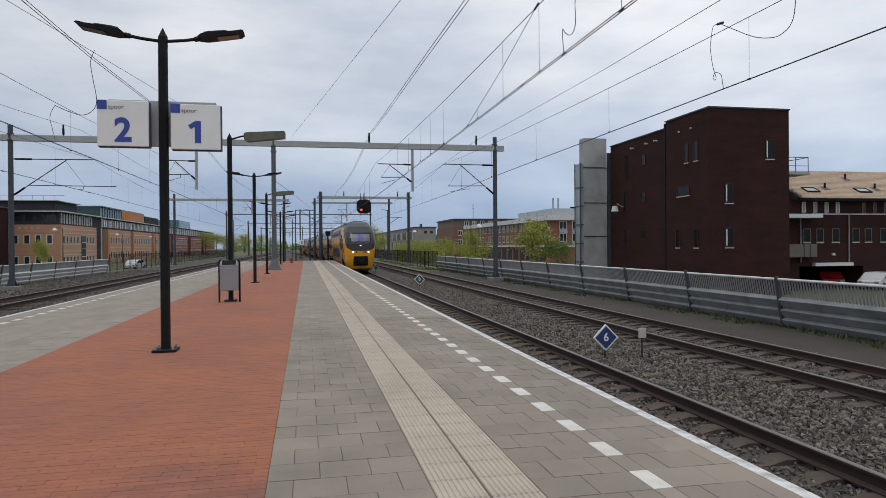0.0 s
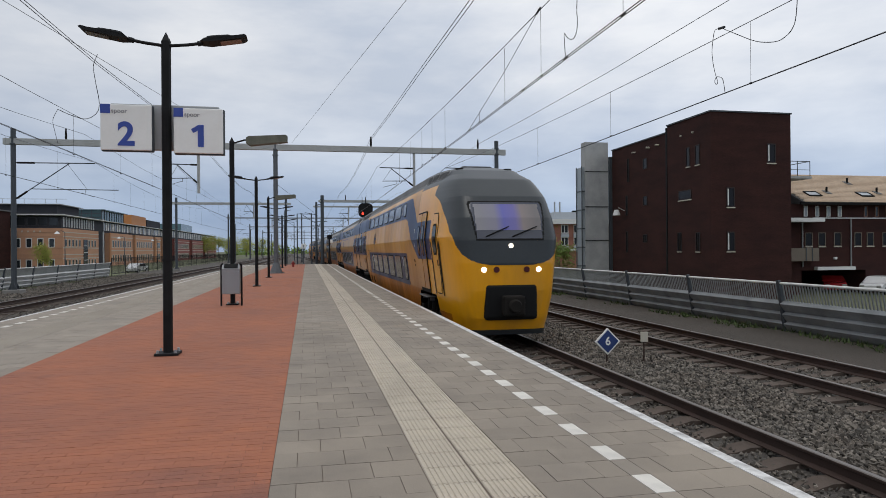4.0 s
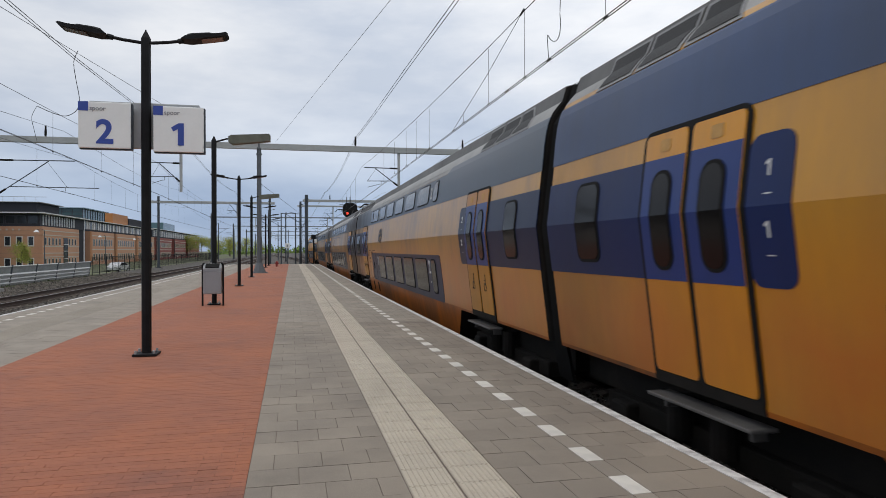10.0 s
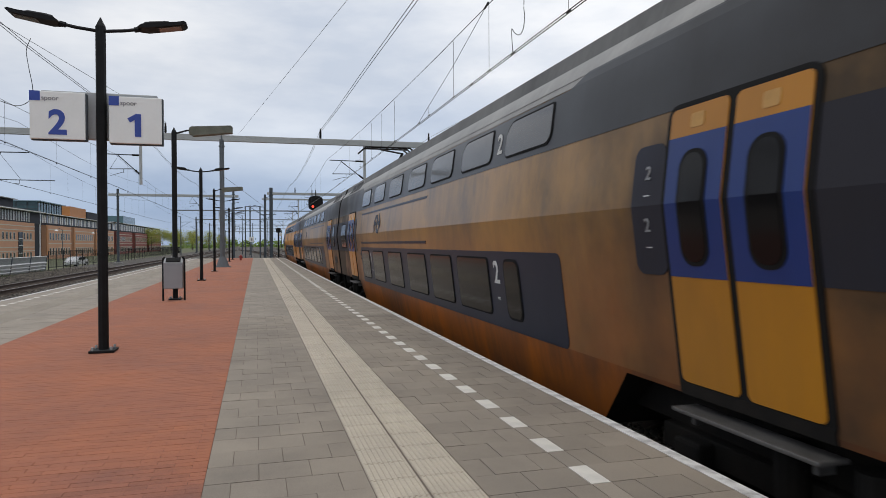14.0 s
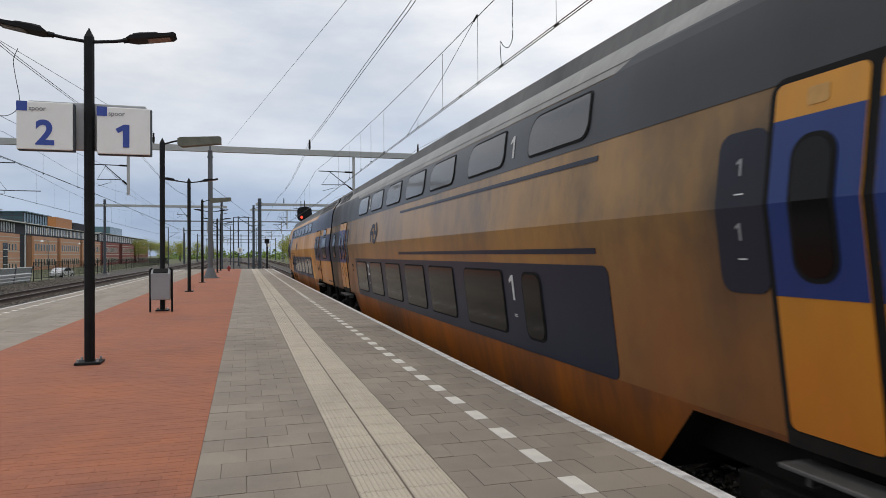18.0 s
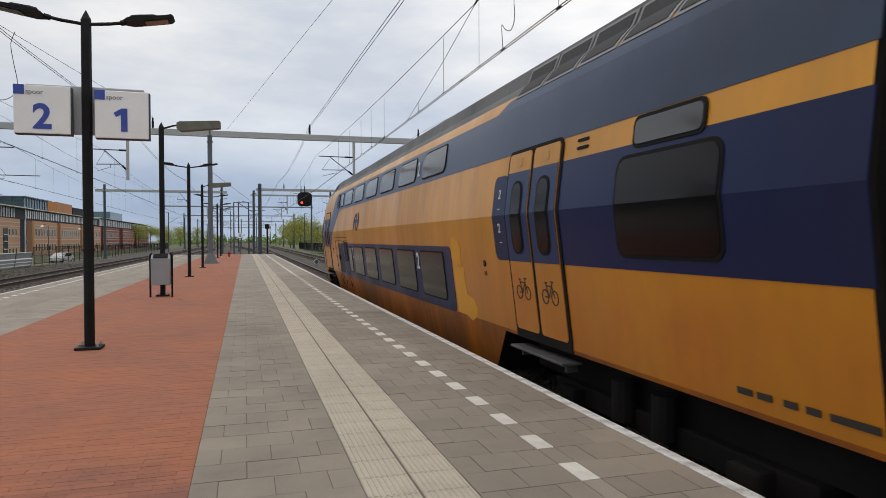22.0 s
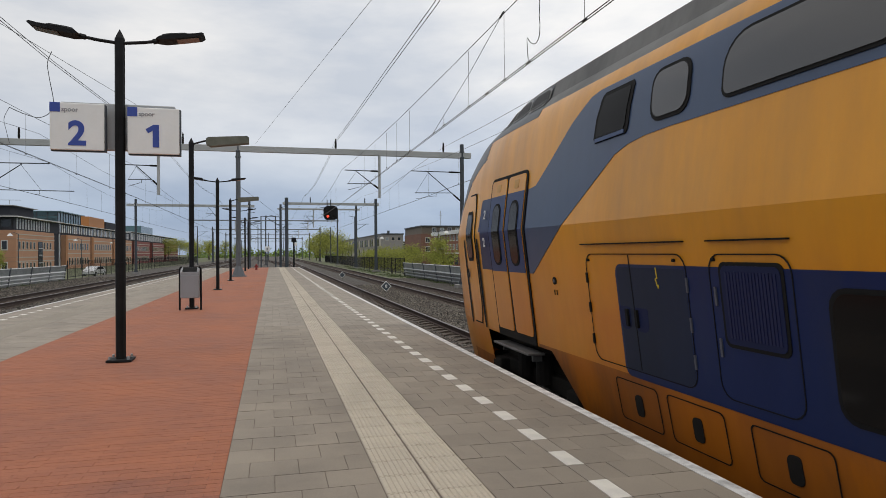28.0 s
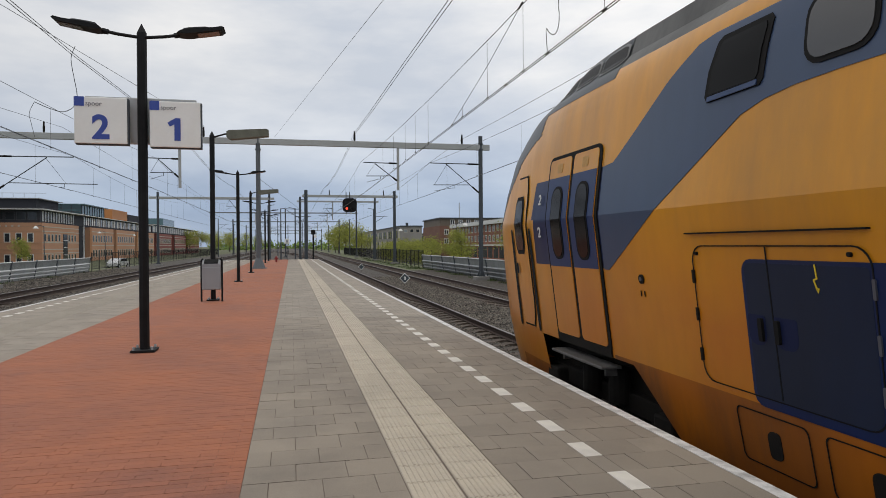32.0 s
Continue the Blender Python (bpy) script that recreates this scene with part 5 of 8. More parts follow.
def nose(car, u_base, direction, dirty=""):
    """The rounded cab: yellow shell, grey mask, windscreen, lights, coupler hood."""
    # tip of the cab along the train by height
    zt = [0.22, 0.6, 1.2, 1.8, 2.3, 2.8, 3.3, 3.75, 4.05, 4.2, 4.28]
    px_, pu_ = 0.25, 0.66
    ut = [3.86, 4.02, 4.11, 4.12, 4.06, 3.88, 3.52, 2.92, 2.12, 1.42, 0.6]
    na = 288 if direction < 0 else 144
    levels = np.concatenate([np.linspace(0.22, 3.6, 236 if direction < 0 else 122), 3.6 + 0.68 * (1 - (1 - np.linspace(0, 1, 41)[1:]) ** 1.8)])
    grids = {"cab_shell": B(), "cab_mask": B(), "windscreen": B(), "windscreen_rim": B(), "blind": B(), "cab_skirt": B(), "cab_skirt_far": B(), "cab_apron": B(), "cab_blue": B(), "cab_blue_far": B()}
    verts = {}

    def point(i, j, off=0.0):
        z = float(levels[i])
        a = math.pi * j / na
        w, t = max(half(z), 0.03), float(np.interp(z, zt, ut))
        c, s = math.cos(a), math.sin(a)
        x = -w * math.copysign(abs(c) ** px_, c) * (1 - 0.12 * min(max(z - 3.2, 0.0), 1.0) * abs(s))
        u = t * abs(s) ** pu_
        return x * (1 + off * 0.4), u + off, z
    for i in range(len(levels) - 1):
        for j in range(na):
            p = [Vector(point(*q)) for q in ((i, j), (i + 1, j), (i + 1, j + 1), (i, j + 1))]
            c = sum(p, Vector()) / 4
            x, u, z = abs(c.x), c.y, c.z
            if z < 1.0 and u < 1.9:
                continue
            front = u > 1.9
            grey = z > 3.70 or (front and z > 1.76 and x < float(np.interp(z, (1.76, 1.80, 1.87, 2.0, 2.2, 2.5, 3.0), (0.48, 0.70, 0.90, 1.06, 1.16, 1.23, 1.25))))
            screen = front and 2.33 < z < 3.15 and x < 0.73 + (z - 2.33) * 0.13 - max(0, z - 3.07) * 0.6
            rim = front and 2.29 < z < 3.19 and x < 0.77 + (z - 2.33) * 0.13 - max(0, z - 3.11) * 0.6
            key = "blind" if screen and 2.52 < z < 3.11 and x < 0.74 else "windscreen" if screen else "windscreen_rim" if rim else "cab_mask" if grey else ("cab_skirt" if c.x < 0 else "cab_skirt_far") if z < 0.62 and u < 3.0 else "cab_apron" if z < 0.34 else "cab_shell"
            if key == "cab_shell" and u < 1.86 and 1.86 < z < 2.84:
                key = "cab_blue" if c.x < 0 else "cab_blue_far"
            bm = grids[key]
            off = {"windscreen": 0.012, "blind": 0.012, "windscreen_rim": 0.010, "cab_mask": 0.006}.get(key, 0.0)
            vs = []
            for q in ((i, j), (i + 1, j), (i + 1, j + 1), (i, j + 1)):
                if (key, q) not in verts:
                    P = point(*q, off)
                    verts[(key, q)] = bm.verts.new((P[0], u_base + direction * P[1], P[2]))
                v = verts[(key, q)]
                if v not in vs:
                    vs.append(v)
            bm.faces.new(vs)
    for key, mat, lab in (("cab_shell", "yellow_front" if direction < 0 else "yellow_4", "rounded yellow cab front"), ("cab_apron", "mask_grey", "dark lower edge of the cab"), ("cab_mask", "mask_grey", "dark grey cab mask"), ("windscreen", "windscreen", "large windscreen"), ("windscreen_rim", "rubber", "black windscreen surround"), ("blind", "blind_blue", "violet display behind the windscreen"), ("cab_skirt", "skirt" + dirty, "lower cab apron"), ("cab_skirt_far", "skirt" + dirty, "lower cab apron on the far flank"), ("cab_blue", "blue", "blue field round the cab doors"), ("cab_blue_far", "blue", "blue field on the far flank")):
        part(key, grids[key], M[mat], car, lab, smooth=True)

    def flank(bm, a, b, z0, z1, off, side=-1):
        """A patch that follows the cab's flank, a to b along it."""
        rows = []
        for k in range(13):
            z = z0 + (z1 - z0) * k / 12
            r = 0.16 if k in (0, 12) else 0.05 if k in (1, 11) else 0.0
            row = []
            for m in range(5):
                f = a + (b - a) * (r + (1 - 2 * r) * m / 4)
                t = float(np.interp(z, zt, ut))
                sn = min((f / t) ** (1 / pu_), 0.999)
                row.append(bm.verts.new((side * (half(z) * math.sqrt(1 - sn * sn) ** px_ * (1 - 0.12 * min(max(z - 3.2, 0.0), 1.0) * sn) + off), u_base + direction * (f + off * 0.5), z)))
            rows.append(row)
        for p, q in zip(rows, rows[1:]):
            for m in range(4):
                bm.faces.new((p[m], p[m + 1], q[m + 1], q[m]))
        return bm

    door = part("cab_door", flank(B(), 2.06, 2.66, 1.05, 2.98, 0.008), M["rubber"], car, "black joint of the cab door")
    part("door_leaf", flank(B(), 2.085, 2.635, 1.075, 2.955, 0.014), M["yellow_front" if direction < 0 else "yellow_4"], door, "yellow cab door")
    part("window_rim", flank(B(), 2.18, 2.56, 1.98, 2.72, 0.020), M["rubber"], door)
    part("glass", flank(B(), 2.22, 2.52, 2.03, 2.67, 0.026), M["glass"], door, "tall dark pane")
    part("handrail_recess", flank(B(), 1.93, 2.02, 1.02, 2.30, 0.012), M["rubber"], car, "black handrail recess")
    part("handrail_recess", flank(B(), 2.70, 2.80, 1.02, 2.30, 0.012), M["rubber"], car, "black handrail recess")
    part("door_handle", flank(B(), 2.52, 2.60, 1.72, 1.86, 0.03), M["rubber"], door, "black handle")
    tip = lambda z: u_base + direction * (float(np.interp(z, zt, ut)))
    sgn = direction
    bm = B()
    box(bm, -0.60, 0.60, min(tip(1.2) - 0.25 * sgn, tip(1.2) + 0.02 * sgn), max(tip(1.2) - 0.25 * sgn, tip(1.2) + 0.02 * sgn), 0.56, 1.36, 0.08)
    part("coupler_recess", bm, M["rubber"], car, "black coupler opening")
    bm = B()
    a, b = sorted((tip(0.9) + 0.0 * sgn, tip(0.9) + 0.3 * sgn))
    box(bm, -0.24, 0.24, a, b, 0.66, 1.1, 0.05)
    rod(bm, (0, tip(0.9) + 0.28 * sgn, 0.88), (0, tip(0.9) + 0.40 * sgn, 0.88), 0.16, 0.12, 16)
    part("coupler", bm, M["under"], car, "dark automatic coupler")
    for x in (-0.62, 0.62):
        d = 0.05
        base = tip(1.66) - 0.02 * sgn
        part("headlight", rod(B(), (x, base - 0.08 * sgn, 1.66), (x, base + 0.03 * sgn, 1.66), 0.058, seg=18), M["lamp_glow" if direction < 0 else "lens_grey"], car, "round headlight")
        part("tail_light", rod(B(), (x * 0.55, base - 0.02 * sgn, 1.66), (x * 0.55, base + 0.05 * sgn, 1.66), 0.065, seg=18), M["tail_lens"], car, "round red tail light")
    base = tip(2.18)
    part("centre_light", rod(B(), (0, base - 0.03 * sgn, 2.18), (0, base + 0.03 * sgn, 2.18), 0.05, seg=18), M["lamp_glow" if direction < 0 else "lens_grey"], car, "round upper headlight")
    for x0, x1 in ((-0.55, -0.02), (0.05, 0.62)):
        bm = B()
        rod(bm, (x0, tip(2.38) + 0.03 * sgn, 2.38), (x1, tip(2.58) + 0.05 * sgn, 2.60), 0.014, seg=6)
        part("wiper", bm, M["rubber"], car, "black windscreen wiper")
    # low rounded fairing over the cab with two small horns
    bm = B()
    a, b = sorted((u_base + direction * 0.5, u_base + direction * 1.2))
    box(bm, -0.42, 0.42, a, b, 4.14, 4.27, 0.06)
    part("roof_fairing", bm, M["mask_grey"], car, "low dark roof fairing")
    for x in (-0.62, 0.62):
        bm = B()
        a, b = sorted((u_base + direction * 1.55, u_base + direction * 1.9))
        box(bm, x - 0.10, x + 0.10, a, b, 4.02, 4.13, 0.03)
        part("horn", bm, M["rubber"], car, "small black horn cover")
    # louvred panels let into the roof's shoulder behind the windscreen
    for f0, f1 in ((0.02, 0.60), (0.66, 1.24), (1.30, 1.90)):
        g = part("roof_grille", flank(B(), f0, f1, 3.84, 4.07, 0.012), M["grille_rim"], car, "framed dark louvre panel")
        part("louvre", flank(B(), f0 + 0.03, f1 - 0.03, 3.862, 4.048, 0.018), M["grille"], g)


def cab_car(index, label, cab_at_low):
    """An end carriage. Places are given from its inner end; s turns them for the end that the cab is at."""
    car = carriage(index, label)
    dirty = "" if cab_at_low else "_4"
    s = -1 if cab_at_low else 1
    o = PITCH if cab_at_low else 0.0
    U = lambda a: o + s * a
    span = lambda a, b: tuple(sorted((U(a), U(b))))
    A, Z = span(0.18, 21.4)
    shell(car, A, Z, dirty, sorted([(U(5.2), 1.0), (U(5.85), 0.38), (U(20.35), 0.38), (U(21.05), 1.0)]), U(21.4))
    nose(car, U(21.4), s, dirty)
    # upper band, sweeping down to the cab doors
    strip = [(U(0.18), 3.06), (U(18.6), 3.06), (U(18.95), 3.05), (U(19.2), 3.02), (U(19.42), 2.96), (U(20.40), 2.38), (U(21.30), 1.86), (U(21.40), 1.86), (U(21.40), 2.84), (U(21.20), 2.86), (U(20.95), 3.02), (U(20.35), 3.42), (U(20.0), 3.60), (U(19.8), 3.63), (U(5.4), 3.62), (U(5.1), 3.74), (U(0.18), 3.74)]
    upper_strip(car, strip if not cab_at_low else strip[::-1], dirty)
    end_block(car, U(0.18), U(3.45), dirty)
    for a_, b_ in ((1.22, 1.09), (1.05, 0.93), (0.84, 0.74), (0.68, 0.58), (0.52, 0.22)):
        bars(car, U((a_ + b_) / 2), 1.17, abs(a_ - b_), 0.042, 1, "decal_dark")
    for z_ in (2.995, 2.925):
        part("vent_slit", on_side(B(), rrect(*span(2.98, 3.18), z_ - 0.014, z_ + 0.014, 0.012), -1, 0.010, 0.01), M["rubber"], car, "narrow black vent slit")
    doors(car, *span(3.50, 4.75), 0, "bicycle", dirty)
    c0, c1 = span(4.80, 5.21)
    part("class_panel", on_side(B(), rrect(c0, c1, 1.86, 2.84, 0.10), -1, 0.008, 0.01), M["blue"], car, "rounded blue panel with class numbers")
    for z in (2.62, 2.23):
        numeral(car, "2", (c0 + c1) / 2, z, 0.15)
        bars(car, (c0 + c1) / 2, z - 0.16, 0.07, 0.008, 1)
    a, b = span(1.20, 2.46)
    round_window(car, a, b, 1.95, 2.76, label="wide dark window")
    round_window(car, a + 0.2, b - 0.2, 2.80, 3.05, r=0.07, label="grey destination display", rim=0.03, glass="glass_up")
    # cab end: doors, guard's door
    doors(car, *span(21.48, 22.70), 0, "", dirty)
    numeral(car, "2", U(21.0) if cab_at_low else U(22.98), 2.62, 0.17)
    numeral(car, "2", U(21.0) if cab_at_low else U(22.98), 2.24, 0.17)
    if cab_at_low:
        bars(car, U(21.0), 2.44, 0.07, 0.008, 1)
        bars(car, U(21.0), 1.99, 0.07, 0.008, 1)
    lock(car, U(20.72))
    lock(car, U(5.65))
    if cab_at_low:
        lows = [span(9.00 + 1.85 * k, 10.42 + 1.85 * k) for k in range(5)]
        ups = [span(7.48 + 1.79 * k, 8.82 + 1.79 * k) for k in range(6)]
        narrow, upn = [span(8.08, 8.58), span(18.56, 19.1)], [span(18.40, 18.94)]
        dark = span(6.40, 7.05)
        band = span(6.85, 19.25)
        hatch = [(6.18, 6.99), (7.29, 8.10)]
        emb, two_low, two_up = 9.78, (8.79, 18.36), (9.04, 18.12)
    else:
        lows = [span(7.46 + 1.83 * k, 8.88 + 1.83 * k) for k in range(5)]
        ups = [span(7.41 + 1.84 * k, 8.80 + 1.84 * k) for k in range(6)]
        narrow, upn = [span(16.58, 17.10)], [span(18.36, 18.88)]
        dark = span(19.02, 19.72)
        band = span(7.08, 19.40)
        emb, two_low, two_up = 15.55, (9.06, 16.43), (9.06, 16.42)
    lower_band(car, *band, "")
    for a, b in ups:
        deck_window(car, a, b, True, "upper deck window with dark glass")
    for a, b in upn:
        round_window(car, a, b, 3.13, 3.555, r=0.13, label="narrow upper window", glass="glass_up")
    for a, b in lows:
        deck_window(car, a, b, False, "lower deck window with dark glass")
    for a, b in narrow:
        round_window(car, a, b, 1.17, 1.91, r=0.12, label="narrow lower window")
    a, b = dark
    if cab_at_low:
        outer = rrect(17.22, 17.87, 3.165, 3.625, 0.11, 5)
        inner = rrect(17.28, 17.81, 3.215, 3.58, 0.08, 5)
    else:
        outer = [(19.25, 3.12), (19.80, 3.115), (19.835, 3.16), (19.81, 3.34), (19.73, 3.54), (19.68, 3.57), (19.20, 3.57), (19.165, 3.53), (19.20, 3.34), (19.22, 3.16)]
        inner = [(19.29, 3.165), (19.77, 3.165), (19.785, 3.20), (19.76, 3.34), (19.68, 3.51), (19.65, 3.53), (19.23, 3.53), (19.215, 3.50), (19.25, 3.34), (19.265, 3.20)]
    w = window(car, outer, inner, label="black hinged upper window", name="side_window", glass="glass_black")
    if not cab_at_low:
        part("hinge_bar", on_side(B(), [(19.27, 3.125), (19.79, 3.12), (19.79, 3.155), (19.27, 3.16)], -1, 0.024, 0.008), M["blue_up"], w, "blue lower window bar")
    for u in two_low:
        numeral(car, "2", U(u), 1.72, 0.40)
        bars(car, U(u), 1.42, 0.08, 0.010, 2, "decal_dark")
    for u in two_up:
        numeral(car, "2", U(u), 3.32, 0.35)
    emblem(car, U(emb), 2.60, mat="blue")
    if cab_at_low:
        part("filler", on_side(B(), rrect(*span(6.1, 6.8), 1.08, 2.0, 0.1), -1, 0.0075, 0.004), M["yellow"], car)
        for h in hatch:
            panel(car, *span(*h), 1.06, 2.09)
        for u in (6.38, 7.55):
            part("step_recess", on_side(B(), rrect(U(u) - 0.18, U(u) + 0.18, 0.60, 0.88, 0.05), -1, 0.008, 0.01), M["rubber"], car, "dark foothold")
    else:
        ha = panel(car, *span(18.36, 19.94), 1.09, 2.09, 0.12)
        part("dull_leaf", on_side(B(), corners(U(18.385), U(19.37), 1.10, 1.975, 0.10, 0.03, 0.05, 0.03), -1, 0.0072, 0.003), M["blue_dull"], ha, "grimy dull blue hatch paint")
        part("joint", on_side(B(), [(U(19.125), 1.11), (U(19.135), 1.11), (U(19.155), 2.08), (U(19.145), 2.08)], -1, 0.010, 0.004), M["rubber"], ha, "black joint between two hatch leaves")
        for z in (1.86, 1.58, 1.28):
            part("hinge", on_side(B(), rrect(U(19.93), U(19.952), z - 0.05, z + 0.05, 0.01), -1, 0.018, 0.03), M["under"], ha, "black hinge")
        for z in (1.86, 1.57, 1.30):
            part("hinge", on_side(B(), rrect(U(18.35), U(18.37), z - 0.055, z + 0.055, 0.009), -1, 0.018, 0.03), M["hinge_grey"], ha, "grey metal hinge")
        for lo_, hi_, grip in ((19.215, 19.38, 19.25), (18.94, 19.14, 19.10)):
            pocket = part("handle_recess", on_side(B(), corners(U(lo_), U(hi_), 1.44, 1.64, 0.07, 0.07, 0.02, 0.02), -1, 0.0085, 0.004), M["blue_pit"], ha, "recessed blue grip")
            part("handle", on_side(B(), rrect(U(grip) - 0.018, U(grip) + 0.018, 1.47, 1.62, 0.012), -1, 0.03, 0.03), M["rubber"], pocket, "black latch")
        for u_, z_ in ((18.50, 2.04), (18.04, 2.05), (19.88, 2.03)):
            part("bolt", on_side(B(), rrect(U(u_) - 0.013, U(u_) + 0.013, z_ - 0.013, z_ + 0.013, 0.0125), -1, 0.02, 0.02), M["rubber"], car, "small black bolt")
        for a_, b_ in ((18.36, 19.98), (17.34, 18.08)):
            part("rain_strip", on_side(B(), [(U(a_), 2.172), (U(b_), 2.172), (U(b_), 2.183), (U(a_), 2.183)], -1, 0.03, 0.035), M["rubber"], car, "thin black drip strip")
        bm = B()
        for a_, b_ in (((18.755, 1.98), (18.745, 1.895)), ((18.745, 1.90), (18.77, 1.89)), ((18.77, 1.89), (18.745, 1.83))):
            bar_between(bm, (U(a_[0]), a_[1]), (U(b_[0]), b_[1]), 0.0045, 0.012)
        on_side(bm, [(U(18.76), 1.845), (U(18.73), 1.845), (U(18.742), 1.815)], -1, 0.012, 0.004)
        part("lightning_symbol", bm, M["bolt_yellow"], car, "yellow lightning warning sign")
        hb = panel(car, *span(17.34, 18.10), 1.10, 2.09, 0.12)
        for z in (1.80, 1.45):
            part("hinge", on_side(B(), rrect(U(18.035), U(18.055), z - 0.065, z + 0.065, 0.009), -1, 0.018, 0.03), M["hinge_grey"], hb, "grey metal hinge")
        part("vent_rim", on_side(B(), rrect(*span(17.405, 17.995), 1.465, 2.035, 0.06), -1, 0.012, 0.02), M["rubber"], hb, "black rubber vent rim")
        vent = part("vent_frame", on_side(B(), rrect(*span(17.43, 17.97), 1.49, 2.01, 0.05), -1, 0.016, 0.02), M["blue_pit"], hb, "dark blue vent frame")
        for k in range(16):
            u_ = 17.465 + 0.0295 * k
            part("slat", on_side(B(), [(U(u_), 1.53), (U(u_ + 0.020), 1.53), (U(u_ + 0.020), 1.97), (U(u_), 1.97)], -1, 0.020, 0.008), M["blue_slat"], vent)
        for h in ((18.95, 19.62), (18.12, 18.82), (17.18, 17.86)):
            p = panel(car, *span(*h), 0.60, 0.98, 0.05)
            c = (h[0] + h[1]) / 2
            part("foothold", on_side(B(), corners(U(c) - 0.065, U(c) + 0.055, 0.68, 0.87, 0.05, 0.03, 0.06, 0.03), -1, 0.008, 0.01), M["under"], p, "dark foothold")
    if not cab_at_low:
        for poly in ([(7.03, 1.75), (6.66, 1.70), (6.60, 1.98), (6.70, 2.12), (6.85, 2.16), (7.0, 2.12), (7.04, 2.02)], [(7.0, 1.05), (6.62, 1.04), (6.42, 0.98), (6.18, 1.06), (6.14, 1.20), (6.24, 1.30), (6.50, 1.34), (6.56, 1.52), (6.54, 1.72), (7.02, 1.76)]):
            part("touched_up_patch", on_side(B(), poly[::-1], -1, 0.0045, 0.003), M["yellow_fresh"], car, "paler yellow patch of touched-up paint")
    grilles(car, *span(0.5, 5.0), 6)
    if not cab_at_low:
        bellows(car, 0.0)
    bogie(car, U(2.6))
    bogie(car, U(22.0))
    far_side(car, *span(0.2, 20.0), ups, lows)
    CARS.append(car)
    return car



cab_car(-1, "leading yellow and blue double-deck carriage with a rounded cab", True)
middle_car(0, "yellow and blue double-deck carriage, clean paint, second and first class", "_0", "2", "1", "small", "small")
middle_car(1, "yellow and blue double-deck carriage, lightly grimy, second class", "_1", "2", "2", "small", "wide", "wheelchair", "bicycle", panels_far=True)
car4 = middle_car(2, "soot-stained yellow and blue double-deck carriage under a pantograph", "_2", "2", "1", "small", "wide")
pantograph(car4, 2.2, False, 0)
pantograph(car4, PITCH - 3.9, True, 0)
middle_car(3, "soot-stained yellow and blue double-deck carriage, first and second class", "_3", "1", "2", "small", "small", "", "wheelchair")
cab_car(4, "rear yellow and blue double-deck carriage with a rounded cab", False)

# ---------------------------------------------------------------- lamp posts, signs, bin
def octagon(bm, x, y, z0, z1, r):
    return rod(bm, (x, y, z0), (x, y, z1), r, seg=8)


def lamp_head(lamp, sx, pole_top):
    """One flat luminaire on its arm; sx is the side."""
    pole_top += 0.085
    arm = B()
    tube(arm, [(sx * 0.05, 0, pole_top - 0.26), (sx * 0.28, 0, pole_top - 0.235), (sx * 0.42, 0, pole_top - 0.21)], 0.022, 8)
    rod(arm, (sx * 0.40, 0, pole_top - 0.215), (sx * 0.47, 0, pole_top - 0.20), 0.034, seg=10)
    a = part("arm", arm, M["black_steel"], lamp)
    bm = B()
    pts = [(sx * 0.45, pole_top - 0.205), (sx * 0.50, pole_top - 0.165), (sx * 0.64, pole_top - 0.135), (sx * 0.92, pole_top - 0.105), (sx * 1.01, pole_top - 0.085), (sx * 1.04, pole_top - 0.10), (sx * 1.00, pole_top - 0.135), (sx * 0.80, pole_top - 0.172), (sx * 0.56, pole_top - 0.212)]
    plate(bm, pts, -0.13, 0.13, "y")
    head = part("lamp_head", bm, M["black_steel"], lamp, "flat black luminaire")
    bm = B()
    plate(bm, [(sx * 0.50, pole_top - 0.165), (sx * 0.53, pole_top - 0.128), (sx * 0.60, pole_top - 0.112), (sx * 0.80, pole_top - 0.090), (sx * 0.84, pole_top - 0.100), (sx * 0.85, pole_top - 0.112)], -0.08, 0.08, "y")
    part("gear_box", bm, M["dusty_black"], head, "dusty grey gear cover")
    bm = B()
    plate(bm, [(sx * 0.70, pole_top - 0.200), (sx * 0.97, pole_top - 0.150), (sx * 0.96, pole_top - 0.134), (sx * 0.70, pole_top - 0.182)], -0.09, 0.09, "y")
    part("lens", bm, M["lamp_pane"], head, "clear lamp lens")


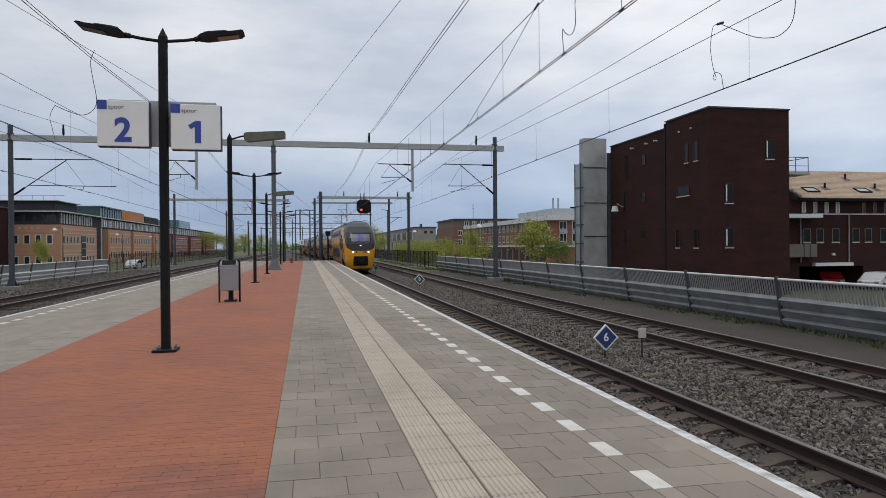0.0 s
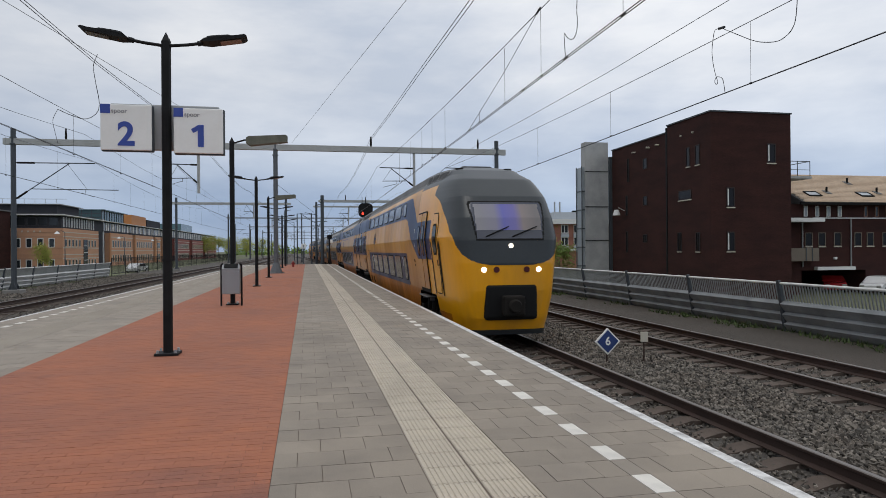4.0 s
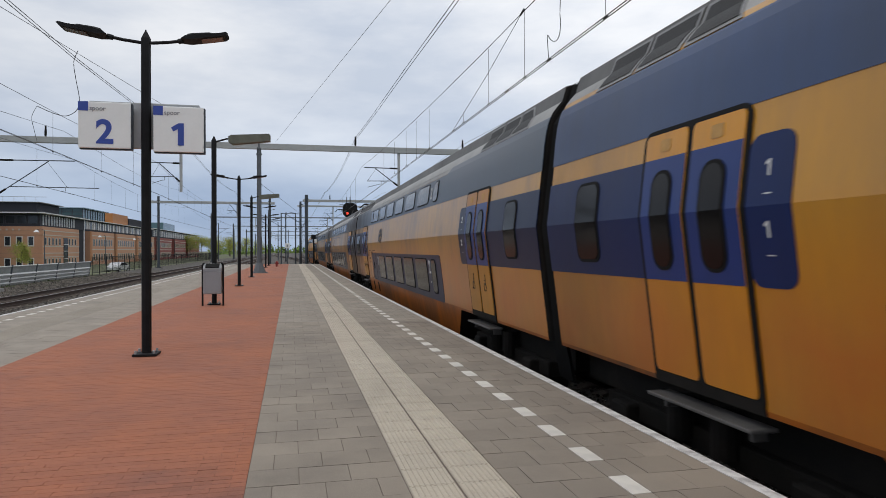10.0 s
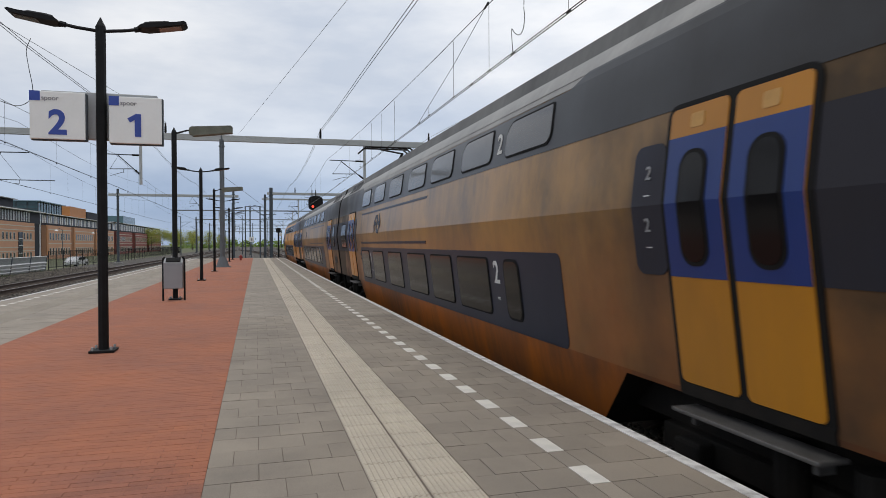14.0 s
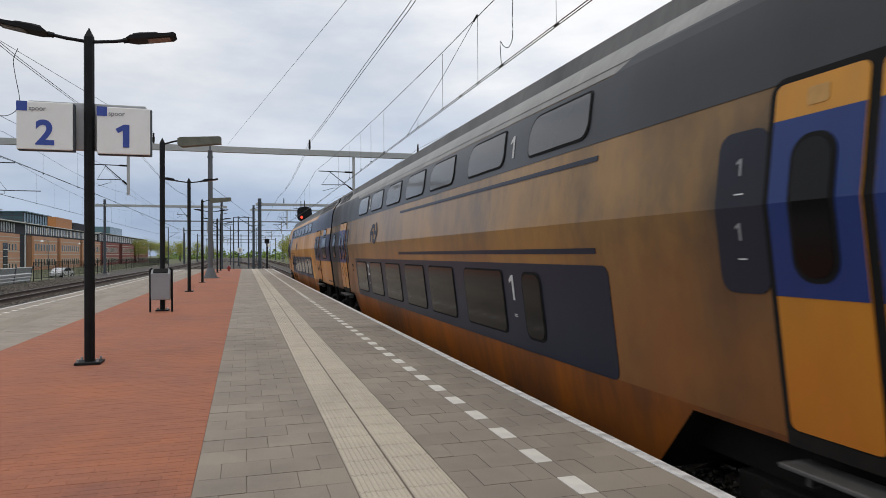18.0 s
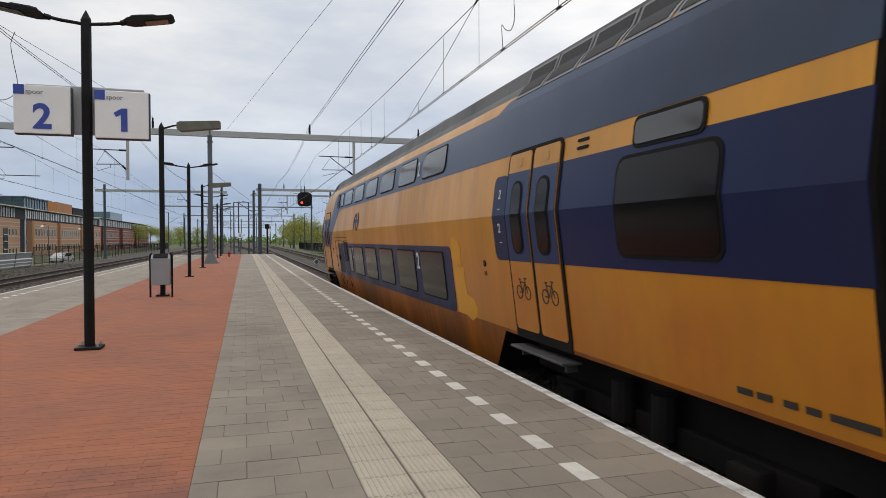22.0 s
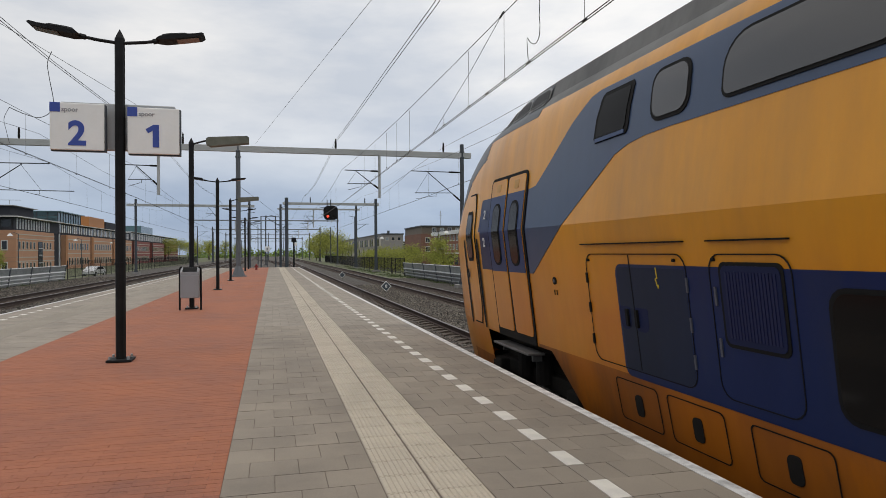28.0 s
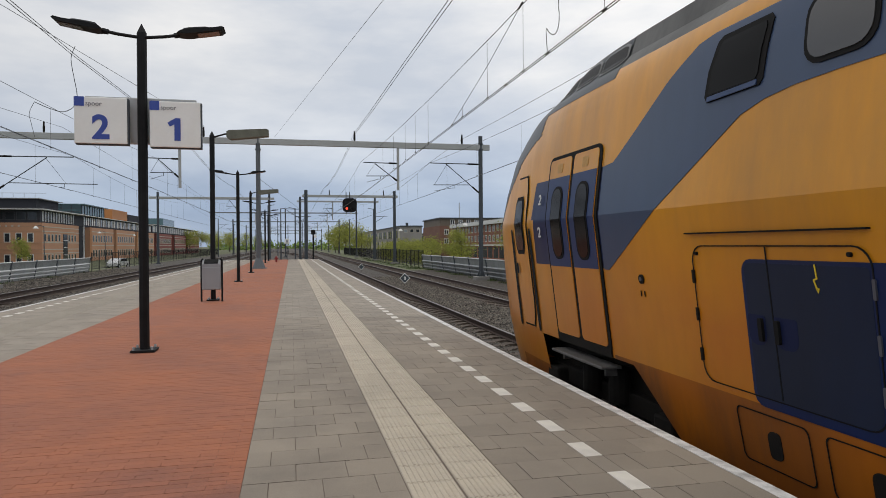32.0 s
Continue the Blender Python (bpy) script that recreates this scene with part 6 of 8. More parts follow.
def lamp_post(at, label, heads=2, height=4.28):
    lamp = thing("lamp_post", at, label, "lamp post", "lamp posts along the platform")
    bm = B()
    octagon(bm, 0, 0, 0.0, height - 0.12, 0.062)
    rod(bm, (0, 0, height - 0.12), (0, 0, height), 0.062, 0.004, 8)
    part("pole", bm, M["black_steel"], lamp, "black eight-sided steel pole")
    bm = B()
    octagon(bm, 0, 0, 1.24, 1.27, 0.072)
    part("collar", bm, M["black_steel"], lamp)
    bm = B()
    box(bm, -0.15, 0.15, -0.15, 0.15, 0.004, 0.034, 0.006)
    base = part("base_plate", bm, M["black_steel"], lamp)
    for x in (-0.11, 0.11):
        for y in (-0.11, 0.11):
            b2 = B()
            rod(b2, (x, y, 0.03), (x, y, 0.075), 0.016, seg=6)
            part("bolt", b2, M["galv"], base, "steel bolt")
    if heads == 2:
        lamp_head(lamp, -1, height)
        lamp_head(lamp, 1, height)
    else:
        bm = B()
        tube(bm, [(0.05, 0, height - 0.15), (0.30, 0, height - 0.07), (0.44, 0, height - 0.05)], 0.022, 8)
        part("arm", bm, M["black_steel"], lamp)
        bm = B()
        plate(bm, [(0.36, height - 0.15), (0.36, height - 0.02), (0.42, height + 0.02), (1.34, height + 0.08), (1.39, height + 0.05), (1.39, height - 0.10), (0.46, height - 0.21)], -0.13, 0.13, "y")
        part("lamp_head", bm, M["olive_lamp"], lamp, "long weathered olive luminaire")
    return lamp


first_lamp = lamp_post((-1.83, 9.4, 0), "black double-armed lamp post with two flat luminaires")
copy_thing(first_lamp, pose(-1.93, 26.7, 0))
copy_thing(first_lamp, pose(-1.95, 44.6, 0))
lamp_post((-1.88, 17.75, 0), "black lamp post with one long weathered luminaire", 1)
old = lamp_post((-1.96, 35.4, 0), "black lamp post with one long luminaire", 1, 4.2)
copy_thing(first_lamp, pose(-1.98, 55.0, 0))
old2 = copy_thing(first_lamp, pose(-1.97, 62.0, 0))

# the track sign: two box faces either side of the pole, a grey board behind
sign = thing("track_sign", (-1.83, 9.28, 0), "white track sign boxes numbered 2 and 1", "sign")
bm = B()
box(bm, -0.70, 0.66, 0.16, 0.24, 2.72, 3.325, 0.012)
part("back_board", bm, M["sign_rim"], sign, "grey back board")
bm = B()
for x in (-0.2, 0.2):
    rod(bm, (x, 0.06, 2.85), (x, 0.24, 2.85), 0.015, seg=8)
    rod(bm, (x, 0.06, 3.15), (x, 0.24, 3.15), 0.015, seg=8)
part("bracket", bm, M["black_steel"], sign)
for x0, x1, z0, z1, digit in ((-0.775, -0.155, 2.685, 3.275, "2"), (0.115, 0.735, 2.66, 3.255, "1")):
    bm = B()
    box(bm, x0 + 0.006, x1 + 0.016, 0.0, 0.07, z0 - 0.014, z1 - 0.004, 0.008)
    case = part("case", bm, M["mast"], sign, "dark sign case")
    bm = B()
    box(bm, x0, x1, -0.025, 0.0, z0, z1, 0.010)
    face = part("face", bm, M["sign_white"], sign, "white sign face")
    bm = B()
    box(bm, x0, x0 + 0.118, -0.030, -0.026, z1 - 0.118, z1)
    part("blue_square", bm, M["sign_blue"], face, "blue corner square")
    lettering("word", "spoor", 0.080, Matrix.Translation((x0 + 0.228, -0.028, z1 - 0.085)) @ Matrix.Rotation(radians(90), 4, "X"), M["sign_ink"], face, 0.002, bold=0.001)
    if digit == "1":
        cx, cz = (x0 + x1) / 2 + 0.01, (z0 + z1) / 2 - 0.065
        bm = B()
        plate(bm, [(cx - 0.02, cz - 0.145), (cx + 0.055, cz - 0.145), (cx + 0.055, cz + 0.145), (cx - 0.01, cz + 0.145), (cx - 0.105, cz + 0.085), (cx - 0.075, cz + 0.035), (cx - 0.02, cz + 0.068)], -0.032, -0.026, "y")
        part("digit", bm, M["sign_blue"], face, "blue digit")
        continue
    lettering("digit", digit, 0.42, Matrix.Translation(((x0 + x1) / 2 + 0.0, -0.028, (z0 + z1) / 2 - 0.10)) @ Matrix.Rotation(radians(90), 4, "X"), M["sign_blue"], face, 0.003, bold=0.012)

waste = thing("litter_bin", (-1.88, 17.45, 0), "silver-grey litter bin in a black tube frame", "litter bin")
bm = B()
box(bm, -0.215, 0.215, -0.16, 0.12, 0.30, 0.86, 0.015)
part("body", bm, M["bin_grey"], waste, "silver-grey steel bin body")
bm = B()
plate(bm, [(-0.16, 0.86), (0.12, 0.86), (0.12, 1.03), (0.02, 1.05), (-0.16, 0.93)], -0.215, 0.215, "x")
top = part("hood", bm, M["bin_grey"], waste, "sloping grey hood")
bm = B()
plate(bm, [(-0.145, 0.945), (-0.01, 1.035), (-0.02, 1.05), (-0.155, 0.96)], -0.165, 0.165, "x")
part("opening", bm, M["rubber"], top, "dark slot")
for x in (-0.245, 0.245):
    bm = B()
    rod(bm, (x, 0.0, 0), (x, 0.0, 0.99), 0.023, seg=10)
    rod(bm, (x, 0.0, 0.985), (x * 0.96, -0.01, 1.035), 0.023, seg=10)
    rod(bm, (x * 0.96, -0.01, 1.033), (x * 0.80, -0.02, 1.06), 0.022, seg=10)
    part("frame_leg", bm, M["black_steel"], waste, "black tube leg")

hyd = thing("standpipe", (-1.2, 58.5, 0), "red painted standpipe on the platform", "standpipe")
bm = B()
rod(bm, (0, 0, 0), (0, 0, 0.40), 0.09, seg=12)
rod(bm, (0, 0, 0.40), (0, 0, 0.48), 0.12, 0.05, 12)
rod(bm, (-0.17, 0, 0.28), (0.17, 0, 0.28), 0.06, seg=10)
part("pipe", bm, M["hydrant_red"], hyd)


# ---------------------------------------------------------------- overhead line
def mast(port, x, y, z0, z1, mat="mast", r=0.13, foot=True):
    bm = B()
    rod(bm, (x, y, z0), (x, y, z1), r, r * 0.92, 10)
    for z in (z1 - 0.9, z1 - 0.55):
        rod(bm, (x, y, z), (x, y, z + 0.08), r + 0.035, seg=10)
    part("mast", bm, M[mat], port, "steel line mast")
    if foot:
        bm = B()
        box(bm, x - 0.45, x + 0.45, y - 0.45, y + 0.45, -1.0, z0 + 0.02, 0.03)
        part("footing", bm, M["concrete"], port, "concrete footing")
        bm = B()
        for k in range(4):
            a = radians(45 + 90 * k)
            plate(bm, [(x + 0.1 * math.cos(a), z0 + 0.02), (x + 0.33 * math.cos(a), z0 + 0.02), (x + 0.12 * math.cos(a), z0 + 0.38)], y + 0.3 * math.sin(a) - 0.015, y + 0.3 * math.sin(a) + 0.015, "y")
        part("gusset", bm, M[mat], port)


def cantilever(port, x, y, z_top, drop, reach, tail=0.94, mat="mast"):
    """A hinged catenary arm: top tube and diagonal with their insulators, lower tube, stay and hooked steady arm."""
    at = lambda f, d: (x + reach * f, y, z_top - d)
    c = part("cantilever", rod(B(), at(0, 0), at(1.02, -0.03), 0.030, seg=8), M[mat], port, "dark hinged catenary arm")
    bm = rod(B(), at(0, drop), at(0.69, 0.02), 0.028, seg=8)
    part("diagonal_tube", bm, M[mat], c)
    low = drop * 0.69
    bm = rod(B(), at(0.214, low), at(tail, low + 0.03), 0.024, seg=8)
    part("lower_tube", bm, M[mat], c)
    part("stay", rod(B(), at(0.67, 0.03), at(0.92, low), 0.010, seg=6), M[mat], c)
    f = max(0.5, tail - 0.42)
    bm = tube(B(), [at(f, low), at(f, low + 0.22), at(f + 0.06 if f < 0.9 else f - 0.06, low + 0.22), at(min(f + 0.40, 1.0) if f < 0.9 else 1.0, low + 0.42)], 0.016, 6)
    part("steady_arm", bm, M[mat], c)
    for f0, f1, d0, d1 in ((0.05, 0.26, 0.0, -0.006), (0.04, 0.17, drop * 0.945, drop * 0.755)):
        part("insulator", rod(B(), at(f0, d0), at(f1, d1), 0.055, seg=10), M["under"], c, "dark insulator")


def gantry(y, x0, x1, z, posts, hangers, label, pins=(), mat_beam="beam", depth=0.30):
    port = thing("catenary_gantry", (0, 0, 0), label, "catenary gantry", "gantries over the tracks")
    bm = B()
    box(bm, x0, x1, y - 0.12, y + 0.12, z - depth, z, 0.015)
    part("beam", bm, M[mat_beam], port, "pale grey steel cross beam")
    for px, pz, mat, r in posts:
        mast(port, px, y, pz, z + 0.55 if pz < -0.5 else z + 0.2, mat, r, pz < -0.5)
    for hx, low, reach in hangers:
        bm = B()
        rod(bm, (hx, y, z - depth), (hx, y, low), 0.085, seg=8)
        part("drop_post", bm, M["beam"], port, "pale grey drop post")
        cantilever(port, hx, y, low + 1.70, 1.15, reach)
    for px in pins:
        bm = B()
        rod(bm, (px, y, z), (px, y, z + 0.62), 0.05, seg=8)
        rod(bm, (px, y, z + 0.08), (px, y, z + 0.40), 0.065, seg=8)
        part("pin_insulator", bm, M["under"], port, "dark pin insulator")
    return port


g1 = gantry(42.0, -16.85, 12.75, 7.88, [(12.15, -0.74, "mast", 0.15), (-16.35, -0.74, "mast", 0.15), (-1.88, 0.0, "mast_grey", 0.145)],
            [(6.7, 4.85, -2.15), (-6.35, 4.85, -1.75)], "pale steel gantry over four tracks with hanging arms", pins=(3.96, 10.9, -13.6, -5.0, -6.55), depth=0.36)
cantilever(g1, 12.15, 42.0, 6.60, 1.95, -3.35)
cantilever(g1, -16.35, 42.0, 6.50, 2.15, 4.2, 1.32)
g2 = gantry(82.0, 1.35, 12.95, 7.50, [(12.55, -0.74, "mast", 0.19), (1.80, -0.74, "mast", 0.22)], [(7.2, 5.2, -1.4)], "second gantry carrying a red signal", pins=(4.6, 11.2), mat_beam="beam")
gb = gantry(101.0, 0.9, 13.0, 8.05, [(12.45, -0.74, "mast", 0.17), (1.35, -0.74, "mast", 0.17)], [(6.1, 5.2, -1.4)], "slim gantry behind the signal gantry", mat_beam="beam", depth=0.24)
g3 = gantry(86.0, -16.6, -2.0, 7.4, [(-15.6, -0.74, "mast", 0.15), (-2.6, -0.74, "mast", 0.15)], [(-6.5, 5.4, -1.3)], "distant gantry over the far tracks", mat_beam="beam")
for k, yy in enumerate((128.0, 175.0, 225.0, 280.0, 340.0)):
    gantry(yy, -14.5, 12.5, 7.6, [(12.2, -0.74, "mast", 0.15), (-14.2, -0.74, "mast", 0.15)] + ([(-1.0, -0.74, "mast", 0.12)] if k in (0, 2) else []), [(6.7, 5.3, -1.5), (-6.4, 5.3, 1.5)], "distant gantry over the tracks", mat_beam="beam_far", depth=0.20)

# flared steel foot of the mast that stands on the platform
bm = B()
rod(bm, (-1.88, 42.0, 0.0), (-1.88, 42.0, 0.06), 0.50, 0.48, 12)
rod(bm, (-1.88, 42.0, 0.06), (-1.88, 42.0, 0.62), 0.38, 0.18, 8)
part("mast_foot", bm, M["mast_grey"], g1, "flared galvanised mast foot")
# single masts with short arms further down the line
for k, (x, y, top) in enumerate(((-3.2, 100.0, 8.2), (0.6, 96.0, 7.6), (-1.6, 112.0, 8.4), (0.9, 142.0, 8.8), (-4.6, 150.0, 8.6), (-3.0, 160.0, 9.0), (-6.4, 196.0, 9.2), (3.4, 205.0, 9.2), (-3.6, 250.0, 9.4), (1.6, 262.0, 9.4), (1.05, 82.0, 7.9), (-15.2, 150.0, 8.2), (-16.0, 200.0, 8.6), (12.6, 104.0, 8.0), (12.8, 150.0, 8.2))):
    single = thing("line_mast", (x, y, -0.95), "slim grey mast with a short arm beside the tracks", "mast", "line masts")
    part("pole", rod(B(), (0, 0, 0), (0, 0, top), 0.11, 0.08, 8), M["mast"], single)
    side = 1 if k % 2 else -1
    part("arm", rod(rod(B(), (0, 0, top - 1.2), (side * 2.2, 0, top - 1.15), 0.04, seg=6), (0, 0, top - 2.3), (side * 1.7, 0, top - 1.2), 0.035, seg=6), M["mast"], single)
    part("arm", rod(B(), (0, 0, top - 0.1), (-side * 0.9, 0, top + 0.1), 0.04, seg=6), M["mast"], single)
# small white board and a dark dwarf post where the platform ends
mk2 = thing("trackside_board", (-0.42, 76.0, -0.95), "small white square board on a post past the platform end", "trackside sign")
part("post", rod(B(), (0, 0, 0), (0, 0, 2.7), 0.04, seg=8), M["mast"], mk2)
part("board", box(B(), -0.26, 0.26, -0.06, 0.0, 2.55, 3.10, 0.02), M["sign_white"], mk2, "white board")
part("mark", box(B(), -0.07, 0.07, -0.072, -0.062, 2.68, 2.96), M["sign_ink"], mk2, "dark mark")
mk3 = thing("platform_signal_post", (2.23, 69.0, -0.95), "dark post with a square lamp box and white plate", "post")
part("post", rod(B(), (0, 0, 0), (0, 0, 3.75), 0.085, seg=8), M["black_steel"], mk3)
part("head", box(B(), -0.24, 0.22, -0.14, 0.16, 3.45, 3.92, 0.05), M["black_steel"], mk3, "dark lamp box")
part("plate", box(B(), 0.06, 0.30, -0.19, -0.16, 3.10, 3.42, 0.01), M["sign_white"], mk3, "small white plate")
sig = thing("railway_signal", (7.0, 81.6, -0.15), "black signal head showing a red light", "signal")
bm = B()
plate(bm, [(x, z) for x, z in rrect(-0.86, 0.86, 5.55, 7.25, 0.5, 5)], -0.10, 0.10, "y")
head = part("backboard", bm, M["black_steel"], sig, "black rounded backboard")
for k, (dx, dz) in enumerate(((-0.36, 5.98), (0.3, 5.98), (0.0, 6.65))):
    bm = B()
    rod(bm, (dx, -0.25, dz), (dx, -0.1, dz), 0.17, seg=16)
    part("lamp_hood", bm, M["black_steel"], head)
    bm = B()
    rod(bm, (dx, -0.27, dz), (dx, -0.25, dz), 0.145, seg=16)
    part("lens", bm, M["red_glow"] if k == 0 else M["rubber"], head, "glowing red lens" if k == 0 else "unlit lens")
bm = B()
rod(bm, (0, 0, 7.2), (0, 0, 8.0), 0.06, seg=8)
rod(bm, (-0.4, 0.2, 5.3), (-0.4, 0.2, 8.0), 0.04, seg=8)
part("hanger", bm, M["mast"], sig)


def cable(name, pts, r, label, group="overhead wires"):
    ob = part(name, tube(B(), pts, r, 5), M["wire"], None)
    return tagged(ob, label, "overhead wire", group)


def sag(y, y0, y1, z_end, z_mid):
    t = (y - y0) / (y1 - y0)
    return z_mid + (z_end - z_mid) * (2 * t - 1) ** 2


SPANS = [(-22.0, 42.0), (42.0, 86.0), (86.0, 128.0), (128.0, 175.0), (175.0, 225.0), (225.0, 280.0)]
for x, zc in ((4.333, 4.62), (8.705, 4.65), (-7.72, 4.68), (-12.1, 4.56)):
    pts, cat = [], []
    for a, b in SPANS:
        for k in range(13):
            y = a + (b - a) * k / 12
            cat.append((x, y, sag(y, a, b, 6.60, 5.88)))
        pts += [(x - 0.15, a, zc), (x + 0.15, b, zc)] if SPANS.index((a, b)) % 2 == 0 else [(x + 0.15, a, zc), (x - 0.15, b, zc)]
    for d in (-0.025, 0.025) if x in (4.333, -7.72) else (0.0,):
        cable("contact_wire", [(px + d, py, pz) for px, py, pz in pts], 0.008 if d else 0.013, "dark copper contact wire over the track")
    cable("messenger_wire", cat, 0.008, "dark messenger wire above the contact wire")
    for a, b in SPANS[:2]:
        n = 11
        for k in range(1, n):
            y = a + (b - a) * k / n
            if a < 0 and x == 4.333:
                continue
            if a < 0 and x == 8.705:
                y = -0.74 + 6.28 * (k - 4)
            dz = sag(y, a, b, 6.60, 5.88)
            d = tagged(part("dropper", rod(B(), (x, y, zc + 0.03), (x, y, dz), 0.004, seg=4), M["wire"]), "thin vertical dropper between the overhead wires", "overhead wire", "droppers")
            part("clamp", rod(B(), (x, y - 0.03, zc), (x, y + 0.03, zc), 0.022, seg=6), M["wire"], d)
for x, zs_ in ((3.93, (7.48, 7.73, 8.38)), (4.03, (7.48, 7.73, 8.38)), (10.9, (7.87, 7.86, 8.2)), (-6.5, (7.3, 7.4, 8.2)), (-6.6, (7.3, 7.4, 8.2)), (-12.6, (7.0, 7.05, 8.2))):
    cable("feeder_wire", [(x, -22, 8.3), (x, -8, 7.75), (x, 4, zs_[0] + 0.02), (x, 16, zs_[0]), (x, 23, zs_[1]), (x, 33, (zs_[1] + zs_[2]) / 2 - 0.03), (x, 41.9, zs_[2])] + [(x, 42 + 40 * k / 6, 8.35 - 0.55 * (1 - (k / 3 - 1) ** 2)) for k in range(1, 7)] + [(x, 128 + 50 * k, 8.2) for k in range(4)], 0.010, "dark feeder wire carried on pin insulators")
cable("cross_wire", [(-0.9, 42, 8.0), (2.2, 15, 7.0), (3.6, 2.0, 6.5)], 0.006, "thin slanting stay wire above the platform")
cable("cross_wire", [(-1.88, 42, 5.5), (1.80, 82, 5.2), (1.9, 128, 5.0)], 0.012, "dark stay wire between two masts")
def curl(pts, n=5):
    """A soft line through the given points."""
    P = [Vector(p) for p in pts]
    out = []
    for i in range(len(P) - 1):
        p0, p1, p2, p3 = P[max(i - 1, 0)], P[i], P[i + 1], P[min(i + 2, len(P) - 1)]
        for k in range(n):
            s = k / n
            out.append(0.5 * (2 * p1 + (p2 - p0) * s + (2 * p0 - 5 * p1 + 4 * p2 - p3) * s * s + (3 * p1 - p0 - 3 * p2 + p3) * s ** 3))
    return [tuple(p) for p in out] + [tuple(P[-1])]


cable("brace_wire", [(4.333, 12.05, 5.9), (4.333, 14.3, 5.33), (4.333, 17.6, 4.64)], 0.006, "slanting brace wire between messenger and contact wire")
for y, z0, z1 in ((14.28, 4.65, 5.86), (16.51, 4.65, 4.90), (11.93, 4.65, 5.90), (20.86, 4.65, 5.9), (23.12, 4.65, 5.92), (25.24, 4.65, 5.95), (28.2, 4.65, 6.0), (31.6, 4.65, 6.1), (8.6, 4.65, 5.88), (5.4, 4.65, 5.9)):
    d = tagged(part("dropper", rod(B(), (4.333, y, z0), (4.333, y, z1), 0.0045, seg=4), M["wire"]), "thin vertical dropper between the overhead wires", "overhead wire", "droppers")
    part("clamp", rod(B(), (4.333, y - 0.06, 4.63), (4.333, y + 0.06, 4.63), 0.018, seg=6), M["wire"], d)
for y in (17.6, 13.0, 10.72):
    tagged(part("wire_clamp", rod(B(), (4.333, y - 0.07, 4.62), (4.333, y + 0.07, 4.62), 0.02, seg=6), M["wire"]), "small dark clamp on the contact wire", "clamp", "wire clamps")
tagged(part("wire_clamp", rod(B(), (4.333, 11.95, 5.92), (4.333, 12.15, 5.88), 0.022, seg=6), M["wire"]), "dark clamp where the brace meets the messenger wire", "clamp", "wire clamps")
tagged(part("wire_clamp", rod(B(), (8.705, 12.66, 6.05), (8.705, 12.86, 6.08), 0.028, seg=6), M["wire"]), "dark clamp where two jumper cables meet", "clamp", "wire clamps")
J = "curled dark jumper cable between wires"
cable("jumper_cable", curl([(4.333, 10.15, 5.92), (4.333, 10.22, 5.3), (4.333, 10.2, 5.11), (4.333, 10.23, 4.93), (4.333, 10.35, 4.85), (4.333, 10.49, 4.87), (4.333, 10.64, 4.95), (4.333, 10.77, 5.04), (4.333, 10.72, 4.64)]), 0.007, J)
cable("jumper_cable", curl([(8.705, 10.5, 6.1), (8.705, 10.55, 5.57), (8.705, 10.65, 5.36), (8.705, 10.83, 5.27), (8.705, 11.11, 5.26), (8.705, 11.66, 5.44), (8.705, 12.38, 5.84), (8.705, 12.76, 6.06)]), 0.008, "looping dark jumper cable between wires")
cable("jumper_cable", curl([(8.705, 12.76, 6.06), (8.705, 12.92, 6.09), (8.705, 13.03, 6.05), (8.705, 13.11, 5.7), (8.705, 13.08, 5.42), (8.705, 13.0, 5.15), (8.705, 12.92, 4.96), (8.72, 12.98, 4.91), (8.73, 13.06, 4.98), (8.73, 13.02, 5.06), (8.705, 12.92, 5.06), (8.705, 12.78, 5.0), (8.705, 12.72, 4.92), (8.705, 12.66, 4.66)]), 0.007, J)
cable("jumper_cable", curl([(-7.65, 27.0, 8.77), (-7.79, 27.0, 8.34), (-7.73, 27.0, 7.77), (-7.6, 27.0, 6.95), (-7.71, 27.0, 6.55), (-8.08, 27.0, 6.34), (-8.58, 27.0, 6.47), (-9.02, 27.0, 6.67)]), 0.013, "hanging dark jumper cable between wires")
cable("jumper_cable", curl([(-9.02, 27.0, 6.67), (-9.19, 27.0, 6.26), (-9.12, 27.0, 5.83), (-9.02, 27.0, 5.39)]), 0.009, J)
cable("feeder_wire", [(-15.6, -22, 8.6), (-10.2, 10.5, 8.56), (-8.46, 21.1, 8.57), (-6.18, 34.9, 8.57), (-5.0, 42.0, 8.55)], 0.009, "thin dark feeder wire crossing above the tracks")


# ---------------------------------------------------------------- small trackside signs
def diamond(at, size, text, label, face="sign_blue_dark"):
    s = thing("speed_board", at, label, "trackside sign", "diamond signs beside the track")
    bm = B()
    plate(bm, [(0, -size), (size, 0), (0, size), (-size, 0)], -0.02, 0.02, "y")
    rim = part("rim", bm, M["sign_white"], s, "white rim")
    bm = B()
    q = size * 0.86
    plate(bm, [(0, -q), (q, 0), (0, q), (-q, 0)], -0.026, -0.021, "y")
    part("face", bm, M[face], s, "dark blue face" if face == "sign_blue_dark" else "faded slate face")
    lettering("digit", text, size * 0.85, Matrix.Translation((0, -0.030, -0.0)) @ Matrix.Rotation(radians(90), 4, "X"), M["sign_white"], s, 0.003, bold=0.004)
    bm = B()
    rod(bm, (0, 0.03, -size - 0.35), (0, 0.03, 0), 0.02, seg=8)
    part("stake", bm, M["rail_side"], s)
    return s


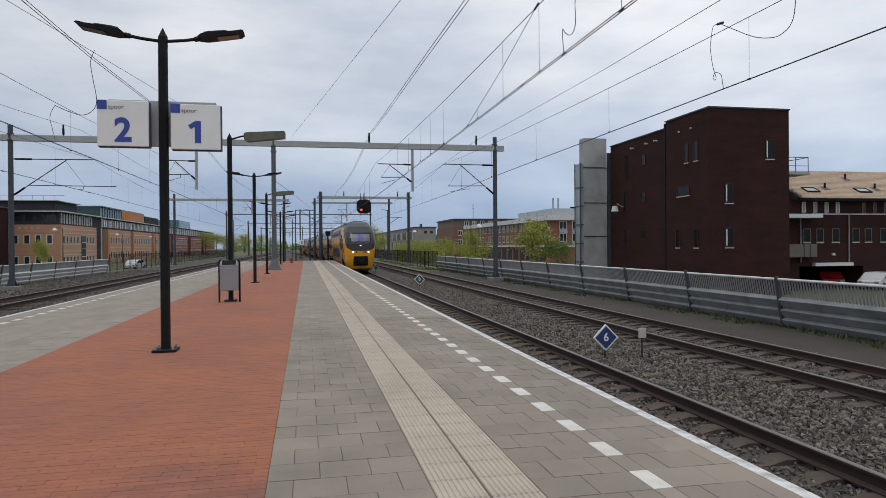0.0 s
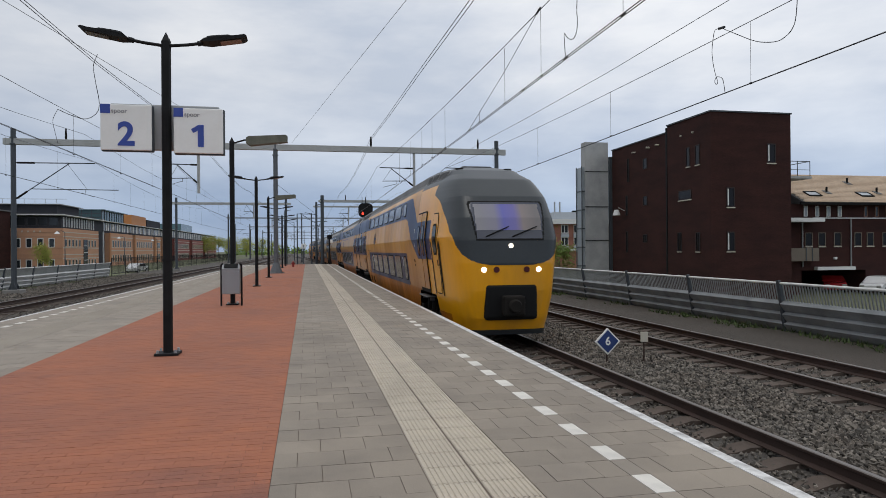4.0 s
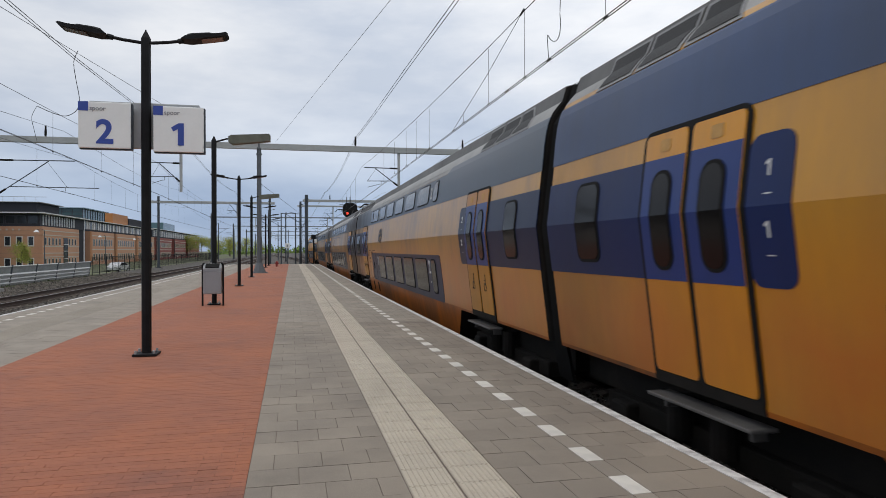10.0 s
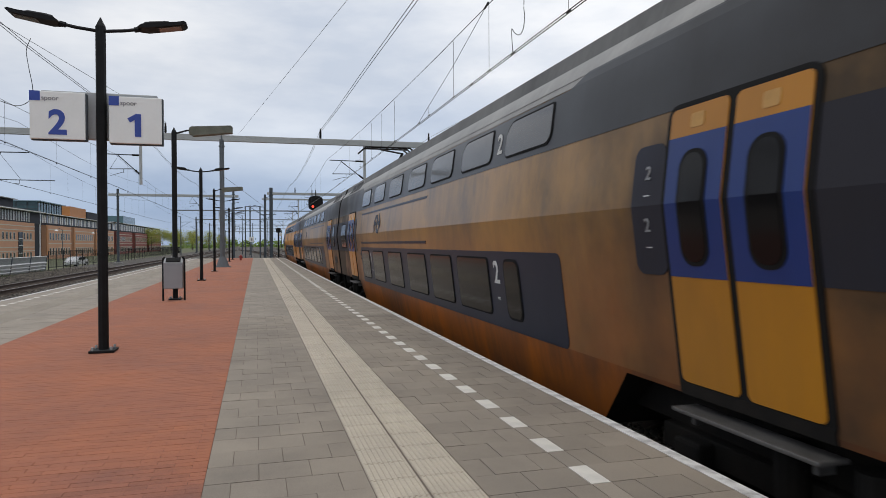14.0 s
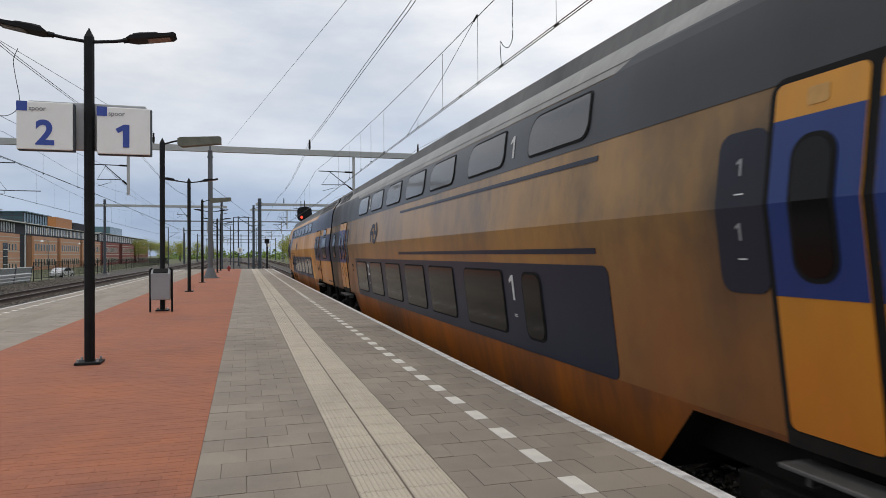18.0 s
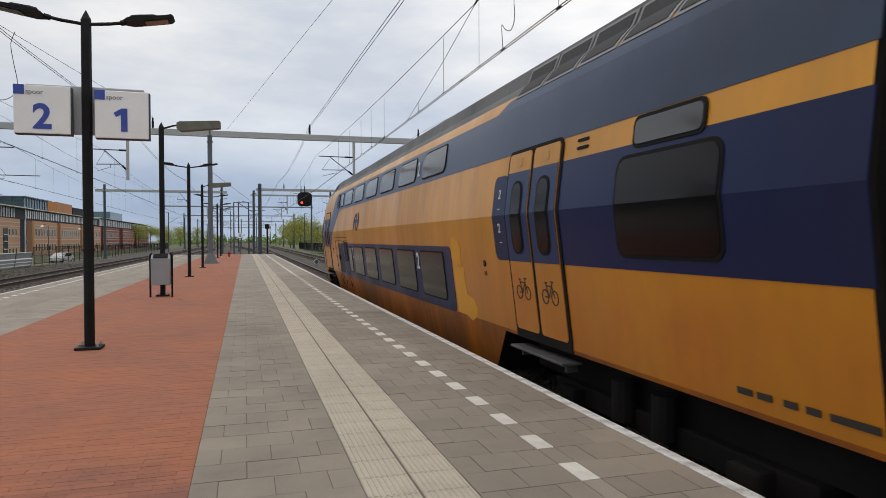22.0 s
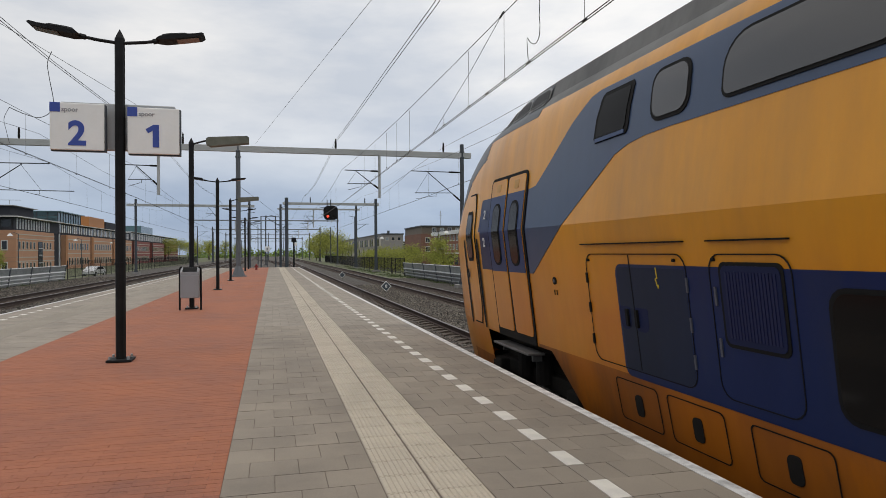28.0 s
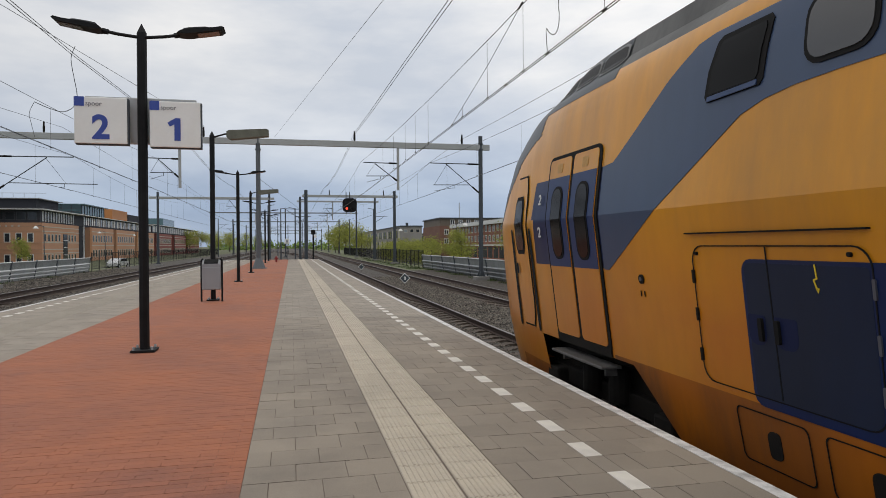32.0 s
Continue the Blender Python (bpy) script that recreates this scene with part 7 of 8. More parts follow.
M["sign_slate"] = surface("faded_slate_sign_face", (0.055, 0.070, 0.080), 0.5, fine=30, coarse=4, vary=0.1, bump=0)
M["sign_blue_dark"] = surface("dark_blue_sign_face", (0.02, 0.045, 0.16), 0.45, fine=30, coarse=4, vary=0.1, bump=0)
diamond((5.95, 12.6, -0.52), 0.27, "6", "blue diamond board with white 6 and rim")
diamond((6.25, 37.0, -0.50), 0.30, "8", "faded slate diamond board with number 8", "sign_slate")
diamond((6.0, 58.5, -0.52), 0.28, "", "plain dark diamond board beside the track", "sign_slate")
mk = thing("marker_post", (6.62, 12.35, -0.94), "small cream marker plate on a stake", "marker post")
part("stake", rod(B(), (0, 0, 0), (0, 0, 0.5), 0.016, seg=8), M["rail_side"], mk)
part("plate", box(B(), -0.08, 0.08, -0.03, 0.0, 0.42, 0.62, 0.006), M["cream"], mk, "cream plate")


# ---------------------------------------------------------------- barriers and railings
def barrier(x, y0, y1, step, s, label, steel="barrier_steel"):
    """A noise barrier that leans towards the track: bulging steel planks below, a strip of thin upright slats and a rail above."""
    f = thing("noise_barrier", (0, 0, 0), label, "barrier", kind="structure")
    n = int(round((y1 - y0) / step))
    base, high = -0.97, 1.36
    lean = lambda v: x - s * 0.26 * v / high
    prof = [(0.0, 0.0), (0.06, 0.06), (0.125, 0.20), (0.01, 0.27), (0.06, 0.33), (0.125, 0.47), (0.01, 0.54), (0.06, 0.60), (0.13, 0.76), (0.0, 0.85)]
    for k in range(n):
        a, b = y0 + k * step + 0.04, y0 + (k + 1) * step - 0.04
        bm = B()
        plate(bm, [(lean(v) - s * u, base + v) for u, v in prof] + [(lean(0.85) + s * 0.06, base + 0.85), (lean(0.0) + s * 0.06, base)], a, b, "y")
        part("panel", bm, M[steel], f, "bulging galvanised steel planks")
        bm = B()
        m = int((b - a) / 0.105)
        for j in range(m):
            q = a + (b - a) * j / m
            plate(bm, [(lean(0.85) - 0.012, base + 0.85), (lean(0.85) + 0.012, base + 0.85), (lean(1.31) + 0.012, base + 1.31), (lean(1.31) - 0.012, base + 1.31)], q, q + 0.034, "y")
        tagged(part("screen", bm, M["barrier_slat"], f, "row of thin grey upright slats"), kind="stuff")
    for k in range(n + 1):
        y = y0 + k * step
        bm = B()
        plate(bm, [(lean(-0.05) - s * 0.11, base - 0.05), (lean(-0.05) + s * 0.07, base - 0.05), (lean(1.42) + s * 0.03, base + 1.42), (lean(1.42) - s * 0.06, base + 1.42)], y - 0.05, y + 0.05, "y")
        part("post", bm, M["mast"], f, "dark leaning steel post")
    bm = B()
    rod(bm, (lean(1.335), y0, base + 1.335), (lean(1.335), y1, base + 1.335), 0.035, seg=8)
    part("top_rail", bm, M["white_trim"], f, "bright top rail")
    return f


barrier(13.1, -15.2, 65.8, 4.5, 1, "galvanised steel noise barrier leaning over the track side")
barrier(-18.5, 5.0, 68.0, 4.5, -1, "galvanised steel noise barrier on the far side, coloured as lit", "barrier_lit")


def railing(x, y0, y1, step, label):
    f = thing("railing", (0, 0, 0), label, "railing", kind="structure")
    n = int((y1 - y0) / step)
    for k in range(n + 1):
        y = y0 + k * step
        bm = B()
        box(bm, x - 0.03, x + 0.03, y - 0.03, y + 0.03, -1.0, 0.85)
        part("post", bm, M["black_steel"], f)
    bm = B()
    for z in (-0.75, 0.75):
        box(bm, x - 0.02, x + 0.02, y0, y1, z, z + 0.05)
    for k in range(int((y1 - y0) / 0.22)):
        y = y0 + k * 0.22
        box(bm, x - 0.008, x + 0.008, y, y + 0.016, -0.75, 0.75)
    tagged(part("bars", bm, M["black_steel"], f, "thin black bars"), kind="stuff")
    return f


railing(13.0, 66.0, 170.0, 2.5, "black bar railing beside the far track")
railing(-18.4, 69.0, 180.0, 2.5, "black bar railing beyond the far platform track")


# ---------------------------------------------------------------- buildings
def wall_block(b, x0, x1, y0, y1, z0, z1, mat, name="wall", label=""):
    bm = B()
    box(bm, x0, x1, y0, y1, z0, z1)
    return part(name, bm, M[mat], b, label)


def opening(b, face, at, u0, u1, z0, z1, frame="white_trim", glass="bld_glass", sill=True, split=0, t=0.06, deep=0.02):
    """A window set in a face: 'y' faces the viewer down the line (at = y), 'x-' looks to the track from the right, 'x+' from the left."""
    def slabs(bm, a, b_, c, d, near, far):
        if face == "y":
            return box(bm, a, b_, at - near, at - far, c, d)
        s = -1 if face == "x-" else 1
        lo, hi = sorted((at + s * near, at + s * far))
        return box(bm, lo, hi, a, b_, c, d)
    bm = B()
    for a, b_, c, d in ((u0, u0 + t, z0, z1), (u1 - t, u1, z0, z1), (u0 + t, u1 - t, z0, z0 + t), (u0 + t, u1 - t, z1 - t, z1)):
        slabs(bm, a, b_, c, d, 0.05, -0.05)
    for k in range(split):
        c = u0 + (u1 - u0) * (k + 1) / (split + 1)
        slabs(bm, c - t / 2, c + t / 2, z0 + t, z1 - t, 0.045, -0.05)
    w = part("window", bm, M[frame], b, "framed window")
    part("pane", slabs(B(), u0 + t * 0.5, u1 - t * 0.5, z0 + t * 0.5, z1 - t * 0.5, deep, -0.03), M[glass], w)
    if sill:
        part("sill", slabs(B(), u0 - 0.02, u1 + 0.02, z0 - 0.08, z0 - 0.01, 0.07, 0.0), M["cream"], w, "pale sill")
    return w


GROUND = -2.45
STREET = -1.72
# the dark brick block with its grey stair tower
dark = thing("apartment_block", (0, 0, 0), "dark brown brick apartment block with small scattered windows", "building")
wall_block(dark, 28.0, 34.45, 42.4, 48.2, GROUND, 11.0, "dark_brick", label="dark brown brick wall")
wall_block(dark, 28.22, 34.4, 48.25, 58.4, GROUND, 10.55, "dark_brick", label="dark brown brick wall, lower part")
wall_block(dark, 27.93, 34.52, 42.33, 48.25, 11.0, 11.10, "mast", "coping", "thin dark coping")
wall_block(dark, 28.15, 34.5, 48.3, 58.45, 10.55, 10.64, "mast", "coping", "thin dark coping")
wall_block(dark, 27.98, 28.14, 48.27, 48.45, -1.0, 10.9, "black_steel", "downpipe", "dark downpipe")
for u0, u1, z0, z1 in ((32.5, 33.2, 7.45, 8.85), (29.2, 29.85, 4.25, 5.65), (29.2, 29.85, 1.1, 2.5)):
    w = opening(dark, "y", 42.4, u0, u1, z0, z1, "dark_frame", "dark_pane", t=0.07)
    part("curtain", box(B(), u0 + 0.08, u0 + 0.19, 42.375, 42.38, z0 + 0.12, z1 - 0.1), M["white_trim"], w, "white curtain")
for u0, u1, z0, z1 in ((45.0, 45.5, 7.45, 8.9), (43.75, 44.3, 7.45, 8.9), (44.85, 46.6, 5.0, 5.72), (46.2, 46.8, 1.1, 2.55), (43.75, 44.3, 1.1, 2.5)):
    opening(dark, "x-", 28.0, u0, u1, z0, z1, "dark_frame", "dark_pane", t=0.06)
for u0, u1, z0, z1 in ((51.8, 52.5, 8.1, 9.0), (51.8, 52.5, 5.0, 5.8), (51.85, 52.6, 1.85, 2.55), (55.0, 55.4, 7.3, 9.4), (55.3, 55.7, 4.3, 6.1), (55.3, 55.7, 1.0, 2.9)):
    opening(dark, "x-", 28.22, u0, u1, z0, z1, "dark_frame", "dark_pane", t=0.05, sill=False)
for y, z in ((53.9, 9.75), (51.4, 9.8), (49.9, 9.8), (46.2, 9.9), (44.6, 9.9)):
    part("vent", rod(B(), (28.24 if y > 48.2 else 28.02, y, z), (27.9, y, z), 0.07, seg=10), M["cream"], dark, "small pale vent")
part("wall_lamp", rod(rod(B(), (28.2, 55.9, 4.75), (27.6, 55.9, 5.05), 0.03, seg=8), (27.4, 55.9, 4.35), (27.4, 55.9, 4.85), 0.34, 0.2, 16), M["white_trim"], dark, "white dome street lamp")

tower = thing("stair_tower", (0, 0, 0), "grey concrete stair tower with glazed side bays", "building")
wall_block(tower, 25.55, 27.85, 58.5, 59.5, GROUND, 11.35, "panel_grey", label="grey panel wall")
for z in (2.1, 5.25, 8.55):
    wall_block(tower, 25.52, 27.85, 58.46, 58.5, z, z + 0.07, "rubber", "joint", "dark panel joint")
wall_block(tower, 25.30, 25.55, 58.7, 59.9, GROUND, 9.0, "sky_pane", "glazing", "strip of stair glazing")
for k in range(6):
    z = GROUND + 0.4 + 1.75 * k
    wall_block(tower, 25.24, 25.55, 58.6, 60.0, z, z + 0.10, "mast", "transom", "dark steel transom")
for y in (58.62, 59.9):
    wall_block(tower, 25.22, 25.29, y, y + 0.08, GROUND, 9.1, "mast", "mullion", "dark steel mullion")
wall_block(tower, 28.0, 28.25, 58.45, 58.8, GROUND, 10.0, "mast", "corner_post", "dark steel corner post")

# the long dark-brick row with a sandy roof
row_house = thing("terraced_house", (0, 0, 0), "dark brick terrace with sandy tiled roof and roof lights", "building")
wall_block(row_house, 34.5, 38.25, 46.0, 56.0, GROUND, 4.75, "dark_brick", label="dark brown brick wall")
wall_block(row_house, 38.25, 44.2, 46.0, 56.0, -0.5, 4.75, "dark_brick", label="dark brown brick wall over the garage")
wall_block(row_house, 44.2, 76.0, 46.0, 56.0, GROUND, 4.75, "dark_brick", label="dark brown brick wall")
wall_block(row_house, 38.25, 44.2, 53.0, 56.0, GROUND, -0.5, "dark_brick", "garage_wall", "dark rear wall of the open garage")
bm = B()
plate(bm, [(45.3, 4.75), (45.3, 4.87), (50.6, 7.62), (56.4, 4.87), (56.4, 4.75)], 37.9, 76.0, "x")
roof = part("roof", bm, M["flat_roof"], row_house, "roof body")
wall_block(row_house, 37.6, 76.0, 45.18, 45.32, 4.68, 4.86, "rubber", "gutter", "black gutter")
tv, tf = [], []
for r in range(22):
    for c in range(110):
        x = 38.0 + c * 0.34 + (0.17 if r % 2 else 0)
        t0, t1 = r / 22, (r + 1.12) / 22
        y0, z0, y1, z1 = 45.25 + 5.35 * t0, 4.93 + 2.75 * t0, 45.25 + 5.35 * t1, 4.90 + 2.75 * t1
        k = len(tv)
        tv += [(x, y0, z0), (x + 0.33, y0, z0), (x + 0.33, y1, z1), (x, y1, z1), (x, y0, z0 - 0.05), (x + 0.33, y0, z0 - 0.05)]
        tf += [(k, k + 1, k + 2, k + 3), (k + 4, k + 5, k + 1, k)]
tagged(quick("roof_tiles", tv, tf, M["roof_tile"], row_house, "sandy roof tiles"), kind="stuff")


def roof_z(y):
    return 4.93 + (y - 45.25) * 0.514


for x in (39.2, 44.1, 49.3, 54.6):
    frame_bm = B()
    for x0, x1, y0, y1 in ((x, x + 0.08, 46.25, 46.85), (x + 1.12, x + 1.2, 46.25, 46.85), (x, x + 1.2, 46.17, 46.25), (x, x + 1.2, 46.85, 46.93)):
        plate(frame_bm, [(y0, roof_z(y0) + 0.01), (y1, roof_z(y1) + 0.01), (y1, roof_z(y1) + 0.10), (y0, roof_z(y0) + 0.10)], x0, x1, "x")
    rl = part("roof_light", frame_bm, M["rubber"], row_house, "black framed roof window")
    part("pane", plate(B(), [(46.25, roof_z(46.25) + 0.02), (46.85, roof_z(46.85) + 0.02), (46.85, roof_z(46.85) + 0.06), (46.25, roof_z(46.25) + 0.06)], x + 0.08, x + 1.12, "x"), M["sky_pane"], rl)
for x, y in ((41.5, 47.0), (45.2, 48.9), (46.3, 47.0), (51.0, 48.6), (56.0, 47.2)):
    fl = part("flue", rod(B(), (x, y, roof_z(y) - 0.1), (x, y, roof_z(y) + 0.42), 0.08, seg=10), M["rubber"], row_house, "dark flue")
    part("flue_foot", plate(B(), [(y - 0.35, roof_z(y - 0.35) + 0.005), (y + 0.25, roof_z(y + 0.25) + 0.005), (y + 0.25, roof_z(y + 0.25) + 0.035), (y - 0.35, roof_z(y - 0.35) + 0.035)], x - 0.25, x + 0.25, "x"), M["roof_dark"], fl, "dark lead flashing")
wall_block(row_house, 39.4, 76.0, 45.92, 46.0, 3.62, 3.70, "white_trim", "string_course", "white band")
for k in range(18):
    x = 38.5 + 1.04 * k + (1.4 if k > 3 else 0)
    opening(row_house, "y", 46.0, x, x + 0.34, 3.78, 4.62, "brown_brick" if k > 3 else "white_trim", "sky_pane" if k < 4 else "bld_glass", t=0.05, sill=False)
for k, x in enumerate((38.6, 39.8, 41.25, 43.15, 44.32, 45.8, 47.3, 48.9, 50.4, 52.0, 53.5, 55.0)):
    opening(row_house, "y", 46.0, x, x + 0.66, 1.42, 2.5, "brown_grey", "dark_pane", t=0.05)
for x in (38.3, 42.76):
    part("downpipe", rod(B(), (x, 45.9, -0.2), (x, 45.9, 3.6), 0.06, seg=8), M["grille_rim"], row_house, "thin grey downpipe")
wall_block(row_house, 34.5, 39.4, 44.8, 46.0, 3.32, 3.62, "white_trim", "balcony", "white balcony slab")
wall_block(row_house, 34.5, 39.2, 45.2, 46.0, 0.26, 1.28, "brown_grey", "porch", "cream balcony front")
for x in (38.0, 38.55):
    wall_block(row_house, x, x + 0.06, 45.16, 45.2, 0.26, 1.28, "mast", "joint", "dark panel joint")
terr = part("terrace", box(B(), 34.5, 38.1, 44.6, 48.0, 6.62, 6.80), M["panel_grey"], row_house, "grey terrace slab")
for x in (34.6, 35.75, 36.9, 38.0):
    part("baluster", rod(B(), (x, 44.7, 6.80), (x, 44.7, 7.95), 0.03, seg=6), M["mast"], terr)
bm = B()
rod(bm, (34.6, 44.7, 7.95), (38.0, 44.7, 7.95), 0.03, seg=6)
rod(bm, (38.0, 44.7, 7.95), (38.0, 48.0, 7.95), 0.03, seg=6)
rod(bm, (34.6, 44.7, 7.3), (38.0, 44.7, 7.3), 0.02, seg=6)
part("terrace_rail", bm, M["mast"], terr, "thin terrace rail")
wall_block(row_house, 39.4, 42.9, 45.6, 46.0, -0.48, -0.22, "white_trim", "canopy", "white canopy edge")
part("wall_lamp", box(B(), 41.2, 41.45, 45.85, 46.0, 0.35, 0.55, 0.02), M["white_trim"], row_house, "small white wall lamp")


def car_shape(at, rz, paint, label):
    c = thing("parked_car", at, label, "car", "parked cars", rz=rz)
    bm = B()
    side = [(-2.05, 0.28), (-2.1, 0.62), (-1.95, 0.82), (-1.35, 0.92), (-0.75, 1.38), (0.75, 1.42), (1.45, 0.98), (1.95, 0.9), (2.1, 0.6), (2.05, 0.28)]
    plate(bm, side, -0.82, 0.82, "y")
    bmesh.ops.bevel(bm, geom=list(bm.edges), offset=0.06, segments=2, affect="EDGES")
    part("body", bm, M[paint], c)
    bm = B()
    plate(bm, [(-1.2, 0.93), (-0.72, 1.30), (0.72, 1.34), (1.28, 0.98)], -0.83, 0.83, "y")
    part("glass", bm, M["bld_glass"], c)
    for x in (-1.3, 1.3):
        for y in (-0.75, 0.75):
            wh = part("wheel", rod(B(), (x, y - 0.1, 0.31), (x, y + 0.1, 0.31), 0.31, seg=18), M["rubber"], c)
            part("rim", rod(B(), (x, y - 0.105, 0.31), (x, y + 0.105, 0.31), 0.19, seg=14), M["galv"], wh)
    for y in (-0.6, 0.6):
        part("headlight", box(B(), -2.13, -2.05, y - 0.16, y + 0.16, 0.58, 0.74, 0.02), M["lens_grey"], c)
    return c


car_shape((43.0, 48.4, -2.4), 60, "car_red", "red parked car below the dark brick terrace")
car_shape((44.9, 45.2, -2.4), 25, "car_white", "white parked car below the dark brick terrace")
car_shape((-25.0, 107.0, -1.72), 78, "car_white", "white parked car behind the far railing")

# brick flats further along the right-hand street
flats = thing("apartment_building", (0, 0, 0), "red brick flats with white cornice and grey roof storey", "building", "flats beyond the trees")
FX = 41.73
wall_block(flats, FX, 62.0, 110.0, 171.0, GROUND, 5.66, "warm_brick", label="warm red-brown brick wall")
wall_block(flats, FX - 0.9, 62.5, 109.1, 171.3, 5.66, 6.5, "white_trim", "cornice", "deep white cornice")
wall_block(flats, FX + 1.4, 62.0, 112.5, 132.0, 6.5, 7.9, "zinc", "roof_storey", "pale grey roof storey")
wall_block(flats, FX - 0.35, 62.0, 109.65, 171.0, 1.05, 1.35, "white_trim", "band", "white band")
for r, z in enumerate((1.95, 4.1)):
    for k in range(7):
        x = FX + 1.7 + 2.35 * k
        w = opening(flats, "y", 110.0, x, x + 1.35, z, z + 1.45, "white_trim", split=1, t=0.10, sill=False)
        part("balcony", box(B(), x - 0.05, x + 1.4, 109.75, 110.0, z - 0.75, z - 0.05), M["zinc"], flats, "small pale balcony front")
    for k in range(21):
        y = 111.4 + 2.85 * k
        opening(flats, "x-", FX, y, y + 1.5, z, z + 1.45, "white_trim", split=1, t=0.12, sill=False)
for k in range(15):
    y = 112.0 + 4.0 * k
    part("shop_window", box(B(), FX - 0.03, FX + 0.1, y, y + 3.0, -1.5, 0.8), M["bld_glass"], flats, "dark ground-floor glazing")
for x in (44.6, 45.6):
    part("roof_flue", rod(B(), (x, 116.0, 7.9), (x, 116.0, 10.0), 0.16, seg=8), M["galv"], flats, "pale roof flue")
part("roof_box", box(B(), 47.5, 48.6, 114.0, 115.0, 7.9, 8.3), M["rubber"], flats, "dark roof box")
rear = thing("apartment_building", (0, 0, 0), "brown brick block with a grey set-back top storey", "building", "flats beyond the trees")
wall_block(rear, 42.3, 62.0, 190.0, 215.0, GROUND, 6.9, "brown_brick", label="brown brick wall")
wall_block(rear, 42.5, 62.0, 190.3, 215.0, 6.9, 9.0, "brown_grey", "top_storey", "grey clad top storey")
wall_block(rear, 42.1, 62.3, 189.7, 215.3, 9.0, 9.3, "mast", "roof_edge", "dark roof edge")
for k in range(7):
    for z in (1.6, 4.3):
        opening(rear, "y", 190.0, 43.6 + 2.6 * k, 45.0 + 2.6 * k, z, z + 1.6, "white_trim", split=1, t=0.12, sill=False)
    opening(rear, "y", 190.3, 45.6 + 2.4 * k, 46.9 + 2.4 * k, 7.2, 8.7, "white_trim", "sky_pane" if k % 2 else "bld_glass", split=1, t=0.16, sill=False)
part("antenna", rod(B(), (49.5, 195, 9.2), (49.5, 195, 14.0), 0.10, seg=6), M["galv"], rear, "thin roof antenna")
for dz in (11.8, 12.6, 13.3):
    part("antenna_bar", rod(B(), (49.1, 195, dz), (49.9, 195, dz), 0.06, seg=6), M["galv"], rear)

hall = thing("industrial_hall", (0, 0, 0), "long low grey-brown hall beyond the trees", "building")
wall_block(hall, 24.7, 29.6, 152.0, 250.0, GROUND, 5.6, "hall_grey", label="grey-brown wall")
wall_block(hall, 24.55, 29.8, 151.8, 250.2, 5.6, 5.85, "mast", "eaves", "dark eaves")
for k in range(30):
    y = 154.0 + 3.2 * k
    part("panel", box(B(), 24.62, 24.7, y, y + 1.9, 0.2, 2.3), M["cream" if k % 3 else "bld_glass"], hall, "wall panel")
    part("panel", box(B(), 24.62, 24.7, y, y + 1.9, 3.0, 4.8), M["bld_glass" if k % 3 else "cream"], hall, "wall panel")
for k in range(3):
    opening(hall, "y", 152.0, 25.4 + 1.4 * k, 26.2 + 1.4 * k, 4.2, 5.0, "cream", "sky_pane" if k == 0 else "bld_glass", sill=False)
part("roof_vent", box(B(), 26.0, 26.5, 152.5, 153.2, 5.85, 6.5), M["mast"], hall, "small dark roof vent")

# the office row on the left-hand side
offices = thing("office_building", (0, 0, 0), "orange brick offices with a dark glazed top storey", "building", "offices across the street")
LX = -43.34
wall_block(offices, -62.0, LX, 132.0, 153.0, GROUND, 5.8, "orange_brick", label="orange brick wall")
wall_block(offices, -61.6, LX - 0.5, 132.5, 158.5, 5.8, 8.1, "grey_clad", "top_storey", "dark set-back top storey")
wall_block(offices, -62.5, LX + 0.5, 131.2, 158.3, 8.1, 8.24, "white_trim", "roof_edge", "thin projecting white roof edge")
wall_block(offices, -62.3, LX + 0.2, 131.5, 158.0, 8.24, 8.40, "flat_roof", "roof", "flat grey roof")
wall_block(offices, -60.5, -45.6, 136.0, 148.0, 8.40, 10.3, "grey_clad", "plant_room", "grey roof plant room")
wall_block(offices, -61.0, -44.9, 135.4, 148.5, 10.3, 10.42, "beam", "plant_roof", "pale plant room roof edge")
for k in range(9):
    part("roof_railing", rod(rod(B(), (-60 + 1.8 * k, 135.6, 10.5), (-60 + 1.8 * k, 135.6, 11.3), 0.04, seg=5), (-60 + 1.8 * k, 135.6, 11.3), (-58.2 + 1.8 * k, 135.6, 11.3), 0.04, seg=5), M["galv"], offices, "thin roof railing")
for k in range(5):
    for z in (-1.6, 2.25):
        x = -49.45 + 1.86 * k - 3.72
        opening(offices, "y", 132.0, x, x + 1.05, z, z + 1.75, "white_trim", split=0, t=0.14)
    opening(offices, "y", 132.5, -53.0 + 1.8 * k, -51.5 + 1.8 * k, 6.3, 7.7, "mast", split=0, sill=False)
for k in range(13):
    opening(offices, "x+", LX - 0.5, 133.6 + 1.45 * k, 134.2 + 1.45 * k, 6.1, 7.9, "white_trim", "sky_pane", t=0.1, sill=False)
for k in range(10):
    for z in (-1.4, 2.4):
        if k not in (5, 6):
            opening(offices, "x+", LX, 132.9 + 1.9 * k, 134.0 + 1.9 * k, z, z + 1.45, "cream", t=0.12, sill=False)
entry = wall_block(offices, LX - 0.1, LX + 0.1, 143.2, 145.6, -1.6, 3.9, "bld_glass", "stair_glazing", "tall dark stair glazing")
for z in (-0.2, 1.3, 2.6):
    part("transom", box(B(), LX + 0.1, LX + 0.16, 143.2, 145.6, z, z + 0.1), M["white_trim"], entry)
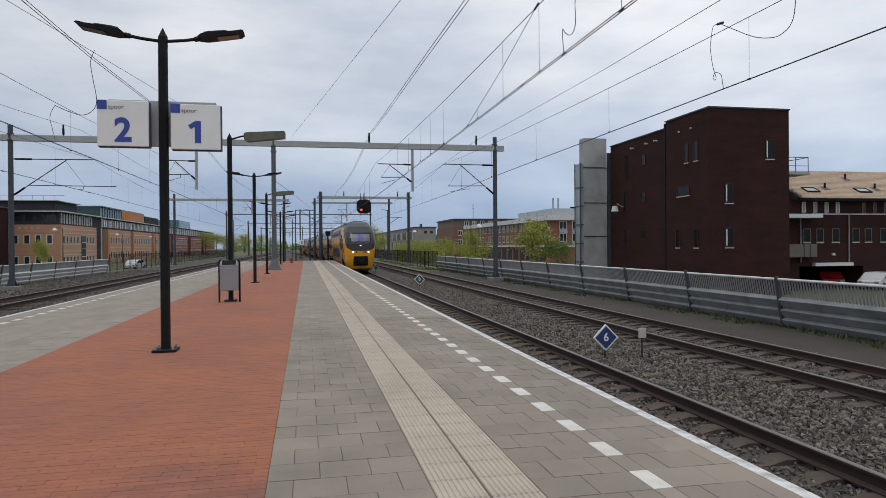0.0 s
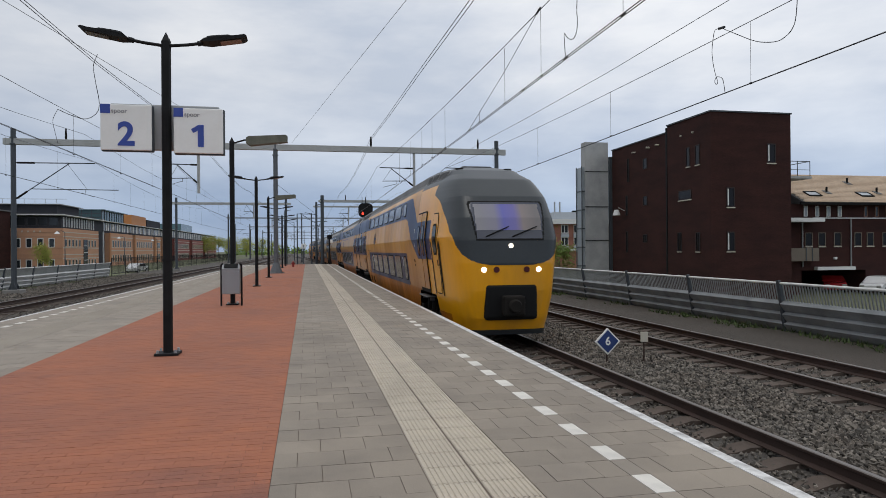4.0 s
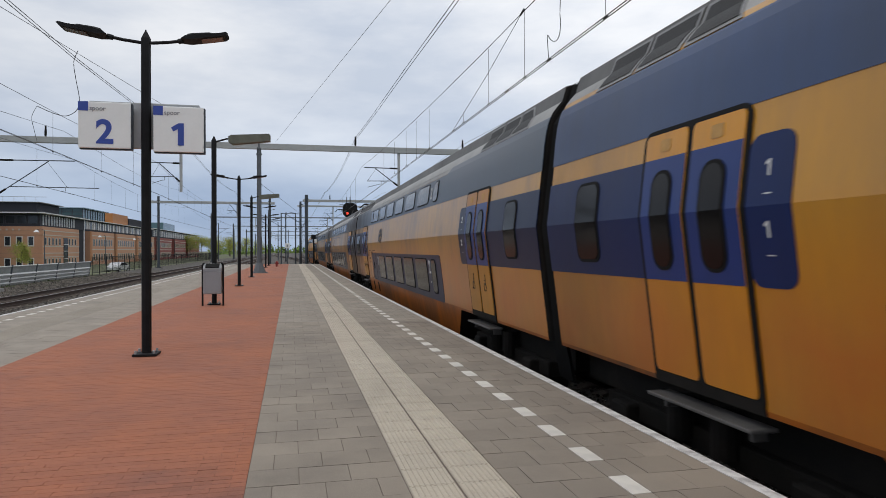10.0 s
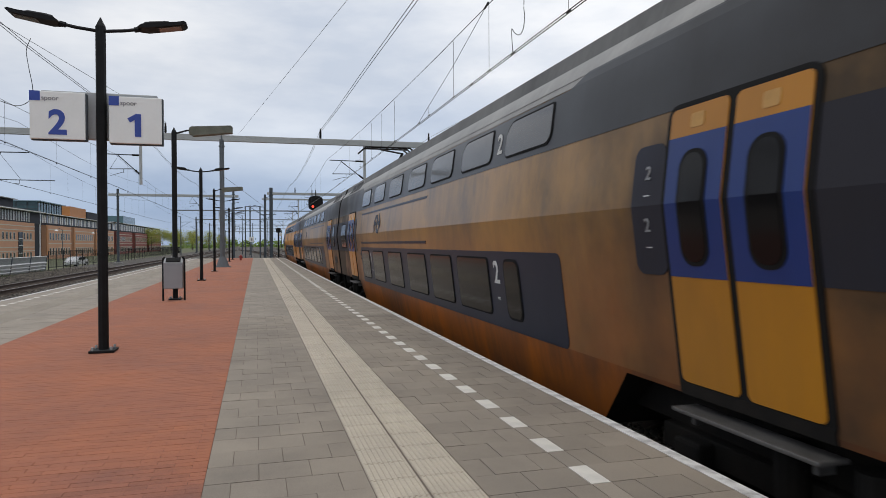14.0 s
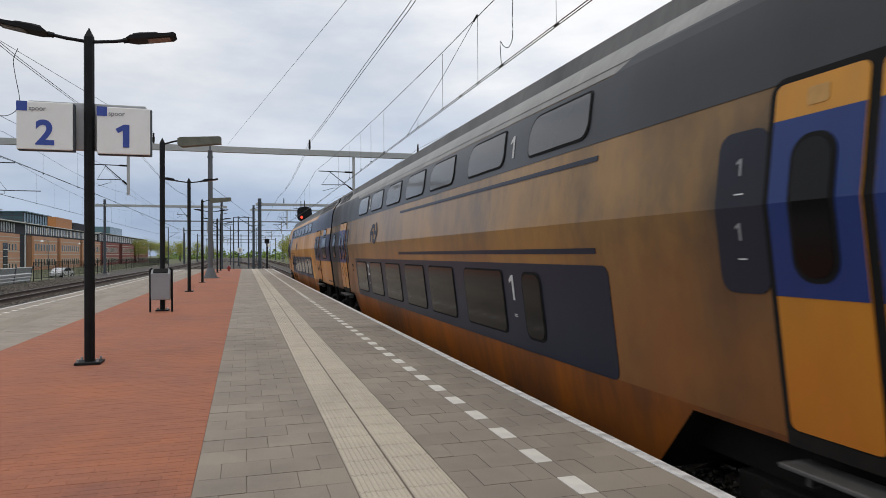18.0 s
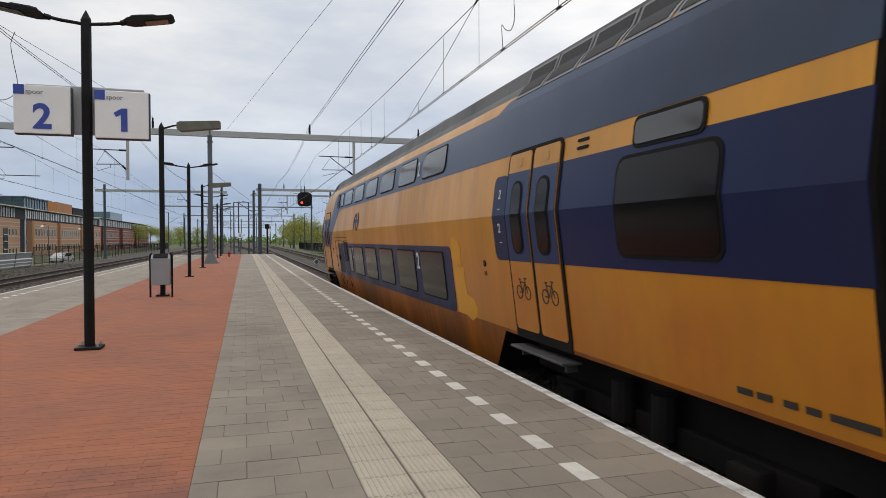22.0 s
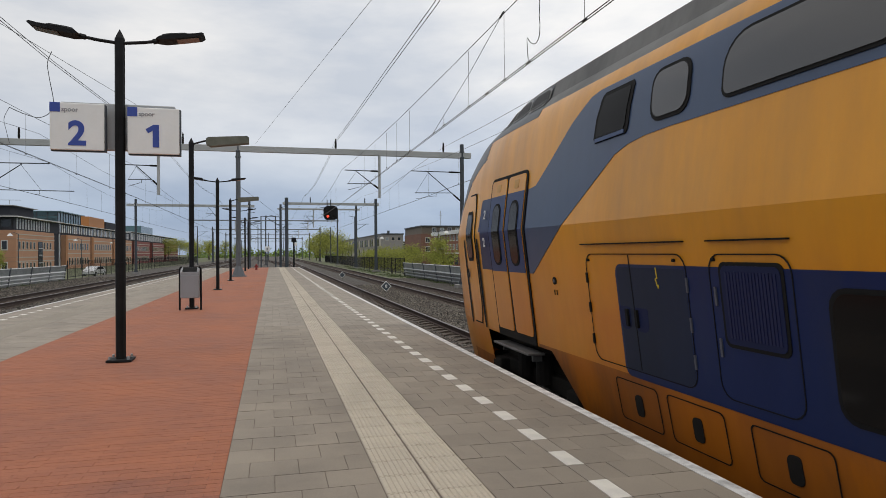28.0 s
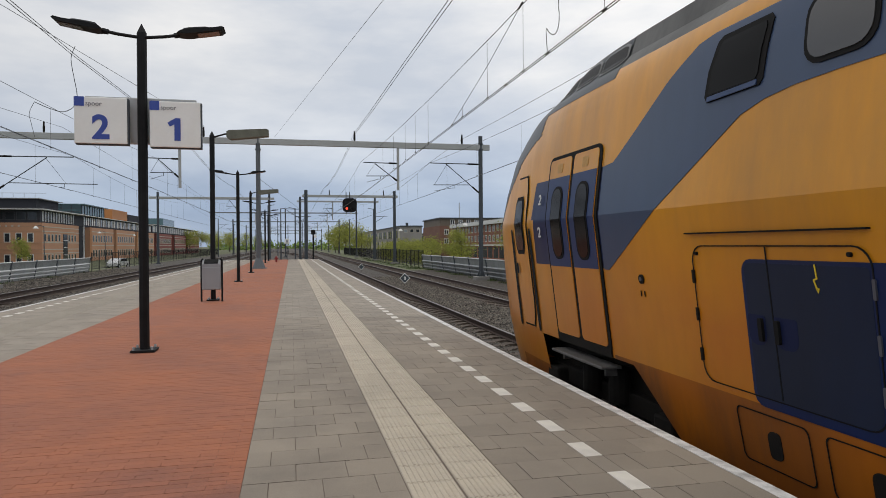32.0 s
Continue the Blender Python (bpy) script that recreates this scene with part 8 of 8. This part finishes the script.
for z in (5.0, 4.2, 2.15, 0.9, 0.2):
    wall_block(offices, LX, LX + 0.06, 132.0, 153.0, z, z + 0.16, "cream", "band", "cream brick band")
    wall_block(offices, -62.0, LX + 0.06, 131.94, 132.0, z, z + 0.16, "orange_pale", "band", "pale brick band")
for k in range(4):
    part("vent", box(B(), -50.2 + 1.0 * k, -49.9 + 1.0 * k, 131.93, 132.0, 5.05, 5.35), M["cream"], offices, "small pale vent")
wall_block(offices, -58.0, LX - 0.7, 153.0, 159.0, GROUND, 8.45, "slate", "link_wall", "dark slate-clad link between the offices")
wall_block(offices, LX - 0.7, LX - 0.5, 158.4, 158.8, GROUND, 8.6, "white_trim", "corner_strip", "white corner strip")

for seg, (y0, y1, top, mat, bays) in enumerate(((159.0, 232.0, 8.2, "orange_brick", ((160.9, 181.0), (183.0, 204.3), (206.5, 214.0), (216.0, 231.5))), (233.0, 345.0, 8.6, "red_brick", ((234.0, 264.0), (269.0, 298.0), (302.0, 340.0))))):
    row = thing("office_building", (0, 0, 0), ("long orange brick office row with projecting bays" if seg == 0 else "long red brick office row with projecting bays"), "building", "offices across the street")
    wall_block(row, -60.0, LX - 1.0, y0, y1, GROUND, top, "slate", label="dark clad wall")
    wall_block(row, -60.5, LX - 0.2, y0 - 0.4, y1, top, top + 0.13, "white_trim", "roof_edge", "thin white roof edge")
    for a, b in bays:
        bay = wall_block(row, LX - 1.6, LX, a, b, GROUND, 5.7, mat, "bay", "projecting brick bay")
        wall_block(row, LX - 0.02, LX + 0.05, a, a + 1.4, GROUND, 5.72, "orange_panel" if seg == 0 else "dark_brick", "pilaster", "darker brick corner pier")
        n = max(3, int((b - a) / 2.3))
        for j in range(n):
            u = a + 2.2 + (b - a - 3.0) * j / n
            for z in (-0.9, 2.4):
                opening(row, "x+", LX, u, u + 1.3, z, z + 1.7, "cream", t=0.14, sill=False)
        for z in (4.7, 1.6):
            wall_block(row, LX, LX + 0.06, a + 1.4, b, z, z + 0.18, "cream", "band", "cream brick band")
    for j in range(int((y1 - y0) / 1.5)):
        u = y0 + 1.2 + 1.5 * j
        part("clerestory", box(B(), LX - 1.02, LX - 0.93, u, u + 0.75, 6.2, top - 0.3), M["white_trim" if j % 3 else "sky_pane"], row, "pale strip of clerestory glazing")
    if seg == 0:
        glazed = wall_block(row, -56.0, -45.5, y0 + 4, y0 + 22, top + 0.12, top + 2.6, "teal_glass", "roof_block", "glazed roof block")
        for j in range(10):
            part("mullion", box(B(), -45.55, -45.4, y0 + 4 + 2 * j, y0 + 4.14 + 2 * j, top + 0.12, top + 2.6), M["mast"], glazed)
        for j in range(6):
            part("mullion", box(B(), -56.0 + 2.1 * j, -55.86 + 2.1 * j, y0 + 3.9, y0 + 4.0, top + 0.12, top + 2.6), M["mast"], glazed)
        for z in (top + 1.0, top + 1.8):
            part("transom", box(B(), -56.0, -45.4, y0 + 3.88, y0 + 3.98, z, z + 0.12), M["mast"], glazed)
        wall_block(row, -57.0, -44.6, y0 + 3, y0 + 22.6, top + 2.6, top + 2.8, "teal_glass", "roof_block_edge", "thin projecting roof edge")
        wall_block(row, -54.0, -45.0, y0 + 28, y0 + 44, top + 0.12, top + 2.9, "orange_panel", "roof_block", "orange roof block")
        wall_block(row, -54.0, -44.9, y0 + 45, y0 + 62, top + 0.12, top + 2.3, "slate", "roof_block", "dark roof block")
    else:
        wall_block(row, -56.0, -45.4, y0 + 26, y0 + 50, top + 0.12, top + 3.0, "teal_glass", "roof_block", "dark teal roof block")

darkhouse = thing("dark_building", (0, 0, 0), "dark brick building at the street corner", "building")
wall_block(darkhouse, -64.0, -51.5, 118.0, 131.0, GROUND, 8.6, "dark_brick", label="dark brick wall")
wall_block(darkhouse, -64.2, -51.2, 117.8, 131.1, 8.6, 8.8, "flat_roof", "roof", "flat dark roof")
for k in range(4):
    for z in (-0.4, 2.4, 5.2):
        opening(darkhouse, "y", 118.0, -63.0 + 2.9 * k, -61.6 + 2.9 * k, z, z + 1.5, "cream")

# low skyline at the end of the line
for x, y, w, h, mat in ((60, 520, 50, 10, "grey_clad"), (130, 420, 60, 12, "brown_brick"), (-130, 380, 60, 12, "red_brick"), (200, 300, 60, 14, "brown_brick")):
    far_b = thing("distant_building", (0, 0, 0), "distant low building on the skyline", "building", "skyline buildings")
    wall_block(far_b, x, x + w, y, y + 20, GROUND, h, mat, label="plain wall")
    wall_block(far_b, x - 0.5, x + w + 0.5, y - 0.5, y + 20.5, h, h + 0.5, "panel_grey", "roof", "flat roof")
    for k in range(int(w / 4)):
        for r in range(int(h / 3.2)):
            opening(far_b, "y", y, x + 1 + 4 * k, x + 3 + 4 * k, 0.5 + 3.2 * r, 2.3 + 3.2 * r, "white_trim", t=0.2, sill=False)


def street_lamp(at, rz, h=6.2):
    s = thing("street_lamp", at, "slim grey street lamp with a white dome", "street lamp", "street lamps", rz=rz)
    bm = B()
    rod(bm, (0, 0, 0), (0, 0, h), 0.09, 0.05, 10)
    tube(bm, [(0, 0, h), (0.5, 0, h + 0.25), (1.1, 0, h + 0.1)], 0.04, 8)
    part("pole", bm, M["mast"], s)
    part("shade", rod(B(), (1.1, 0, h - 0.25), (1.1, 0, h + 0.12), 0.42, 0.12, 16), M["white_trim"], s, "white dome shade")
    return s


for x, y in ((-36.5, 112.0), (-38.0, 152.0), (-38.5, 186.0)):
    street_lamp((x, y, STREET), 180)
for x, y in ((21.5, 86.0), (18.0, 118.0)):
    street_lamp((x, y, GROUND), 0, 6.6)


# ---------------------------------------------------------------- trees and shrubs
def crown(seed, pts, count, size, spread):
    """Many small leaf clumps round limb ends."""
    rng = np.random.default_rng(seed)
    P = np.array(pts)[rng.integers(0, len(pts), count)] + rng.normal(0, 1, (count, 3)) * spread
    a = rng.normal(0, 1, (count, 3))
    a /= np.linalg.norm(a, axis=1, keepdims=True)
    b = np.cross(a, rng.normal(0, 1, (count, 3)))
    b /= np.linalg.norm(b, axis=1, keepdims=True)
    s = rng.uniform(0.5, 1.3, (count, 1)) * size
    c = np.cross(a, b)
    v = np.stack([P - a * s, P + b * s * 0.55 + c * s * 0.15, P + a * s, P - b * s * 0.55 + c * s * 0.15], 1).reshape(-1, 3)
    f = np.arange(count * 4).reshape(-1, 4)
    return v.tolist(), f.tolist()


def tree(at, h, r, seed, leaf="leaf", slim=1.0, label="young tree in fresh spring leaf"):
    rng = random.Random(seed)
    t = thing("tree", at, label, "tree", "trees beside the line")
    bm = B()
    rod(bm, (0, 0, -0.3), (0, 0, h * 0.45), 0.035 * h * 0.6, 0.02 * h * 0.6, 8, False)
    rod(bm, (0, 0, h * 0.45), (0.1, 0, h * 0.92), 0.02 * h * 0.6, 0.006 * h, 7, False)
    ends = []
    for k in range(13):
        a = rng.uniform(0, 6.28)
        z0 = h * rng.uniform(0.25, 0.8)
        rr = r * rng.uniform(0.45, 0.95) * (1.1 - abs(z0 / h - 0.5))
        e = (rr * math.cos(a), rr * math.sin(a), z0 + h * rng.uniform(0.08, 0.22))
        rod(bm, (0, 0, z0), e, 0.012 * h * 0.6, 0.004 * h, 5, False)
        ends += [e, tuple(0.6 * c + 0.4 * d for c, d in zip(e, (0, 0, z0 + 0.1 * h)))]
    ends += [(0, 0, h * 0.9), (0.1, 0.1, h * 0.8)]
    part("trunk", bm, M["bark"], t, "brown trunk with limbs")
    v, f = crown(seed, ends, int(3600 * slim), 0.014 * h + 0.035, (r * 0.27, r * 0.27, h * 0.085))
    quick("crown", v, f, M[leaf], t, "loose crown of small leaves")
    return t


tree((26.5, 76.0, GROUND), 6.8, 2.3, 1, label="tall bushy tree in fresh spring leaf")
tree((29.0, 74.0, GROUND), 4.2, 1.7, 2, "leaf_dark")
tree((21.6, 84.0, GROUND), 5.4, 1.9, 3)
for k, (x, y, h, r) in enumerate(((16.4, 92, 4.4, 2.2), (19.2, 98, 4.6, 2.2), (21.8, 104, 4.4, 2.3), (15.2, 104, 4.2, 2.2), (24.5, 100, 4.2, 2.0), (18.0, 116, 4.4, 2.4), (15.4, 150, 8.0, 3.0), (14.4, 170, 8.9, 3.3), (15.0, 190, 9.2, 3.4), (14.6, 214, 9.6, 3.7), (15.4, 240, 10.0, 3.9))):
    tree((x, y, GROUND), h, r, 10 + k, label="low spreading tree with yellow-green spring leaves")
tree((-43.2, 122.0, STREET), 4.2, 1.3, 31, "leaf", label="slim green tree by the orange offices")
for k, (x, y, h, r) in enumerate(((-42, 300, 9, 3.5), (-40, 320, 9.5, 3.6), (-37, 345, 10, 4), (-30, 350, 9, 4), (-33, 380, 10, 4.2), (-26, 400, 10, 4.4), (-20, 420, 9, 4.2), (-40, 365, 10, 4.0))):
    tree((x, y, STREET), h, r, 50 + k, label="leafy spring tree near the end of the line")

far_pts = [(-60 + 2.0 * k + 6 * math.sin(k * 1.7), 560 + 40 * math.sin(k * 0.9), GROUND + 2.5 + 1.5 * math.sin(k * 2.3)) for k in range(80)] + [(100 + 4.0 * k, 430 + 50 * math.sin(k * 1.1), GROUND + 4 + 2 * math.sin(k * 2.3)) for k in range(60)]
v, f = crown(99, far_pts, 5200, 1.3, (3.0, 3.0, 1.9))
tagged(quick("distant_trees", v, f, M["leaf_dark"]), "distant line of trees on the horizon", "trees", kind="stuff")
bm_v, bm_f = [], []
rng2 = np.random.default_rng(7)
for x0, x1, y0, y1, n, hmin, hmax in ((12.2, 13.0, 4, 64, 4200, 0.03, 0.16), (10.9, 12.9, 60, 120, 3600, 0.05, 0.20), (-18.4, -17.2, 20, 70, 2200, 0.05, 0.22), (13.2, 14.6, 4, 60, 500, 0.1, 0.25)):
    px, py = rng2.uniform(x0, x1, n), y0 + (y1 - y0) * rng2.uniform(0, 1, n) ** 1.3
    keep = np.array([noise.noise((a * 0.8, b * 0.35, 3.0)) > 0.0 for a, b in zip(px, py)])
    for a, b in zip(px[keep], py[keep]):
        hh, w = rng2.uniform(hmin, hmax), rng2.uniform(0.012, 0.04)
        d, e = rng2.normal(0, 0.06, 2)
        q = rng2.uniform(0, 3.14)
        k = len(bm_v)
        bm_v += [(a - w * math.cos(q), b - w * math.sin(q), -0.98), (a + w * math.cos(q), b + w * math.sin(q), -0.98), (a + d, b + e, -0.96 + hh)]
        bm_f.append((k, k + 1, k + 2))
tagged(quick("weeds", bm_v, bm_f, M["grass"]), "thin green weeds along the foot of the barriers", "grass", kind="stuff")

# ---------------------------------------------------------------- pavement pieces
rng = random.Random(5)
pav = Field("paver", M["paver"], M["paver_far"], gap=0.0018)
cols_right = ((RED_R, TAC0), (TAC1, 1.888), (2.012, 2.602))
for k in range(-60, 214):
    y0 = ROW0 + 0.3 * k
    y1 = y0 + 0.3
    near = 2.0 < y0 < 13.0
    for a, b in cols_right + ((-4.27, RED_L), (-5.44, -4.84), (-5.965, -5.56)):
        shift = 0.15 if k % 2 else 0.0
        cuts = [a] + [a + shift + 0.305 * i for i in range(1, 5) if a + 0.08 < a + shift + 0.305 * i < b - 0.08] + [b]
        if shift:
            cuts.insert(1, a + 0.15) if a + 0.15 not in cuts else None
        cuts = sorted(set(round(c, 4) for c in cuts))
        for c, d in zip(cuts, cuts[1:]):
            pav.lay(c, d, y0, y1, near and a > -1, rng.uniform(-0.0015, 0.0015))
    if k % 2 == 1:
        pav.lay(1.888, 2.012, y0, y1, False)
        pav.lay(-5.56, -5.44, y0, y1, False)
pav.done("grey concrete pavers in running bond")
whites = Field("white_tile", M["white_tile"], M["white_tile"], 300)
for k in range(-60, 214):
    if k % 2 == 0:
        y0 = ROW0 + 0.3 * k
        whites.lay(1.888, 2.012, y0, y0 + 0.3, y0 > 0, 0.0015)
        whites.lay(-5.56, -5.44, y0, y0 + 0.3, y0 > 0, 0.0015)
whites.done("white safety line tiles")
edge = Field("edge_stone", M["white_line"], M["white_line"], 200)
for k in range(-26, 68):
    edge.lay(2.602, EDGE, float(k), k + 1.0, k > 0, 0.002)
    edge.lay(LEFT_EDGE, -5.965, float(k), k + 1.0, k > 0, 0.002)
edge.done("white painted edge stones")


def ribbed(x0, x1, y0, y1, v, f):
    """One guidance tile with raised lengthwise ribs."""
    n = 9
    w = (x1 - x0) / n
    prof = [(x0 + 0.001, -0.02)]
    for i in range(n):
        a = x0 + i * w
        prof += [(a + 0.006, -0.003), (a + 0.010, 0.005), (a + w - 0.010, 0.005), (a + w - 0.006, -0.003)]
    prof.append((x1 - 0.001, -0.02))
    k = len(v)
    v += [(x, y0 + 0.003, z) for x, z in prof] + [(x, y1 - 0.003, z) for x, z in prof]
    m = len(prof)
    f += [(k + i, k + i + 1, k + m + i + 1, k + m + i) for i in range(m - 1)]


def tactile_strip(x0, x1, y0, y1, limit, mat="tactile"):
    made = 0
    shared = None
    v, f = [], []
    mid = (x0 + x1) / 2
    for k in range(int((y1 - y0) / 0.3)):
        y = y0 + 0.3 * k
        for a, b in ((x0, mid - 0.002), (mid + 0.002, x1)):
            if made < limit and y > 2.0:
                if shared is None:
                    tv, tf = [], []
                    ribbed(-(b - a) / 2, (b - a) / 2, -0.15, 0.15, tv, tf)
                    shared = bpy.data.meshes.new("guidance_tile")
                    shared.from_pydata(tv, [], tf)
                    shared.materials.append(M[mat])
                ob = new("guidance_tile", shared)
                ob.parent = platform
                ob.location = ((a + b) / 2, y + 0.15, 0)
                made += 1
            else:
                ribbed(a, b, y, y + 0.3, v, f)
    tagged(quick("guidance_strip", v, f, M[mat], platform, "pale ribbed guidance strip for the blind"), kind="stuff")


tactile_strip(TAC0, TAC1, -26.0 + 0.1, 68, 120)
tactile_strip(-4.84, -4.27, -26.0 + 0.1, 68, 0, "tactile_grey")

bricks = Field("clinker", M["clinker"], M["clinker_far"], 300, 0.0008)
bw, bl = 0.070, 0.215
row = 0
y = -8.0
while y < 67.9:
    near = 2.4 < y < 4.4
    wide = bl if y < 34 else bl * 4
    deep = bw if y < 34 else bw * 2
    x = RED_L - (0.5 * wide if row % 2 else 0.0)
    while x < RED_R - 0.01:
        a, b = max(x, RED_L), min(x + wide, RED_R)
        if b - a > 0.02:
            bricks.lay(a, b, y, min(y + deep, 68), near and -1.6 < a, rng.uniform(-0.0007, 0.0007))
        x += wide
    y += deep
    row += 1
bricks.done("red clinker bricks laid crosswise")


# ---------------------------------------------------------------- what moves
def on_line(y):
    """The pose of a carriage whose low end stands at y: both bogies on the line."""
    a, b = y + 2.6, y + 21.4
    xa, xb = TRACKS["track_1"] - swing(a), TRACKS["track_1"] - swing(b)
    turn = -math.atan2(xb - xa, b - a)
    return pose(xa + 2.6 * math.sin(turn), a - 2.6 * math.cos(turn), RAIL_Z, 0, 0, math.degrees(turn))


def motions():
    for k, car in enumerate(CARS):
        walk(car, [(float(t), on_line(y + (k - 1) * PITCH)) for t, y in enumerate(TRAIN_Y)])


motions()
